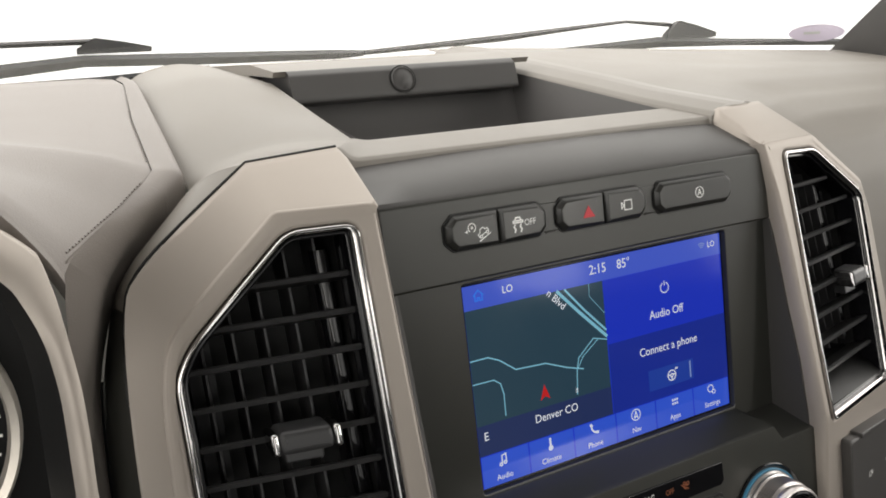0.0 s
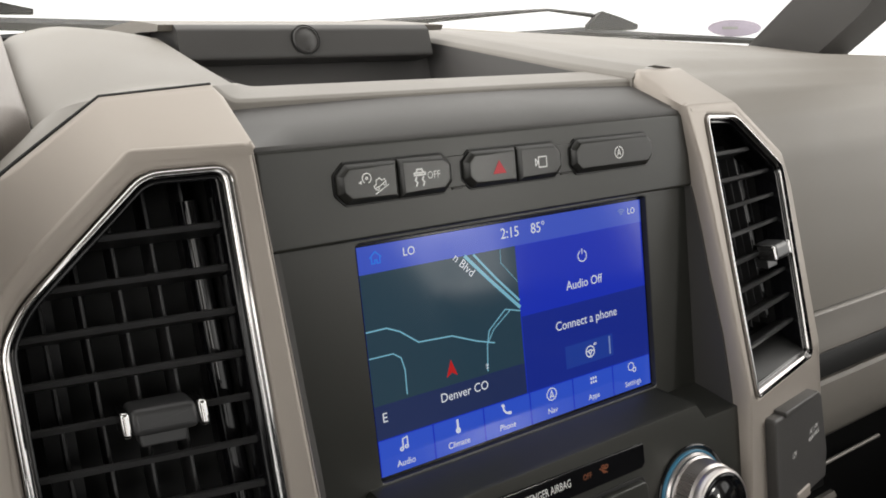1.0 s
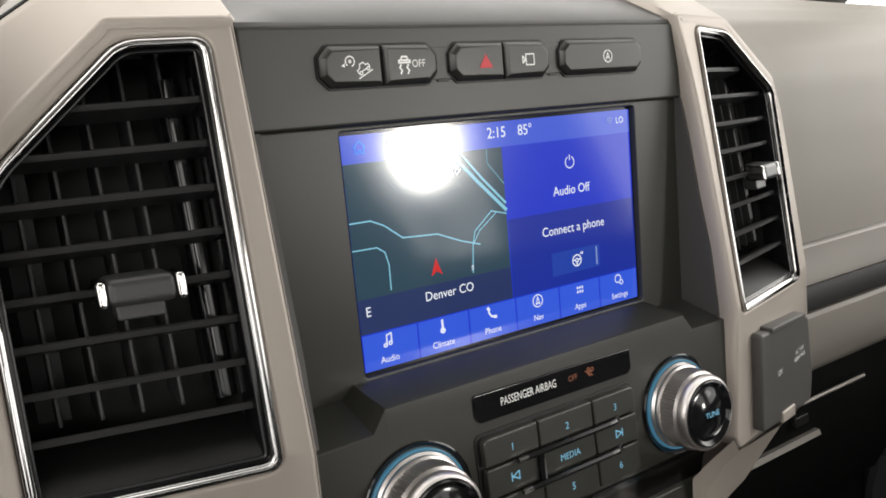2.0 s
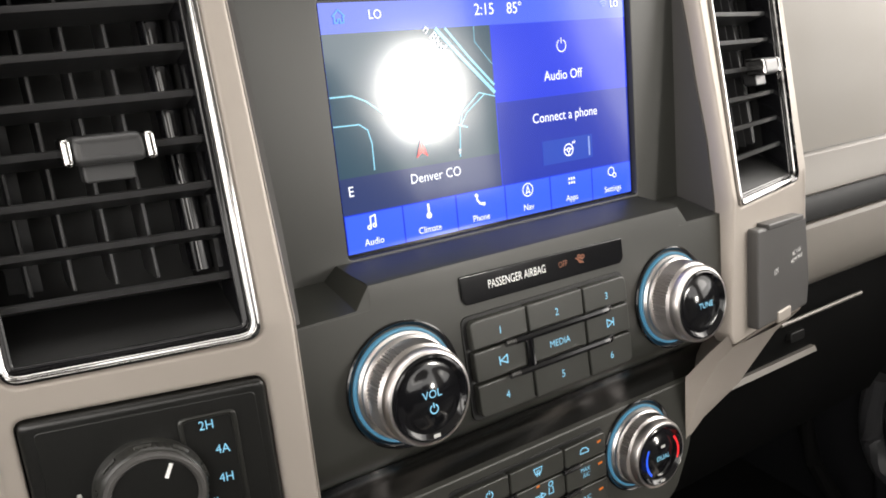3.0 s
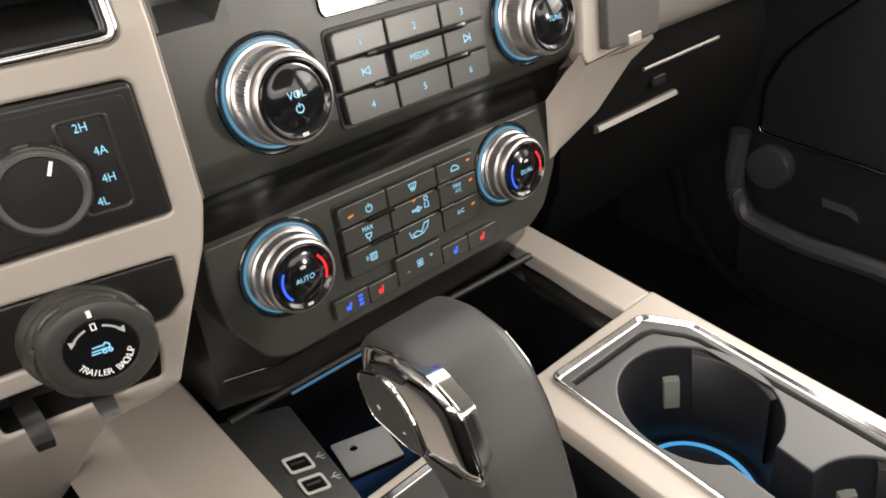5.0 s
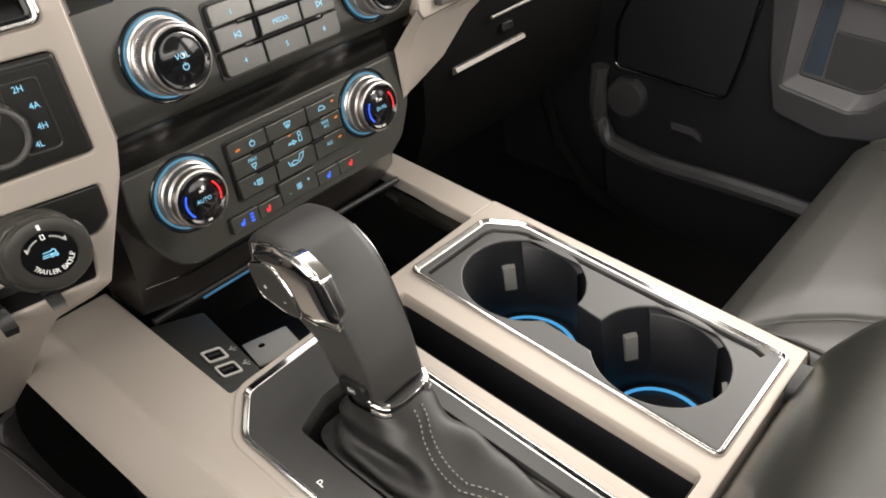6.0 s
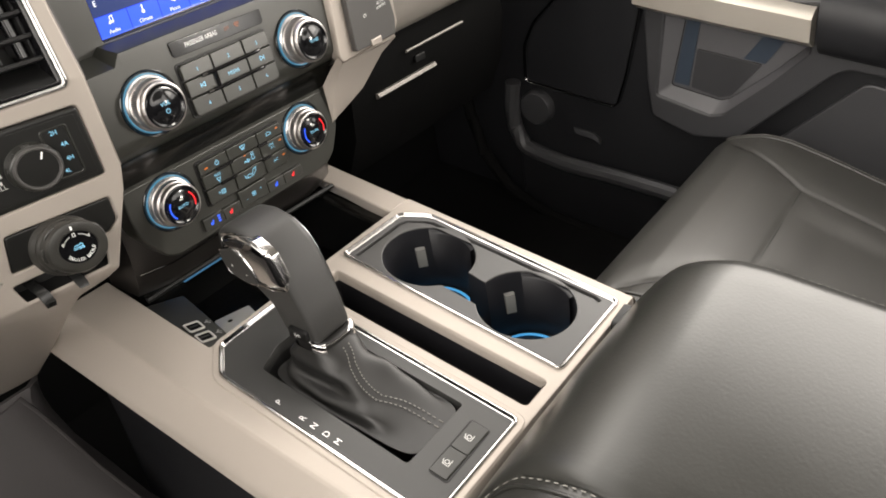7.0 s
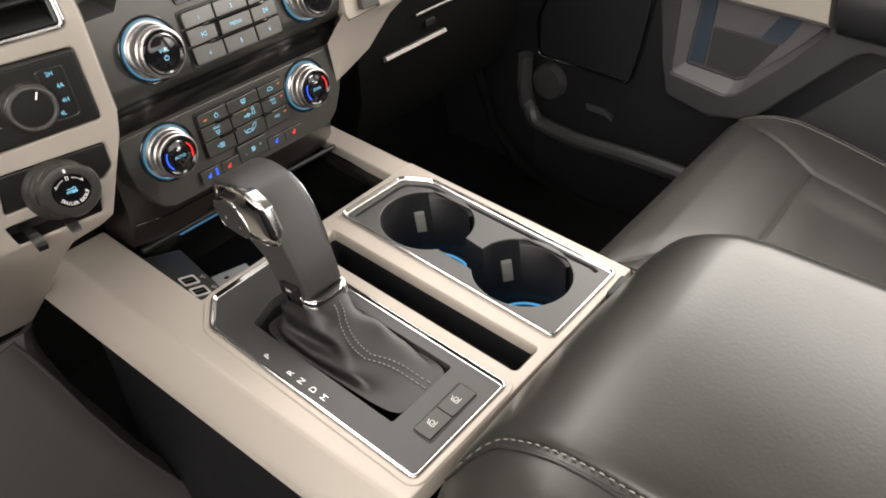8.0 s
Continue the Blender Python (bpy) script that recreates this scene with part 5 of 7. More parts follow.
def right_top(s, t):
    """Passenger side of the dash: top, rounded edge and front down to the trim."""
    prof_r = [(0.735, 0.0), (0.62, 0.0), (0.54, -0.001), (0.485, -0.006), (0.440, -0.016), (0.405, -0.031), (0.382, -0.050), (0.370, -0.075), (0.365, -0.110), (0.362, -0.150), (0.3605, -0.1895)]
    k = t * (len(prof_r) - 1)
    i = min(int(k), len(prof_r) - 2)
    f = k - i
    y = prof_r[i][0] + f * (prof_r[i + 1][0] - prof_r[i][0])
    d = prof_r[i][1] + f * (prof_r[i + 1][1] - prof_r[i][1])
    x = 0.3520 + s * 0.735
    k = min(1, max(0, (x - 0.43) / 0.11))
    yb = 0.36 + 0.09 * (0.25 + 0.75 * k)
    y = 0.36 + (y - 0.36) * (0.25 + 0.75 * k) if y < 0.45 else yb + (y - 0.45) * (0.735 - yb) / 0.285
    top = topz(x, max(y, yb))
    return (x, y, top + d * (top - 1.0918) / 0.1895)


part("passenger_top", grid(right_top, 40, 54), DASH, dash)
part("back_edge", tube([(-0.60, 0.756, 1.3600), (0.03, 0.756, 1.3690), (0.13, 0.756, 1.3740)], 0.006, 8), BLACK, dash)
IL = [(0.3440, 0.700, 0), (0.3440, 0.561, 0), (0.3452, 0.464, 0), (0.3440, 0.400, 0), (0.3500, 0.3425, 0)]
OL = [(0.4300, 0.700, 0), (0.4160, 0.600, 0), (0.4123, 0.495, 0), (0.4060, 0.423, 0), (0.4150, 0.3590, 0)]


def rim(s, t):
    """The raised rim beside the tray, running forward from the pod."""
    p = along(IL, t) * (1 - s) + along(OL, t) * s
    h = [(0, -0.016), (0.02, 0.0), (0.08, 0.0030), (0.30, 0.0062), (0.45, 0.0066), (0.75, 0.0040), (1.0, 0.0002)]
    i = max(k for k in range(len(h) - 1) if h[k][0] <= s + 1e-9)
    d = h[i][1] + (s - h[i][0]) / (h[i + 1][0] - h[i][0]) * (h[i + 1][1] - h[i][1])
    return (p.x, p.y, topz(p.x, p.y) + d)


part("right_rim", grid(rim, 50, 24), DASH, dash, smooth=50)
X0, X1 = 0.470, 1.080
part("trim_strip", loft([[(x, 0.372, 1.0915), (x, 0.3600, 1.0905), (x, 0.3575, 1.0885), (x, 0.3560, 1.0740), (x, 0.3535, 1.0640), (x, 0.3530, 1.0600), (x, 0.3560, 1.0575), (x, 0.372, 1.0570)] for x in np.linspace(X0, X1, 7)]), TRIM, dash, "satin silver trim strip")
part("dark_inlay", loft([[(x, 0.372, 1.0565), (x, 0.3620, 1.0565), (x, 0.3590, 1.0480), (x, 0.3590, 1.0360), (x, 0.372, 1.0345)] for x in np.linspace(X0, X1, 7)]), BLACK, dash, "black textured inlay")
part("lower_face", loft([[(x, 0.372, 1.0340), (x, 0.3590, 1.0335), (x, 0.3560, 1.0310), (x, 0.3555, 1.0080), (x, 0.3600, 0.9880), (x, 0.3680, 0.9790), (x, 0.3800, 0.9760), (x, 0.4600, 0.9760), (x, 0.4600, 1.0340)] for x in np.linspace(X0 - 0.06, X1, 7)]), DASH_LOW, dash)
glove = thing("glove_box", (0.72, 0.40, 0.80), "black glove box with silver pull handle", "glove box")
part("door", loft([[(x, 0.420, 0.9740), (x, 0.3980, 0.9700), (x, 0.3900, 0.9300), (x, 0.4000, 0.8600), (x, 0.4300, 0.8000), (x, 0.50, 0.7900), (x, 0.50, 0.9740)] for x in np.linspace(0.46, 0.80, 5)]), GLOVE, glove)
part("handle", loft([[(x, 0.3960, 0.9075), (x, 0.3890, 0.9075), (x, 0.3870, 0.9030), (x, 0.3920, 0.9000), (x, 0.40, 0.9000)] for x in np.linspace(0.505, 0.626, 5)]), TRIM, glove, "satin silver pull handle")
part("edge_strip", tube([(x, 0.3835, 0.9430) for x in np.linspace(0.566, 0.690, 6)], 0.0019, 8), TRIM, glove)
part("latch", plate(rounded(rect(0.585, 0.605, 0.921, 0.930), 0.002, 2), 0, 0.006, 0.001, flat(0.392)), BLACK, glove)
# driver side: gauge surround and knee panel
gauge = thing("instrument_cluster", (-0.10, 0.33, 1.15), "instrument gauges behind a silver-edged surround", "instrument cluster")
SURR_OUT = [(-0.0560, 0.278, 1.2790), (-0.0428, 0.270, 1.2694), (-0.0333, 0.264, 1.2596), (-0.0305, 0.256, 1.2480), (-0.0292, 0.248, 1.2365), (-0.0278, 0.242, 1.2203), (-0.0279, 0.238, 1.2042), (-0.0285, 0.234, 1.1900), (-0.0290, 0.228, 1.1500)]
SURR_IN = [(-0.0600, 0.268, 1.2660), (-0.0500, 0.262, 1.2600), (-0.0420, 0.257, 1.2510), (-0.0374, 0.251, 1.2400), (-0.0352, 0.248, 1.2310), (-0.0340, 0.244, 1.2180), (-0.0342, 0.242, 1.2050), (-0.0346, 0.238, 1.1900), (-0.0355, 0.230, 1.1500)]


def surround(s, t):
    a, b = along(SURR_OUT, t), along(SURR_IN, t)
    if s < 0.25:
        return tuple(a + Vector((-0.001, 0.026, 0)) * (1 - s * 4))
    f = (s - 0.25) / 0.75
    return tuple(a * (1 - f) + b * f + Vector((0, -0.0022, 0)) * math.sin(math.pi * f))


part("surround", grid(surround, 24, 36), SILVER, gauge, "satin silver surround edge", smooth=60)
part("inner_bezel", grid(lambda s, t: tuple(along(SURR_IN, t) + Vector((-0.008 * s, 0.030 * s, 0))), 6, 36), BLACK, gauge, "black inner bezel", smooth=60)
part("panel", plate(rect(-0.40, -0.034, 1.10, 1.262), -0.01, 0, 0.002, flat(0.330)), BLACK, gauge)
part("gauge_ring", lathe(-0.1080, 1.1960, [(0.0575, 0), (0.0575, 0.006), (0.0565, 0.008), (0.0535, 0.006), (0.0520, 0.0)], flat(0.325), cap1=False), SILVER_BRIGHT, gauge, "silver gauge ring")
part("gauge_marks", strokes([[(-0.1080 + 0.043 * math.cos(a), 1.1960 + 0.043 * math.sin(a)), (-0.1080 + 0.050 * math.cos(a), 1.1960 + 0.050 * math.sin(a))] for a in np.linspace(-0.9, 0.9, 13)], 0.0012, 0.0015, flat(0.325)), WHITE_PRINT, gauge, smooth=0)


KNEE_EDGE = [(0.8030, 0.0110), (0.7900, 0.0045), (0.7750, 0.0025), (0.7580, 0.0030), (0.7200, 0.0085), (0.6660, 0.0245), (0.6120, 0.0390), (0.5000, 0.0820), (0.4400, 0.1080)]
KNEE_RIDGE = [(0.8060, -0.0190), (0.7800, -0.0105), (0.7480, -0.0025), (0.6950, 0.0090), (0.6300, 0.0270), (0.5000, 0.0750), (0.4400, 0.1010)]


def knee_at(line, z):
    """The x of a line of the knee panel at height z."""
    for (z0, x0), (z1, x1) in zip(line, line[1:]):
        if z >= z1:
            return x0 + (x1 - x0) * (z0 - z) / (z0 - z1)
    return line[-1][1]


def knee(s, t):
    z = 0.803 - 0.36 * t
    x = knee_at(KNEE_EDGE, z) - s * 0.45
    return (x, 0.432 - 0.07 * t + 0.020 * max(0, 1 - s * 30) ** 2, z)


def knee_low(s, t):
    z = 0.800 - 0.357 * t
    return (knee_at(KNEE_RIDGE, z) - s * 0.43, 0.426 - 0.07 * t - 0.006 * math.sin(math.pi * min(0.5, s * 12)), z)


knee_panel = thing("knee_panel", (-0.2, 0.40, 0.45), "dark grey grained knee panel under the steering column", "dash panel")
part("panel", thicken(grid(knee, 60, 40), 0.006), KNEE, knee_panel)
part("ridge", tube([Vector(knee_low(0.0, t)) for t in np.linspace(0.0, 1, 40)], 0.0038, 8), KNEE, knee_panel)
part("inner_panel", thicken(grid(knee_low, 40, 30), 0.003), KNEE, knee_panel, smooth=60)


# ---- steering wheel ----
wheel_t = thing("steering_wheel", (-0.275, 0.02, 1.04), "black leather-wrapped steering wheel rim", "steering wheel")
WC, WT = Vector((-0.290, 0.030, 1.200)), Matrix.Rotation(radians(-33), 3, "X")
rim_pts = [WC + WT @ Vector((0.190 * math.cos(a), 0, 0.190 * math.sin(a))) for a in np.linspace(0, 2 * math.pi, 72, endpoint=False)]
part("rim", tube(rim_pts, 0.0155, 16, closed=True), LEATHER_FINE, wheel_t)
hub_p = [WC + WT @ Vector((0.060 * math.cos(a), 0.0, 0.050 * math.sin(a))) for a in np.linspace(0, 2 * math.pi, 24, endpoint=False)]
part("hub", loft([[tuple(p + WT @ Vector((0, d, 0))) for p in hub_p] for d in (-0.015, 0.02, 0.05)]), BLACK, wheel_t)
part("column", tube([WC + WT @ Vector((0, 0.03, 0)), WC + WT @ Vector((0, 0.14, 0)), Vector((-0.30, 0.36, 0.93))], 0.034, 16), BLACK, wheel_t, "black steering column")
for a in (180, -90):
    d = WT @ Vector((math.cos(radians(a)), 0, math.sin(radians(a))))
    part("spoke", tube([WC + d * 0.05, WC + d * 0.182], 0.014, 10, flatness=0.5), BLACK, wheel_t)


# ---- centre console ----
console = thing("center_console", (0.22, 0.1, 0.45), "satin silver centre console with chrome-edged panels", "console")
SHIFT = [(0.0775, -0.0160), (0.1895, -0.0160), (0.1930, 0.2380), (0.1025, 0.2360), (0.0785, 0.2080)]
CUPS = [(0.2550, -0.0155), (0.3630, -0.0155), (0.3680, 0.2060), (0.3490, 0.2345), (0.2610, 0.2365)]
SLIT = [(0.2050, -0.0125), (0.2385, -0.0125), (0.2400, 0.2260), (0.2065, 0.2260)]
shift_o, cups_o, slit_o = [rounded(ccw(p), r, 5) for p, r in ((SHIFT, 0.0065), (CUPS, 0.0065), (SLIT, 0.005))]
top_outline = [(0.0600, -0.0230), (0.3770, -0.0230), (0.3785, 0.2460), (0.0958, 0.2420), (0.0945, 0.3900), (0.0470, 0.3900)]
part("top_frame", holed(rounded(ccw(top_outline), 0.002, 2), [shift_o, cups_o, slit_o], -0.016, 0.0, 0.0015, CON), SILVER, console)
part("right_arm", plate(rounded([(0.3500, 0.3700), (0.3480, 0.2462), (0.3785, 0.2462), (0.3800, 0.3700)], 0.0015, 2), -0.02, -0.0018, 0.0022, CON), SILVER, console)


def flank(s, t):
    y = -0.023 + 0.415 * t
    x = 0.0600 - 0.0130 * t
    z = CON(0, y, 0)[2]
    q = [(0.0026, 0.00015), (0.0004, -0.0003), (-0.0022, -0.0020), (-0.0048, -0.0048), (-0.0245, -0.0265), (-0.0275, -0.0315), (-0.018, -0.0370)]
    k = s * 6
    i = min(int(k), 5)
    f = k - i
    return (x + q[i][0] + f * (q[i + 1][0] - q[i][0]), y, z + q[i][1] + f * (q[i + 1][1] - q[i][1]))


part("left_flank", grid(flank, 24, 10), SILVER, console, smooth=70)
part("right_flank", loft([[(0.3785, y, CON(0, y, -0.002)[2]), (0.3830, y, CON(0, y, -0.012)[2]), (0.3850, y, CON(0, y, -0.045)[2]), (0.378, y, CON(0, y, -0.05)[2])] for y in (-0.023, 0.18, 0.37)], closed=False), SILVER, console)
part("base", loft([[(0.062, y, CON(0, y, -0.045)[2]), (0.372, y, CON(0, y, -0.045)[2]), (0.362, y, 0.46 + 0.158 * y), (0.072, y, 0.46 + 0.158 * y)] for y in (-0.60, -0.024)]), BLACK, console, "black console base")
part("base_side", loft([[(0.0630, y, CON(0, y, -0.03)[2]), (0.0660, y, CON(0, y, -0.12)[2]), (0.0640, y, CON(0, y, -0.20)[2]), (0.0520, y, 0.40 + 0.158 * y)] for y in (-0.03, 0.10, 0.25, 0.45)], closed=False), DOOR, console)
part("base_side", loft([[(0.3740, y, CON(0, y, -0.03)[2]), (0.3700, y, CON(0, y, -0.12)[2]), (0.3720, y, 0.40 + 0.158 * y)] for y in (-0.03, 0.25, 0.45)], closed=False), DOOR, console)
part("surround_lip", ringplate(inset(shift_o, -0.0062), inset(shift_o, -0.0004), -0.002, 0.0013, 0.0013, CON), SILVER, console, smooth=70)
for o in (shift_o, cups_o):
    part("chrome_trim", ringplate(inset(o, -0.0006), inset(o, 0.0042), -0.006, 0.0028, 0.0013, CON, dip=0.0004), CHROME, console, "polished chrome trim")
# shifter plate
boot_o = rounded([(0.1050, 0.0290), (0.1760, 0.0290), (0.1760, 0.1960), (0.1330, 0.1960), (0.1060, 0.1860)], 0.003, 3)
plate_p = inset(shift_o, 0.0034)
sp = part("shift_plate", holed(plate_p, [boot_o], -0.010, 0.0004, 0.0006, CON), CONSOLE_BLACK, console, "dark shifter plate with gear letters")
for s, y in (("P", 0.1477), ("R", 0.1208), ("N", 0.1084), ("D", 0.0952), ("M", 0.0831)):
    part("gear_letter", words(s, 0.0058, 0.0884, y, 0.0008, CON, turn=0, wide=0.95), WHITE_PRINT, sp, smooth=0)
bt = rounded(ccw([(0.1095, -0.0040), (0.1660, -0.0030), (0.1665, 0.0135), (0.1100, 0.0118)]), 0.002, 3)
part("button_well", plate(inset(bt, -0.0014), -0.003, 0.0007, 0.0002, CON), BLACK, console)
for x0, x1, s in ((0.1100, 0.1362, "cool"), (0.1370, 0.1662, "heat")):
    kb = part("console_button", plate(rounded(rect(x0, x1, -0.0034, 0.0126), 0.0015, 3), -0.002, 0.0018, 0.0007, CON), BUTTON, console)
    u = (x0 + x1) / 2
    part("sign", strokes([arc(u, 0.0052, 0.0018, 0, 360, 10), [(u - 0.003, 0.0022), (u + 0.003, 0.0022)], [(u - 0.0022, 0.0076), (u + 0.001, 0.0090)], [(u - 0.0032, 0.0030), (u - 0.0026, 0.0080)]], 0.0007, 0.0021, CON), GREY_PRINT, kb, smooth=0)
# storage slit
part("slit_lip", loft([[CON(u, v, h) for u, v in inset(slit_o, d)] for d, h in ((0.0001, 0.0), (0.0008, -0.0012), (0.0016, -0.0040), (0.0020, -0.0100))], False, False), SILVER, console)
part("slit_well", loft([[CON(u, v, -0.0100) for u, v in inset(slit_o, 0.0020)], [CON(u, v, -0.012) for u, v in inset(slit_o, 0.0022)], [CON(u, v, -0.050) for u, v in inset(slit_o, 0.0030)]], cap0=False), CUP_SHADE, console, "deep storage slit in shade-darkened rubber")
# cup tray: a sunk floor with two joined wells
tray_o = inset(cups_o, 0.0036)
C1, C2, CR = (0.3120, 0.1670), (0.3090, 0.0520), 0.0465
wells = arc(*C1, CR, -88, 232, 40) + arc(*C2, CR, 128, 448, 40)
def ribbon(mid, w):
    """A band of width w along a line."""
    sides = []
    for k, p in enumerate(mid):
        d = (Vector(mid[min(k + 1, len(mid) - 1)]) - Vector(p)).normalized() + (Vector(p) - Vector(mid[max(k - 1, 0)])).normalized()
        n = Vector((-d.y, d.x)).normalized() * w / 2
        sides.append(((p[0] + n.x, p[1] + n.y), (p[0] - n.x, p[1] - n.y)))
    return ccw([a for a, _ in sides] + [c for _, c in sides[::-1]])


groove = ribbon([(0.2690, 0.2245), (0.3350, 0.2235), (0.3435, 0.2205), (0.3545, 0.2040), (0.3572, 0.1960), (0.3545, 0.0060), (0.3520, -0.0010)], 0.0042)
part("tray_floor", holed(tray_o, [wells, groove], -0.013, 0.0002, 0.0010, CON), CUP, console, "dark rubber cup tray")
# groove floor and wells are coloured darker for the shade inside them
part("tray_groove", plate(ribbon([(0.2690, 0.2245), (0.3350, 0.2235), (0.3435, 0.2205), (0.3545, 0.2040), (0.3572, 0.1960), (0.3545, 0.0060), (0.3520, -0.0010)], 0.0046), -0.012, -0.0050, 0.0002, CON), CUP_SHADE, console)
part("cup_well", loft([[CON(u, v, -0.0014) for u, v in wells], [CON(u, v, -0.016) for u, v in inset(ccw(wells), 0.0008)], [CON(u, v, -0.071) for u, v in inset(ccw(wells), 0.0045)]], cap0=False), CUP_SHADE, console, "joined cup wells in shade-darkened rubber")
for c in (C1, C2):
    part("light_ring", tube([CON(u, v, -0.0690) for u, v in circle(c[0], c[1], 0.0355, 40)], 0.0018, 8, closed=True, flatness=0.6), CUP_RING, console, "blue light ring in the cup well")
for c, a, r in ((C1, 55, CR), (C1, 175, CR), (C2, 57, CR), (C2, -60, CR), (C2, 185, CR)):
    d = Vector((math.cos(radians(a)), math.sin(radians(a))))
    n = Vector((-d.y, d.x))
    pts = lambda e, w, h: CON(c[0] + d.x * e + n.x * w, c[1] + d.y * e + n.y * w, h)
    part("grip_pad", loft([[pts(r - 0.001, -0.0055, h) for h in (-0.022, -0.046)] + [pts(r - 0.001, 0.0055, h) for h in (-0.046, -0.022)],
                           [pts(r - 0.0050, -0.0050, h) for h in (-0.0235, -0.045)] + [pts(r - 0.0050, 0.0050, h) for h in (-0.045, -0.0235)]], cap0=False), GRIP, console, "soft grey grip pad")
for c, a0, a1 in ((C1, -38, 38), (C2, -38, 38)):
    arc_pts = lambda r: [(c[0] + r * math.cos(radians(a0 + (a1 - a0) * k / 14)), c[1] + r * math.sin(radians(a0 + (a1 - a0) * k / 14))) for k in range(15)]
    part("cup_liner", loft([[CON(u, v, h) for u, v in arc_pts(r)] for r, h in ((CR + 0.0005, -0.0020), (CR - 0.0034, -0.0030), (CR - 0.0042, -0.0040), (CR - 0.0065, -0.0520), (CR + 0.0005, -0.0530))], closed=False), CUP_SHADE, console, "curved cup liner in shade-darkened rubber", smooth=50)
# front bin
part("bin", loft([[(0.0955, 0.2445, CON(0, 0.2445, -0.012)[2]), (0.3485, 0.2445, CON(0, 0.2445, -0.012)[2]), (0.3500, 0.42, CON(0, 0.42, -0.012)[2]), (0.0945, 0.42, CON(0, 0.42, -0.012)[2])],
                  [(0.1050, 0.2500, CON(0, 0.25, -0.080)[2]), (0.3400, 0.2500, CON(0, 0.25, -0.080)[2]), (0.3400, 0.42, CON(0, 0.42, -0.105)[2]), (0.1050, 0.42, CON(0, 0.42, -0.105)[2])]], cap0=False), COVE, console, "deep black open bin", smooth=0)
part("bin_step", loft([[CON(x, y, h) for x, h in ((0.3485, -0.0140), (0.3360, -0.0150), (0.3340, -0.0170), (0.3330, -0.0560), (0.3485, -0.0560))] for y in (0.2450, 0.3300, 0.4100)]), COVE, console, "gloss black inner step of the bin", smooth=20)
part("bin_lip", tube([(x, 0.334 - 0.10 * (x - 0.1) ** 2, 0.8675) for x in np.linspace(0.100, 0.345, 12)], 0.0028, 8), BLACK, console)
# a glowing tube draws the blue reflected in the glossy lip
part("lip_sheen", tube([(x, 0.3330 - 0.10 * (x - 0.1) ** 2, 0.8648) for x in np.linspace(0.140, 0.225, 8)], 0.0016, 6), LIP_SHEEN, console, "blue sheen along the bin's glossy lip")
part("bin_glow", tube([(x, 0.3960, 0.8520) for x in np.linspace(0.170, 0.270, 8)], 0.0012, 6), GLOW, console, "blue light strip in the bin")


def USB(u, v, h):
    """The sloping panel with the ports: u to the right, v back towards the seats."""
    return (0.1320 + 0.954 * u + 0.27 * h, 0.3340 - 0.902 * v - 0.41 * h, 0.8134 - 0.30 * u - 0.432 * v + 0.855 * h)


usb = part("usb_panel", plate(rounded(rect(-0.0370, 0.0220, -0.0450, 0.0560), 0.003, 3), -0.004, 0.0, 0.0010, USB), STACK, console, "dark panel with two USB ports")
for v in (0.0, 0.0170):
    part("usb_port", ringplate(rounded(rect(-0.0092, 0.0092, v - 0.0064, v + 0.0064), 0.0028, 4), rounded(rect(-0.0070, 0.0070, v - 0.0042, v + 0.0042), 0.0012, 4), -0.002, 0.0012, 0.0004, USB), PORT, usb, "pale port rim")
    part("usb_throat", patch(rect(-0.0072, 0.0072, v - 0.0044, v + 0.0044), 0.0003, USB), CARPET, usb, smooth=0)
    part("usb_tongue", plate(rect(-0.0050, 0.0050, v - 0.0016, v + 0.0002), 0.0003, 0.0008, 0, USB), STACK, usb)
    part("usb_sign", strokes([[(0.0130, v - 0.0005), (0.0195, v - 0.0005)], [(0.0145, v - 0.0005), (0.0165, v - 0.0028), (0.0180, v - 0.0028)], [(0.0150, v - 0.0005), (0.0168, v + 0.0018), (0.0182, v + 0.0018)]], 0.0007, 0.0004, USB), GREY_PRINT, usb, smooth=0)
card = thing("card", (0.185, 0.345, 0.775), "white punched card lying in the console bin", "card")
CARDM = lambda u, v, h: (u, v, 0.7720 + 0.043 * (v - 0.25) + h)
part("sheet", holed(rounded([(0.165, 0.336), (0.204, 0.326), (0.212, 0.360), (0.173, 0.372)], 0.002, 3), [circle(0.1830, 0.3570, 0.0030, 16)], 0, 0.0012, 0.0003, CARDM), CARD, card)

# ---- gear shifter ----
shifter = thing("gear_shifter", CON(0.146, 0.12, 0), "dark grey gear shifter with leather boot and chrome insert", "gear shifter")


def section(cx, cy, wx, wy, z, tilt=0.0, n=28, power=3.2):
    out = []
    for k in range(n):
        a = 2 * math.pi * k / n
        c, s = math.cos(a), math.sin(a)
        u, v = wx / 2 * math.copysign(abs(c) ** (2 / power), c), wy / 2 * math.copysign(abs(s) ** (2 / power), s)
        out.append((cx + u, cy + v, z + tilt * v))
    return out


SIDE = rounded([(0.1315, 0.8640), (0.1365, 0.8900), (0.1480, 0.9215), (0.1590, 0.9425), (0.1735, 0.9560), (0.1940, 0.9615), (0.2150, 0.9600), (0.2255, 0.9510), (0.2270, 0.9330), (0.2170, 0.9140), (0.1940, 0.9060), (0.1790, 0.8930), (0.1710, 0.8660)][::-1], 0.006, 3)


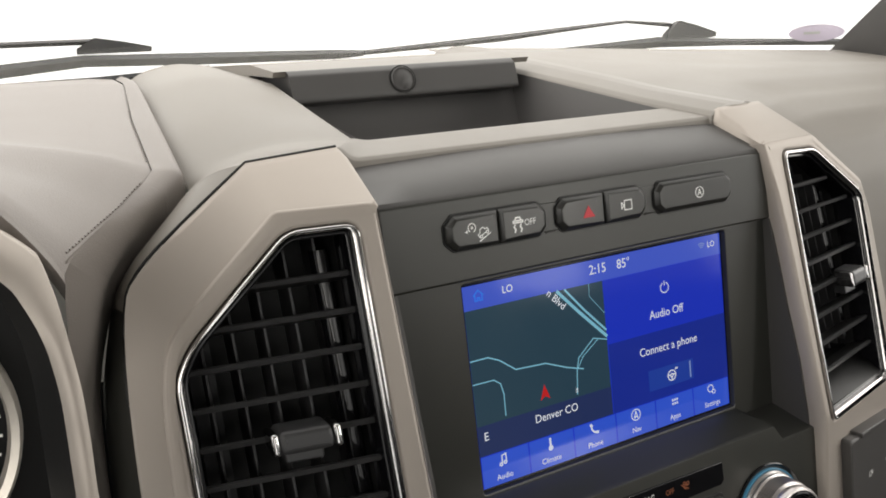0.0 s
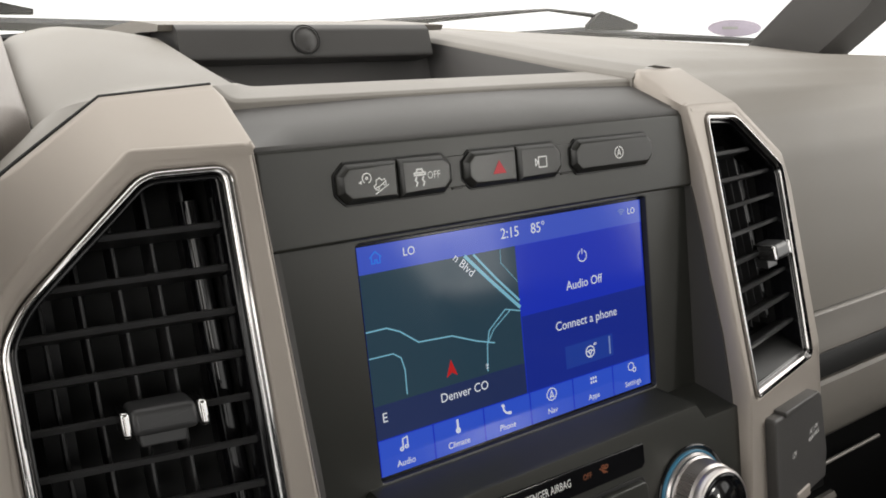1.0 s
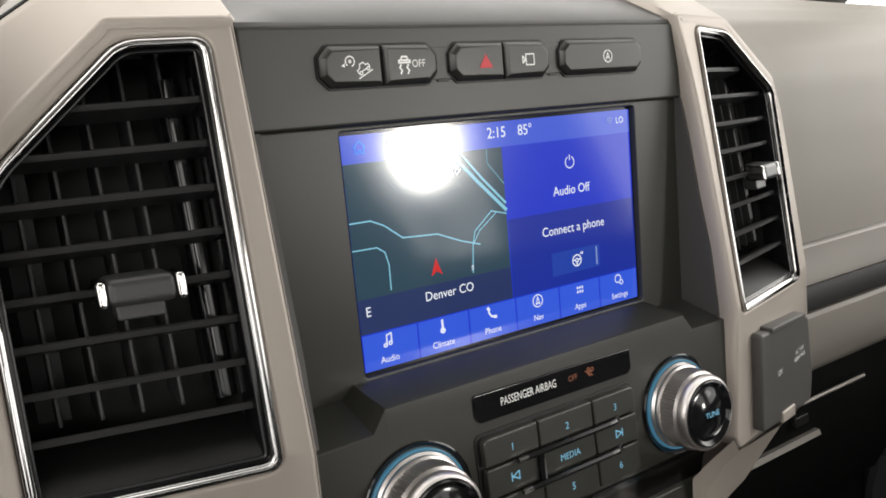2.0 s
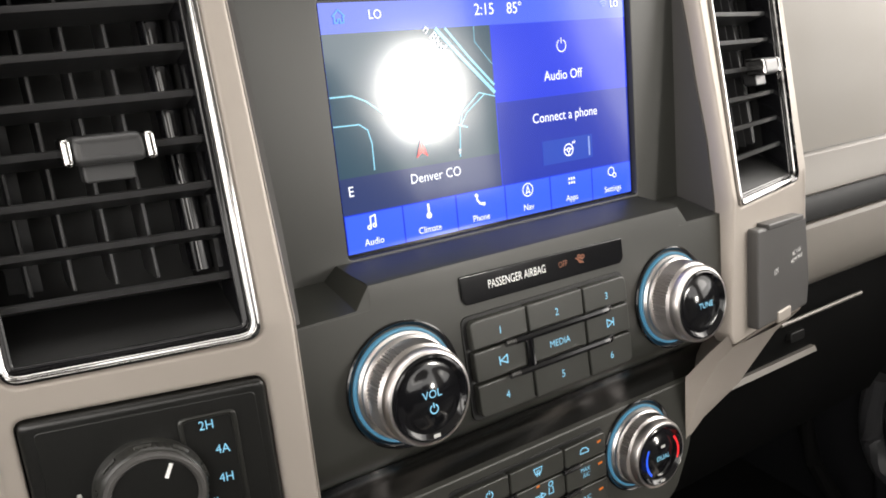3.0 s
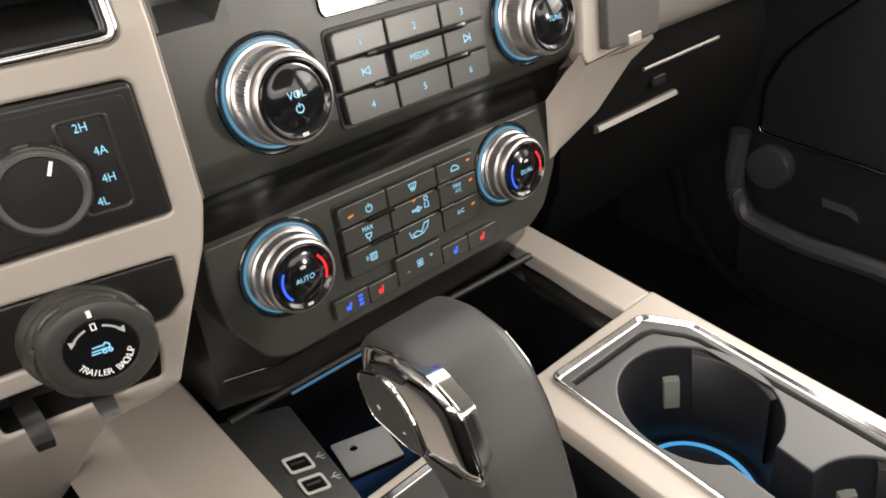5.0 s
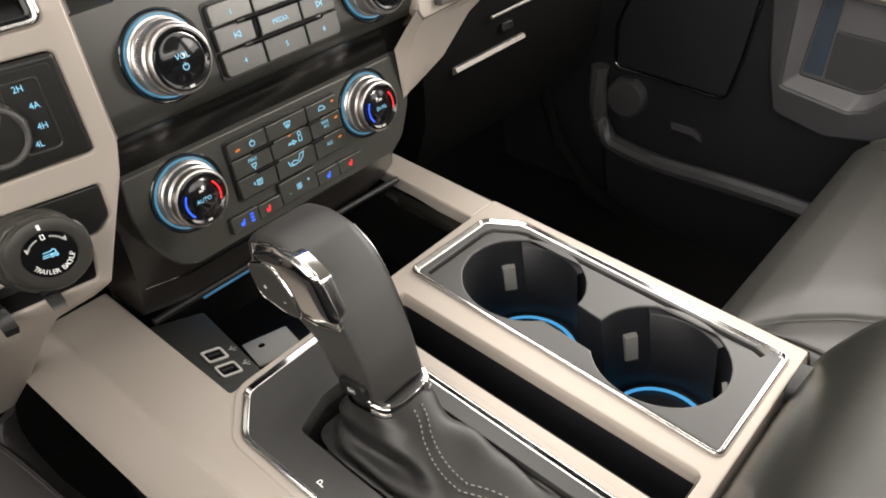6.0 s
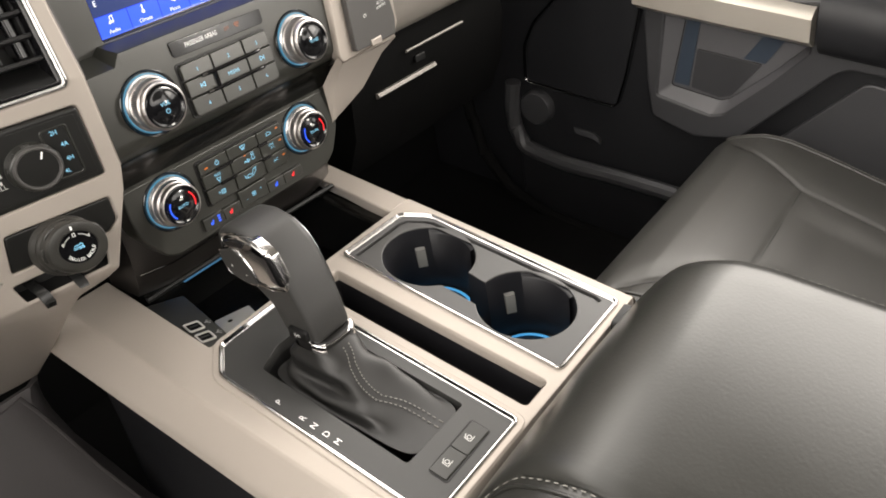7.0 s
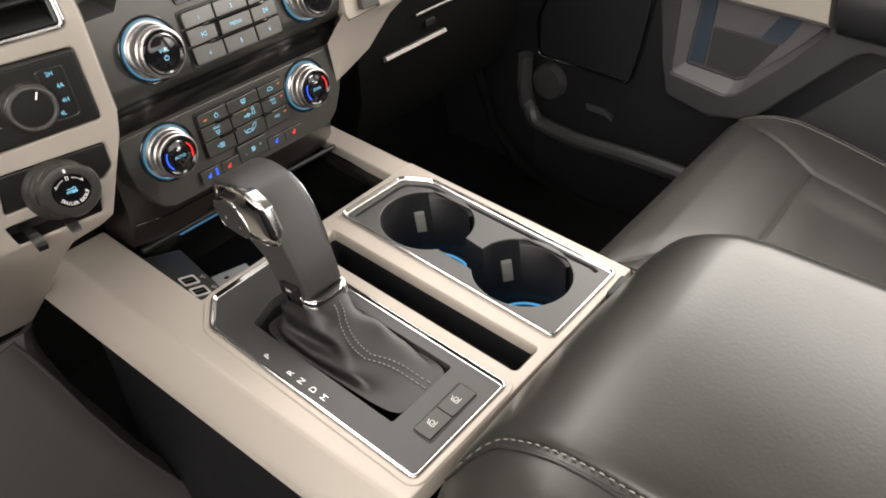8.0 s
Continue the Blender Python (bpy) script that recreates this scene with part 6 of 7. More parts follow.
def knob_width(x, z):
    """The knob narrows towards its neck."""
    f = min(1, max(0, (z - 0.862) / 0.075))
    f = f * f * (3 - 2 * f)
    return 0.1450 + (x - 0.1450) * ((0.82 + 0.18 * f) if x > 0.145 else (0.98 + 0.02 * f))


side = ccw(SIDE)
kloops = []
for x, d in ((0.1300, 0.0055), (0.1303, 0.0032), (0.1316, 0.0013), (0.1340, 0.0003), (0.1370, 0.0), (0.1680, 0.0), (0.1715, 0.0006), (0.1736, 0.0018), (0.1748, 0.0038), (0.1751, 0.0060)):
    kloops.append([(knob_width(x, v), u, v) for u, v in inset(side, d)])
part("knob", loft(kloops), KNOBSKIN, shifter, "dark grey soft-touch knob", smooth=50)
part("chrome_edge", tube([(knob_width(0.1746, v) + 0.0004, u, v) for u, v in [tuple(along([(0.1415, 0.8900, 0), (0.1465, 0.9060, 0), (0.1550, 0.9260, 0), (0.1650, 0.9425, 0), (0.1770, 0.9520, 0)], k / 20))[:2] for k in range(21)]], 0.0007, 6), DARK_CHROME, shifter, "thin chrome edge line")
part("collar", loft([section(0.1510, 0.1490, 0.0370, 0.0405, 0.8500, 0.2), section(0.1510, 0.1490, 0.0388, 0.0424, 0.8512, 0.2), section(0.1515, 0.1500, 0.0402, 0.0437, 0.8655, 0.2), section(0.1515, 0.1502, 0.0385, 0.0415, 0.8670, 0.2)]), LEATHER_FINE, shifter, "black leather collar under the knob")
part("collar_line", tube(section(0.1515, 0.1500, 0.0404, 0.0440, 0.8652, 0.2), 0.0007, 6, closed=True), CHROME, shifter, "thin chrome line")
for k0, k1 in ((15, 19), (23, 27)):
    rows = []
    for z, w in ((0.8540, 0.0444), (0.8546, 0.0454), (0.8655, 0.0446), (0.8664, 0.0434)):
        rows.append(section(0.1512, 0.1496, w, w + 0.0035, z, 0.2)[k0:k1] + section(0.1512, 0.1496, w - 0.008, w - 0.0045, z, 0.2)[k0:k1][::-1])
    part("corner_plate", loft(rows), CHROME, shifter, "polished chrome corner plate", smooth=60)
# insert on the driver's face of the knob
INS = lambda u, v, h: (0.1312 - h, u, v)
ins_p = rounded(ccw([(0.2160, 0.9545), (0.1960, 0.9580), (0.1720, 0.9565), (0.1570, 0.9480), (0.1490, 0.9220), (0.1480, 0.9150), (0.1630, 0.9105), (0.1910, 0.9105), (0.2180, 0.9170), (0.2230, 0.9330)]), 0.004, 4)
ins = part("chrome_insert", loft([[INS(0.186 + (u - 0.186) * k, 0.934 + (v - 0.934) * k, h) for u, v in ccw(ins_p)] for k, h in ((1, -0.006), (1, 0.0002), (0.985, 0.0010), (0.95, 0.0016), (0.92, 0.0014), (0.86, 0.0030), (0.78, 0.0040), (0.60, 0.0044))]), INSERT_CHROME, shifter, "chrome insert with plus and minus")
part("insert_rim", tube([INS(0.186 + (u - 0.186) * 0.985, 0.934 + (v - 0.934) * 0.985, 0.0014) for u, v in ccw(ins_p)], 0.0009, 8, closed=True), CHROME, ins, "thin chrome rim")
part("insert_pad", plate(rounded(ccw([(0.2215, 0.9390), (0.2040, 0.9440), (0.1940, 0.9410), (0.1860, 0.9310), (0.1800, 0.9140), (0.1930, 0.9125), (0.2165, 0.9175), (0.2222, 0.9320)]), 0.004, 4), 0, 0.0058, 0.0016, INS), KNOBSKIN, ins)
part("pad_rim", tube([INS(u, v, 0.0046) for u, v in rounded(ccw([(0.2218, 0.9394), (0.2040, 0.9446), (0.1936, 0.9416), (0.1854, 0.9314), (0.1794, 0.9138), (0.1930, 0.9121), (0.2168, 0.9172), (0.2226, 0.9320)]), 0.004, 4)], 0.0008, 6, closed=True), CHROME, ins)
part("insert_button", plate(rounded(ccw([(0.2120, 0.9500), (0.1960, 0.9540), (0.1840, 0.9525), (0.1880, 0.9470), (0.2080, 0.9455)]), 0.002, 3), 0, 0.0052, 0.0010, INS), GLOSS, ins)
part("text", words("+", 0.0048, 0.2080, 0.9270, 0.0063, lambda u, v, h: INS(2 * 0.2080 - u, v, h)), WHITE_PRINT, ins, smooth=0)
part("text", words("-", 0.0060, 0.1915, 0.9225, 0.0063, lambda u, v, h: INS(2 * 0.1915 - u, v, h)), WHITE_PRINT, ins, smooth=0)
part("button_text", words("DM", 0.0030, 0.1510, 0.8722, 0.0048, lambda u, v, h: INS(2 * 0.1510 - u, v, h)), WHITE_PRINT, shifter, smooth=0)
part("thumb_button", plate(rounded(rect(0.1400, 0.1620, 0.8670, 0.8775), 0.002, 3), -0.010, 0.0046, 0.0010, INS), BLACK, shifter, "black thumb button")


def boot(s, t):
    """Leather boot: from its frame up to the collar, draped with a few soft folds."""
    i = s * len(BOOT0)
    j, g = int(i), i - int(i)
    a, b = [tuple(p + (q - p) * g for p, q in zip(r[j % len(r)], r[(j + 1) % len(r)])) for r in (BOOT0, TOP0)]
    back = max(0, (0.12 - a[1]) / 0.09)
    right = max(0, math.cos(2 * math.pi * s)) ** 0.7 * max(0, math.sin(math.pi * min(1, max(0, (a[1] - 0.040) / 0.13))))
    f = t ** (0.80 - 0.12 * back - 0.34 * right)
    x, y = a[0] + (b[0] - a[0]) * f, a[1] + (b[1] - a[1]) * f
    z0 = CON(0, a[1], -0.010 + 0.008 * back)[2]
    z = z0 + (b[2] - z0) * (t ** (1.5 - 0.35 * back + 0.7 * right))
    side = abs(math.cos(2 * math.pi * s))
    fold = math.sin(math.pi * t) * (0.0040 * math.sin(8.5 * t + 2.2 * math.sin(6.283 * s)) * side + 0.0022 * math.sin(15 * t + 6.283 * s) * side)
    c = Vector((x - 0.142, y - 0.12)).normalized()
    return (x + c.x * fold, y + c.y * fold, z + fold * 0.7)


part("boot_well", loft([[CON(u, v, -0.004) for u, v in inset(ccw(boot_o), -0.0005)], [CON(u, v, -0.034) for u, v in inset(ccw(boot_o), 0.002)]], cap0=False), BLACK, console, "deep black opening round the boot")
NB = 64
ring_b = []
for k in range(NB):
    a = 2 * math.pi * k / NB
    c, s = math.cos(a), math.sin(a)
    ring_b.append((0.1430 + 0.0320 * math.copysign(abs(c) ** 0.3, c), 0.1072 + 0.0790 * math.copysign(abs(s) ** 0.3, s)))
BOOT0 = ring_b
TOP0 = [(0.1500 + 0.0212 * math.copysign(abs(math.cos(2 * math.pi * k / NB)) ** 0.7, math.cos(2 * math.pi * k / NB)), 0.1495 + 0.0212 * math.copysign(abs(math.sin(2 * math.pi * k / NB)) ** 0.7, math.sin(2 * math.pi * k / NB)), 0.8575) for k in range(NB)]
bl = part("boot", loft([[boot((k + 0.0) / NB, t) for k in range(NB)] for t in np.linspace(0, 1, 26)], False, False), LEATHER_FINE, shifter, "creased black leather boot")
for off in (-0.0032, 0.0032):
    bm = bmesh.new()
    ts = np.linspace(0.01, 0.97, 60)
    for i in range(0, 58, 2):
        q = []
        for t in (ts[i], ts[i + 1]):
            p = Vector(boot(0.757 - 0.040 * math.exp(-((t - 0.58) / 0.24) ** 2), t))
            q.append(p + Vector((off, -0.0006, 0.0008)))
        tube(q, 0.00045, 5, bm=bm)
    part("stitching", bm, THREAD, bl, "grey stitched seam")["kind"] = "stuff"

# ---- armrest ----
armrest = thing("armrest", (0.23, -0.4, 0.75), "black leather centre armrest with stitched edges", "armrest")
ARM = [(-0.0240, 0.770, 0.020), (-0.0265, 0.788, 0.017), (-0.0320, 0.8010, 0.013), (-0.0400, 0.8125, 0.010), (-0.0500, 0.8255, 0.006), (-0.0580, 0.8345, 0.004), (-0.0650, 0.8407, 0.003), (-0.0720, 0.8455, 0.002), (-0.0800, 0.8495, 0.0015), (-0.0900, 0.8535, 0.001), (-0.1000, 0.8566, 0.001), (-0.1130, 0.8595, 0.0), (-0.1220, 0.8606, 0.0), (-0.1450, 0.8598, 0.0), (-0.20, 0.852, 0.0), (-0.32, 0.836, 0.0), (-0.46, 0.815, 0.0), (-0.62, 0.79, 0.0)]


def arm_seam(y):
    """Where the stitched seam of the lid runs: it swings out to the corner at the front."""
    return 0.1115 - 0.018 * max(0, min(1, (y + 0.072) / 0.034)) ** 1.4


def arm_section(y, zt, pinch):
    left = [(0.052, -0.16), (0.054, -0.080), (0.060, -0.045), (0.074, -0.020), (0.092, -0.0065), (0.1045, -0.0022)]
    mid = [(0.1075, -0.0034), (0.1100, 0.0006)] + [(x, 0.0030 + 0.004 * math.sin(math.pi * (x - 0.11) / 0.275)) for x in np.linspace(0.125, 0.370, 12)] + [(0.3820, 0.0012), (0.3860, -0.0030)]
    right = [(0.3900, -0.0060), (0.3960, -0.022), (0.3990, -0.060), (0.3990, -0.16)]
    out = []
    for x, dz in left + mid + right:
        k = min(1, max(0, (x - 0.052) / 0.0525)) if x < 0.106 else max(0, 1 - (x - 0.106) / 0.07)
        out.append((0.225 + (x - 0.225) * (1 - pinch * (1.5 if x < 0.2 else 4.0)) + k * (arm_seam(y) - 0.1045), y, max(0.66, zt + dz)))
    return out


part("lid", loft([arm_section(*r) for r in ARM]), LEATHER, armrest, smooth=60)
for x in (0.1045, 0.3905):
    bm = bmesh.new()
    ys = np.linspace(-0.034, -0.58, 170)
    for a, b in zip(ys[::2], ys[1::2]):
        q = []
        for y in (a, b):
            j = max(i for i in range(len(ARM)) if ARM[i][0] >= y)
            j = min(j, len(ARM) - 2)
            f = (y - ARM[j][0]) / (ARM[j + 1][0] - ARM[j][0])
            zt, pin = [ARM[j][n] + f * (ARM[j + 1][n] - ARM[j][n]) for n in (1, 2)]
            xs = arm_seam(y) if x < 0.2 else x
            q.append((0.225 + (xs - 0.225) * (1 - pin * (1.5 if x < 0.2 else 4)), y, zt - (0.0012 if x < 0.2 else 0.0050)))
        tube(q, 0.0005, 5, bm=bm)
    part("stitching", bm, THREAD, armrest, "grey stitched seam")["kind"] = "stuff"
pipe = []
for y in np.linspace(-0.034, -0.58, 90):
    j = min(max(i for i in range(len(ARM)) if ARM[i][0] >= y), len(ARM) - 2)
    f = (y - ARM[j][0]) / (ARM[j + 1][0] - ARM[j][0])
    zt, pin = [ARM[j][n] + f * (ARM[j + 1][n] - ARM[j][n]) for n in (1, 2)]
    pipe.append((0.225 + (arm_seam(y) - 0.0055 - 0.225) * (1 - pin * 1.5), y, zt - 0.0036))
part("piping", tube(pipe, 0.0015, 8), LEATHER, armrest)
part("pull_latch", plate(rounded([(0.3230, 0.7930), (0.3560, 0.7960), (0.3540, 0.8080), (0.3260, 0.8060)], 0.003, 3), -0.02, 0.006, 0.003, flat(-0.046)), BLACK, armrest, "black lid latch")

# ---- passenger seat ----
seat = thing("passenger_seat", (0.72, -0.2, 0.42), "black leather passenger seat with stitched bolsters", "car seat")


SEAMS = (((0.832, -0.048), (0.910, 0.072)), ((0.832, -0.048), (0.60, -0.054)), ((0.832, -0.048), (0.832, -0.60)), ((0.60, -0.054), (0.505, 0.062)), ((0.60, -0.054), (0.60, -0.60)))
SEAT_PROFILE = [(0.020, 0.47, 0), (0.080, 0.53, 0), (0.112, 0.59, 0), (0.120, 0.640, 0), (0.108, 0.678, 0), (0.080, 0.700, 0), (0.040, 0.708, 0), (0.000, 0.704, 0), (-0.05, 0.688, 0), (-0.12, 0.662, 0), (-0.20, 0.632, 0), (-0.32, 0.590, 0), (-0.45, 0.55, 0), (-0.62, 0.50, 0)]


def cushion(s, t):
    x = 0.450 + 0.523 * s
    y, z, _ = along(SEAT_PROFILE, t)
    e = min(s, 1 - s) * 0.523
    edge = max(0, 1 - e / 0.045)
    z -= 0.045 * edge ** 2.6
    y -= 0.030 * edge ** 2 * min(1, max(0, (y + 0.02) / 0.06))
    p = Vector((x, y))
    near = 1.0
    for a, b in SEAMS:
        a, b = Vector(a), Vector(b)
        f3 = min(1, max(0, (p - a).dot(b - a) / (b - a).length_squared))
        near = min(near, (p - a - (b - a) * f3).length)
    if t > 0.36:
        z -= (0.0045 * math.exp(-(near / 0.022) ** 2) + 0.0030 * math.exp(-(near / 0.0036) ** 2)) * min(1, (t - 0.36) / 0.08)
    inner = min(1, max(0, (0.116 - abs(x - 0.713)) / 0.06)) * min(1, max(0, (-0.050 - y) / 0.06))
    return (x, y, z - 0.008 * inner * inner * (3 - 2 * inner))


part("cushion", grid(cushion, 220, 230), SEAT, seat, smooth=60)
def on_seat(x, y):
    """The point of the cushion's top over x, y."""
    lo, hi = 0.36, 1.0
    for _ in range(24):
        t = (lo + hi) / 2
        lo, hi = (t, hi) if cushion((x - 0.450) / 0.523, t)[1] > y else (lo, t)
    return Vector(cushion((x - 0.450) / 0.523, lo))


for a, b in SEAMS:
    part("seam", tube([on_seat(a[0] + (b[0] - a[0]) * k / 40, a[1] + (b[1] - a[1]) * k / 40) - Vector((0, 0, 0.0006)) for k in range(41)], 0.0012, 6), BLACK, seat)
for s in (0.918, 0.082):
    part("outer_piping", tube([Vector(cushion(s, t)) + Vector((0, 0, 0.0004)) for t in np.linspace(0.36, 1, 60)], 0.0024, 8), SEAT, seat)
bm = bmesh.new()
ts = np.linspace(0.36, 1, 221)
for i in range(0, 220, 2):
    tube([Vector(cushion(0.938, t)) + Vector((0, 0, 0.0006)) for t in (ts[i], ts[i + 1])], 0.0008, 5, bm=bm)
part("edge_stitching", bm, THREAD, seat, "grey stitched edge")["kind"] = "stuff"
part("backrest", loft([section(0.72, -0.60 - 0.25 * k, 0.50 - 0.02 * k, 0.14, 0.50 + 0.24 * k, 0.2, 32, 4) for k in range(4)]), SEAT, seat)
part("seat_base", box(0.50, 0.94, -0.50, 0.04, 0.36, 0.53, 0.02), BLACK, seat)

# ---- passenger door ----
DM = lambda u, v, h: (1.0 - h, u, v)
door = thing("passenger_door", (1.02, 0.1, 0.42), "black passenger door panel with speaker and silver armrest", "car door")
part("panel", plate(rounded([(-1.00, 0.20), (0.76, 0.44), (0.76, 1.15), (0.58, 1.130), (-1.00, 0.880)], 0.02, 4), -0.05, 0, 0.006, DM), DOOR, door)
GRILLE = rounded(ccw([(0.4905, 0.7330), (0.3085, 0.7010), (0.2885, 0.7600), (0.2610, 0.8700), (0.2500, 0.9300), (0.3500, 0.9350), (0.4178, 0.8830), (0.4629, 0.8420), (0.4862, 0.7992)]), 0.012, 5)
spk = part("speaker_grille", plate(GRILLE, -0.004, 0.0100, 0.004, DM), DOOR, door, "black speaker grille")
part("grille_edge", ringplate(inset(GRILLE, -0.0034), inset(GRILLE, -0.0004), 0, 0.0125, 0.0013, DM), DARK_CHROME, spk, "dark chrome grille edge")
# the raised body round the door pull, which runs on as a diagonal brace and the armrest's lower band
PULL_OUT = [(0.2450, 0.9000), (0.2400, 0.7600), (0.2320, 0.7000), (0.1600, 0.6720), (0.0900, 0.6760), (0.0587, 0.7038), (-0.0005, 0.7576), (-0.0440, 0.7960), (-0.0622, 0.8025), (-0.1166, 0.7939), (-0.1772, 0.7740), (-0.5500, 0.6900), (-0.5500, 0.7350), (-0.1730, 0.8024), (-0.0986, 0.8196), (-0.0197, 0.8359), (-0.0300, 0.9000)]
PULL_FRONT = [(0.2230, 0.7390), (0.1345, 0.7127), (0.1120, 0.7180), (0.0450, 0.7740), (-0.0060, 0.8230), (-0.0130, 0.8900), (0.2060, 0.8920)]
PULL_BACK = [(0.2080, 0.7490), (0.1250, 0.7300), (0.1100, 0.7350), (0.0470, 0.7840), (-0.0050, 0.8320), (-0.0120, 0.8860), (0.1780, 0.8880)]
part("pull_body", holed(rounded(ccw(PULL_OUT), 0.006, 4), [rounded(ccw(PULL_FRONT), 0.005, 4)], 0, 0.0280, 0.0035, DM), DOOR_MID, door, "dark raised body of the door pull", smooth=60)
# paler than the body: light from above put into the bevel's colour
part("pull_bevel", loft([[DM(u, v, h) for u, v in rounded(ccw(p), 0.006, 4)] for p, h in ((PULL_FRONT, 0.0245), (PULL_BACK, 0.0060))], False, False), DOOR_PALE, door, "sloping sides of the door pull, coloured as lit")
part("pull_well", plate(rounded(ccw(PULL_BACK), 0.006, 4), -0.02, 0.0035, 0.001, DM), DOOR_PALE, door, "grey door pull well")
part("well_upper", plate(rounded(ccw([(0.1571, 0.8700), (0.0600, 0.8480), (0.0649, 0.7962), (0.1649, 0.8144)]), 0.002, 3), 0, 0.0065, 0.001, DM), DOOR_PALE, door)
part("well_lower", plate(rounded(ccw([(0.1652, 0.8122), (0.0640, 0.7938), (0.1080, 0.7400), (0.1270, 0.7345), (0.1745, 0.7480)]), 0.003, 3), 0, 0.0060, 0.001, DM), DOOR_MID, door)
# blue light in the pull well, put in as two blue-coloured plates
part("blue_patch", plate(ccw([(0.0572, 0.8480), (0.0284, 0.8390), (0.0593, 0.7962), (0.0918, 0.8022)]), 0, 0.0069, 0.0003, DM), DOORBLUE, door, "corner coloured by blue light")
part("blue_strip", plate(ccw([(0.1780, 0.8740), (0.1580, 0.8720), (0.1780, 0.7500), (0.2030, 0.7545)]), 0, 0.0066, 0.0003, DM), DOORBLUE, door, "strip coloured by blue light")
# brighter silver here stands for windshield light on the bar
part("armrest_bar", loft([[(1.0, y, z - 0.020), (0.965, y, z - 0.024), (0.945, y, z - 0.012), (0.945, y, z + 0.020), (0.960, y, z + 0.030), (1.0, y, z + 0.030)] for y, z in ((0.2500, 0.9080), (0.2000, 0.8980), (0.1000, 0.8800), (0.0200, 0.8660), (-0.0060, 0.8610), (-0.0120, 0.8602))]), SILVER_BRIGHT, door, "satin silver door armrest bar")
part("upper_pad", loft([[(1.0, y, z + 0.002)] + [(0.968 - 0.030 * math.cos(a), y, z + 0.050 + 0.048 * math.sin(a)) for a in np.linspace(-1.45, 1.45, 12)] + [(1.0, y, z + 0.100)] for y, z in ((-0.022, 0.826), (-0.026, 0.825), (-0.30, 0.775), (-0.8, 0.70))]), DOOR, door, "black padded upper armrest", smooth=60)
bm = bmesh.new()
for y in np.arange(-0.03, -0.60, -0.008):
    tube([(0.941, q, 0.826 + (q + 0.02) * 0.170 + 0.066) for q in (y, y - 0.005)], 0.0006, 5, bm=bm)
part("pad_stitching", bm, THREAD, door, "grey stitched seam")["kind"] = "stuff"
part("pocket_rim", tube([DM(q.x, q.y, 0.026) for q in [along([(0.510, 0.735, 0), (0.517, 0.690, 0), (0.516, 0.645, 0), (0.495, 0.603, 0), (0.410, 0.580, 0), (0.310, 0.570, 0), (0.214, 0.558, 0), (0.05, 0.53, 0), (-0.3, 0.48, 0)], k / 60) for k in range(61)]], 0.015, 10), DOOR_MID, door)
part("pocket_face", plate(rounded(ccw([(0.510, 0.61), (0.41, 0.575), (0.214, 0.553), (-0.3, 0.475), (-0.3, 0.33), (0.51, 0.43)]), 0.01, 3), 0, 0.030, 0.006, DM), DOOR, door)
# separate lighter tone here imitates window light on the rear of the door
part("rear_panel", plate(rounded(ccw([(0.060, 0.600), (0.045, 0.665), (-0.0300, 0.7330), (-0.0800, 0.7780), (-0.60, 0.660), (-0.60, 0.42)]), 0.012, 4), 0, 0.005, 0.004, DM), DOOR_MID, door, "lower door panel, toned lighter for window light")
part("bottle_hump", lathe(0.474, 0.680, [(0.034, 0), (0.034, 0.012), (0.030, 0.018), (0.002, 0.020)], DM, n=32), DOOR_MID, door)
part("lamp_clip", loft([[DM(u, v, h) for u, v, h in ((a, b, 0), (a, b + 0.006, 0.012), (a - 0.004, b - 0.006, 0.014), (a, b - 0.010, 0))] for a, b in ((0.395, 0.645), (0.360, 0.640), (0.345, 0.630))]), DOOR_MID, door)
seal = thing("door_seal", (0.96, 0.5, 0.45), "black rubber seal round the door opening", "door seal")
part("strip", tube([(0.955, 0.640, 0.90), (0.955, 0.622, 0.78), (0.955, 0.605, 0.66), (0.955, 0.585, 0.585), (0.955, 0.535, 0.515), (0.955, 0.45, 0.470), (0.955, 0.30, 0.435), (0.955, 0.0, 0.38)], 0.012, 10), CARPET, seal)

# ---- windshield, wipers, outside ----
def wz(y):
    return 1.372 + (0.80 - y) * 0.72


sheet = grid(lambda s, t: (-0.60 + 1.75 * s, 0.80 - 0.62 * t - 0.06 * (2 * s - 1) ** 2, wz(0.80 - 0.62 * t)), 10, 4)
ws = solid("windshield", thicken(sheet, 0.004), GLASS, "clear sloping windshield glass", "windshield", kind="structure")
ws.visible_shadow = False
solid("cowl", loft([[(x, 0.74, 1.352 + w), (x, 0.80, 1.374 + w), (x, 0.87, 1.388 + w), (x, 0.95, 1.390 + w), (x, 1.8, 1.40), (x, 1.8, 1.1), (x, 0.74, 1.1)] for x, w in [(x, -0.03 * max(0, x - 0.2)) for x in np.linspace(-1.0, 1.5, 11)]]), CREAM, "white cowl and hood outside the glass", "car hood", kind="structure")


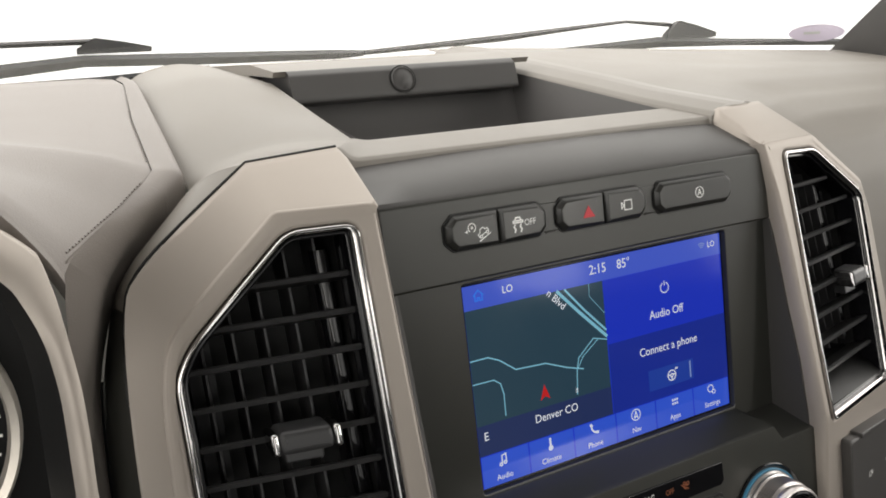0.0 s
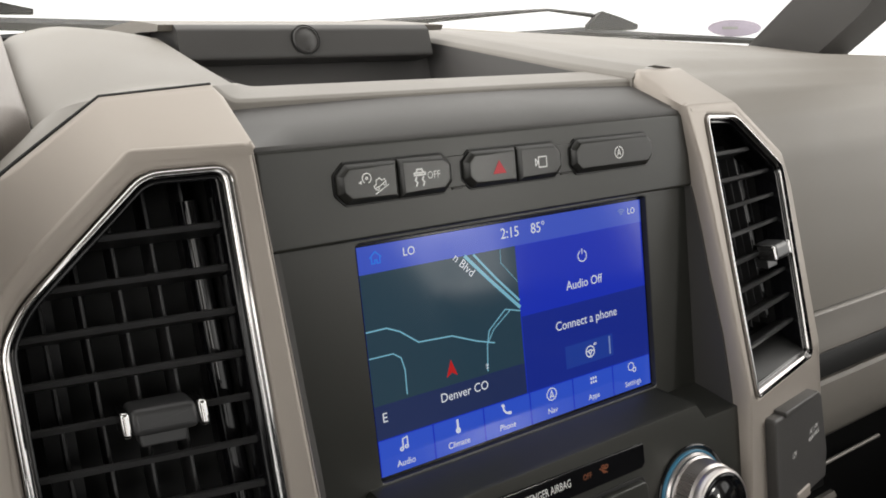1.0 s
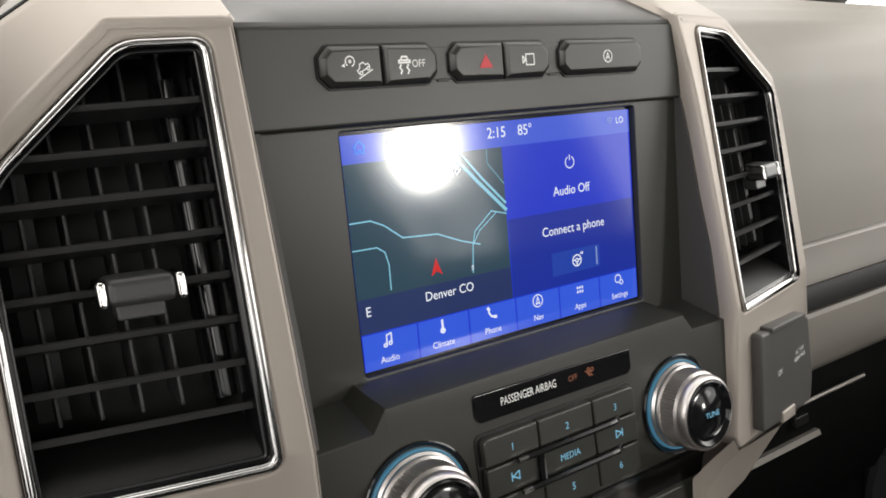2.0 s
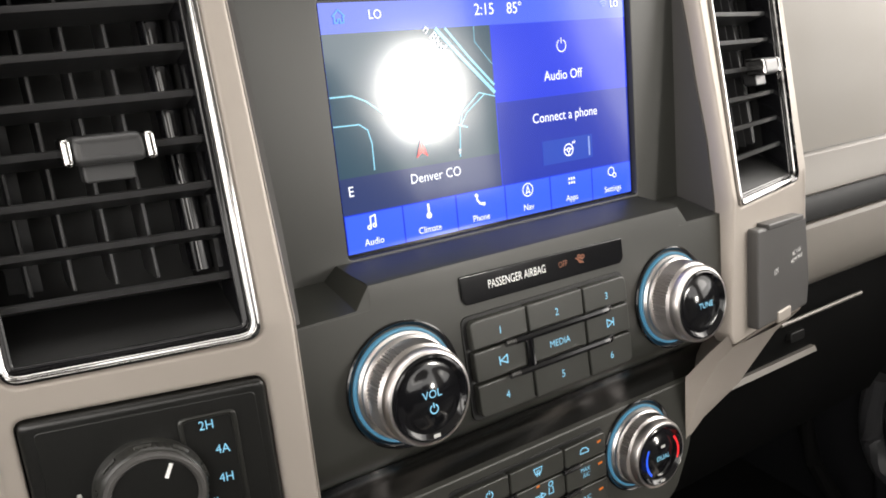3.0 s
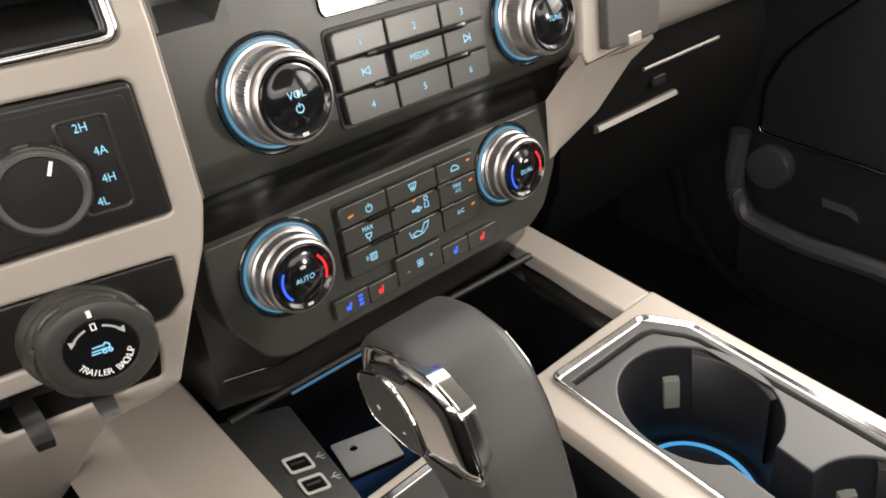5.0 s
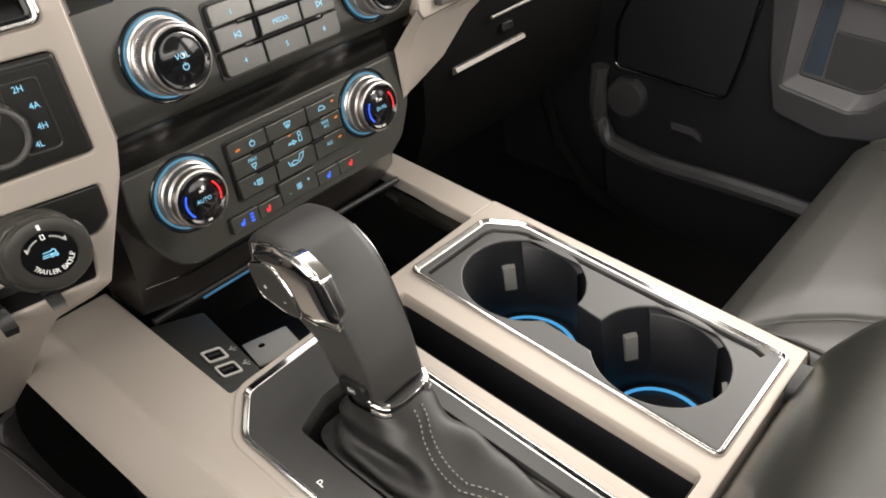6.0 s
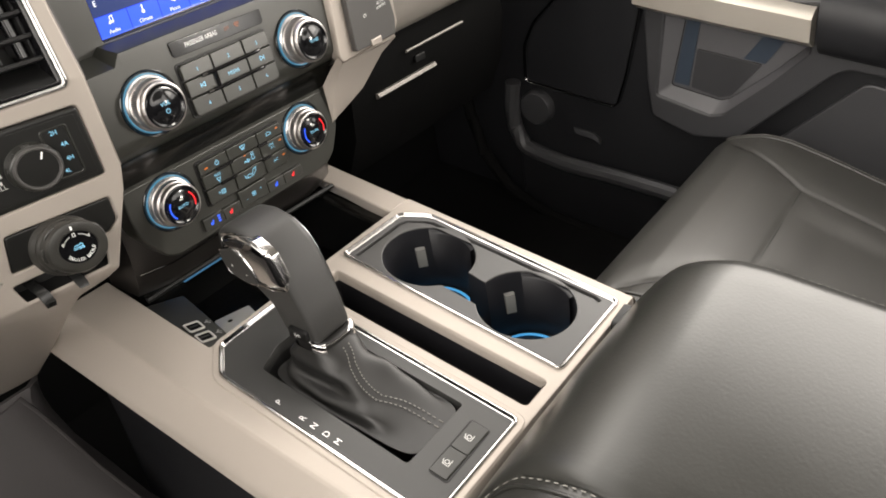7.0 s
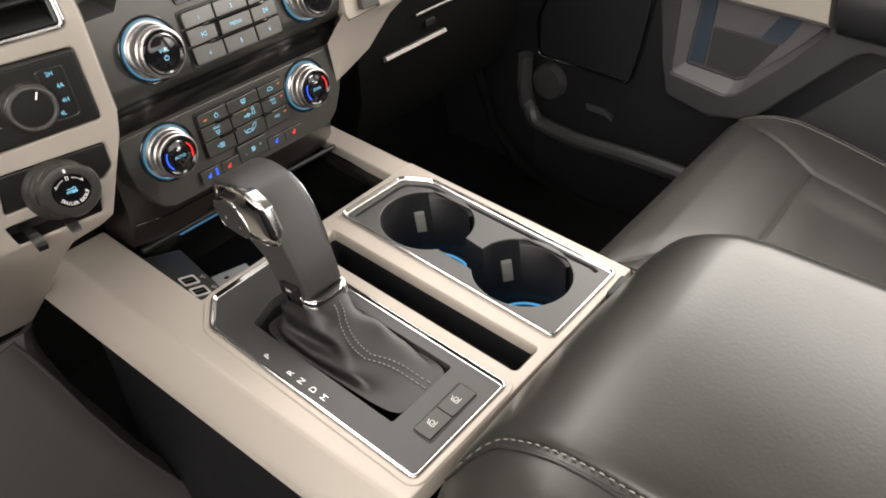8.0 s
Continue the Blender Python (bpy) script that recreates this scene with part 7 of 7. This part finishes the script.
def wiper(blade, arm, joint):
    x0, z0 = blade[0][:2]
    w = thing("wiper", (x0, 0.84, z0), "black windshield wiper resting at the glass base", "wiper", "windshield wipers")
    part("blade", loft([[(x, 0.850, zl), (x, 0.842, (zl + zh) / 2), (x, 0.848, zh), (x, 0.856, (zl + zh) / 2)] for x, zl, zh in blade]), WIPER, w)
    part("arm", loft([[(x, 0.838, z - r), (x, 0.833, z), (x, 0.838, z + r), (x, 0.843, z)] for x, z, r in arm]), WIPER, w)
    xs, xe, zl, zh = joint
    part("joint", loft([[(x, 0.838, a), (x, 0.828, a), (x, 0.826, b), (x, 0.838, b)] for x, a, b in ((xs, zl, zl + 0.3 * (zh - zl)), (xs + 0.25 * (xe - xs), zl, zh), (xs + 0.6 * (xe - xs), zl, zh * 0.7 + zl * 0.3), (xe, zl, zl + 0.25 * (zh - zl)))]), WIPER, w)
    return w


wiper([(-0.40, 1.380, 1.394), (-0.0505, 1.3892, 1.4025), (0.026, 1.3960, 1.4080), (0.167, 1.3918, 1.4045), (0.297, 1.3905, 1.4010), (0.330, 1.3920, 1.3990)], [(-0.40, 1.410, 0.003), (-0.045, 1.4190, 0.003), (0.045, 1.4190, 0.003)], (0.020, 0.090, 1.4070, 1.4210))
wiper([(0.480, 1.3870, 1.3900), (0.620, 1.3800, 1.3885), (0.793, 1.3810, 1.3965), (0.944, 1.3775, 1.3880), (1.274, 1.3640, 1.3745)], [(0.3257, 1.3945, 0.0030), (0.5155, 1.4035, 0.0045), (0.653, 1.4135, 0.0030), (0.723, 1.4180, 0.0022), (0.8071, 1.4110, 0.0035)], (0.790, 0.886, 1.3900, 1.4150))
decal = thing("window_sticker", (1.02, 0.745, 1.41), "pale oval sticker on the windshield corner", "sticker")
part("oval", plate([(1.000 + 0.062 * math.cos(a), 1.3765 + 0.0122 * math.sin(a)) for a in np.linspace(0, 2 * math.pi, 32, endpoint=False)], 0, 0.0006, 0.0001, lambda u, v, h: (u, 0.7450 - h, v)), PURPLE, decal)
part("bar", plate(rect(0.970, 1.005, 1.3750, 1.3785), 0.0006, 0.0010, 0, lambda u, v, h: (u, 0.7450 - h, v)), GREY_PRINT, decal)

# ---- cabin shell ----
FL = lambda x, y: 0.40 + 0.158 * y
solid("floor", loft([[(x, -1.75, FL(0, -1.75)), (x, 0.75, FL(0, 0.75)), (x, 0.75, FL(0, 0.75) - 0.05), (x, -1.75, FL(0, -1.75) - 0.05)] for x in (-0.62, 1.08)]), CARPET, "black carpeted cabin floor", "floor", kind="structure")
solid("firewall", box(-0.62, 1.08, 0.75, 0.80, 0.48, 1.335), CARPET, "dark carpeted firewall under the dash", "wall", kind="structure")
solid("ceiling", loft([[(x, 0.10, 1.86), (x, -1.80, 1.62), (x, -1.80, 1.67), (x, 0.10, 1.91)] for x in (-0.62, 1.10)]), HEADLINER, "grey fabric headliner", "ceiling", kind="structure")
solid("wall_rear", loft([[(x, -1.75, 0.10), (x, -1.78, 1.22), (x, -1.83, 1.22), (x, -1.80, 0.10)] for x in (-0.62, 1.08)]), DOOR, "dark rear cabin wall below the window", "wall", kind="structure")
solid("wall_left", loft([[(-0.60, y, z0), (-0.60, y, z1), (-0.66, y, z1), (-0.66, y, z0)] for y, z0, z1 in ((-1.75, 0.08, 0.82), (0.80, 0.46, 1.16))]), DOOR, "dark driver side wall below the window", "wall", kind="structure")
solid("ground", loft([[(x, -12.0, -0.30 - 0.158 * 12), (x, 12.0, -0.30 + 0.158 * 12), (x, 12.0, -0.40 + 0.158 * 12), (x, -12.0, -0.40 - 0.158 * 12)] for x in (-12.0, 12.0)]), HALL_FLOOR, "pale grey hall floor outside the truck", "floor", kind="structure")
solid("wall_right", loft([[(1.05, y, z0), (1.05, y, z1), (1.11, y, z1), (1.11, y, z0)] for y, z0, z1 in ((-1.75, 0.08, 0.762), (0.80, 0.46, 1.165))]), DOOR, "dark passenger side door wall", "wall", kind="structure")
for x, nm in ((1.055, "pillar_right"), (-0.62, "pillar_left")):
    s = 1 if x > 0 else -1
    p = [(x + 0.02 * s, 0.76, 1.30), (x - 0.01 * s, 0.62, 1.38), (x - 0.05 * s, 0.40, 1.55), (x - 0.10 * s, 0.12, 1.84)]
    bm = loft([[(a - 0.035 * s, b - 0.05, c - 0.02), (a + 0.03 * s, b - 0.06, c - 0.02), (a + 0.05 * s, b + 0.03, c + 0.02), (a - 0.03 * s, b + 0.03, c + 0.03)] for a, b, c in p])
    solid(nm, bm, STACK_BAND if s > 0 else HEADLINER, "dark windshield pillar trim", "pillar", kind="structure")
    belt = ((-0.77, -0.31, 0.84), (-0.84, -0.545, 1.21), (-0.95, -0.72, 1.76)) if s > 0 else ((-1.06, -0.90, 1.0), (-1.03, -0.89, 1.38), (-1.0, -0.88, 1.76))
    solid("pillar_middle", loft([[(x, y0, z), (x, y1, z), (x + 0.05 * s, y1, z), (x + 0.05 * s, y0, z)] for y0, y1, z in belt]), HEADLINER, "grey middle pillar trim", "pillar", kind="structure")
# the lamp that shines in through the rear side window
LD = Vector((-0.526, 0.850, 0.0193)).normalized()
LC = Vector((0.191, 0.316, 1.1692)) - LD * 4.5
LS = LD.cross(Vector((0, 0, 1))).normalized()
LU = LS.cross(LD)
lm = lambda u, v, h: tuple(LC + LS * u + LU * v + LD * h)
UPWARD = Vector((0, -0.1564, 0.9877))
lamp_t = thing("flood_lamp", LC - UPWARD * 1.92, "bright round flood lamp on a stand outside the truck", "lamp")
part("housing", loft([[lm(0.245 * math.cos(a) * k, 0.302 * math.sin(a) * k, h) for a in np.linspace(0, 2 * math.pi, 32, endpoint=False)] for k, h in ((0.5, -0.12), (0.95, -0.07), (1.0, 0.0), (0.95, 0.004))]), BLACK, lamp_t)
part("lens", loft([[lm(0.190 * math.cos(a) * k, 0.262 * math.sin(a) * k, h) for a in np.linspace(0, 2 * math.pi, 32, endpoint=False)] for k, h in ((1.0, 0.004), (0.9, 0.03), (0.3, 0.04))]), LAMP, lamp_t, "glowing lens")
part("pole", tube([LC - UPWARD * 0.30 - LD * 0.05, LC - UPWARD * 1.90 - LD * 0.05], 0.02, 12), BLACK, lamp_t)
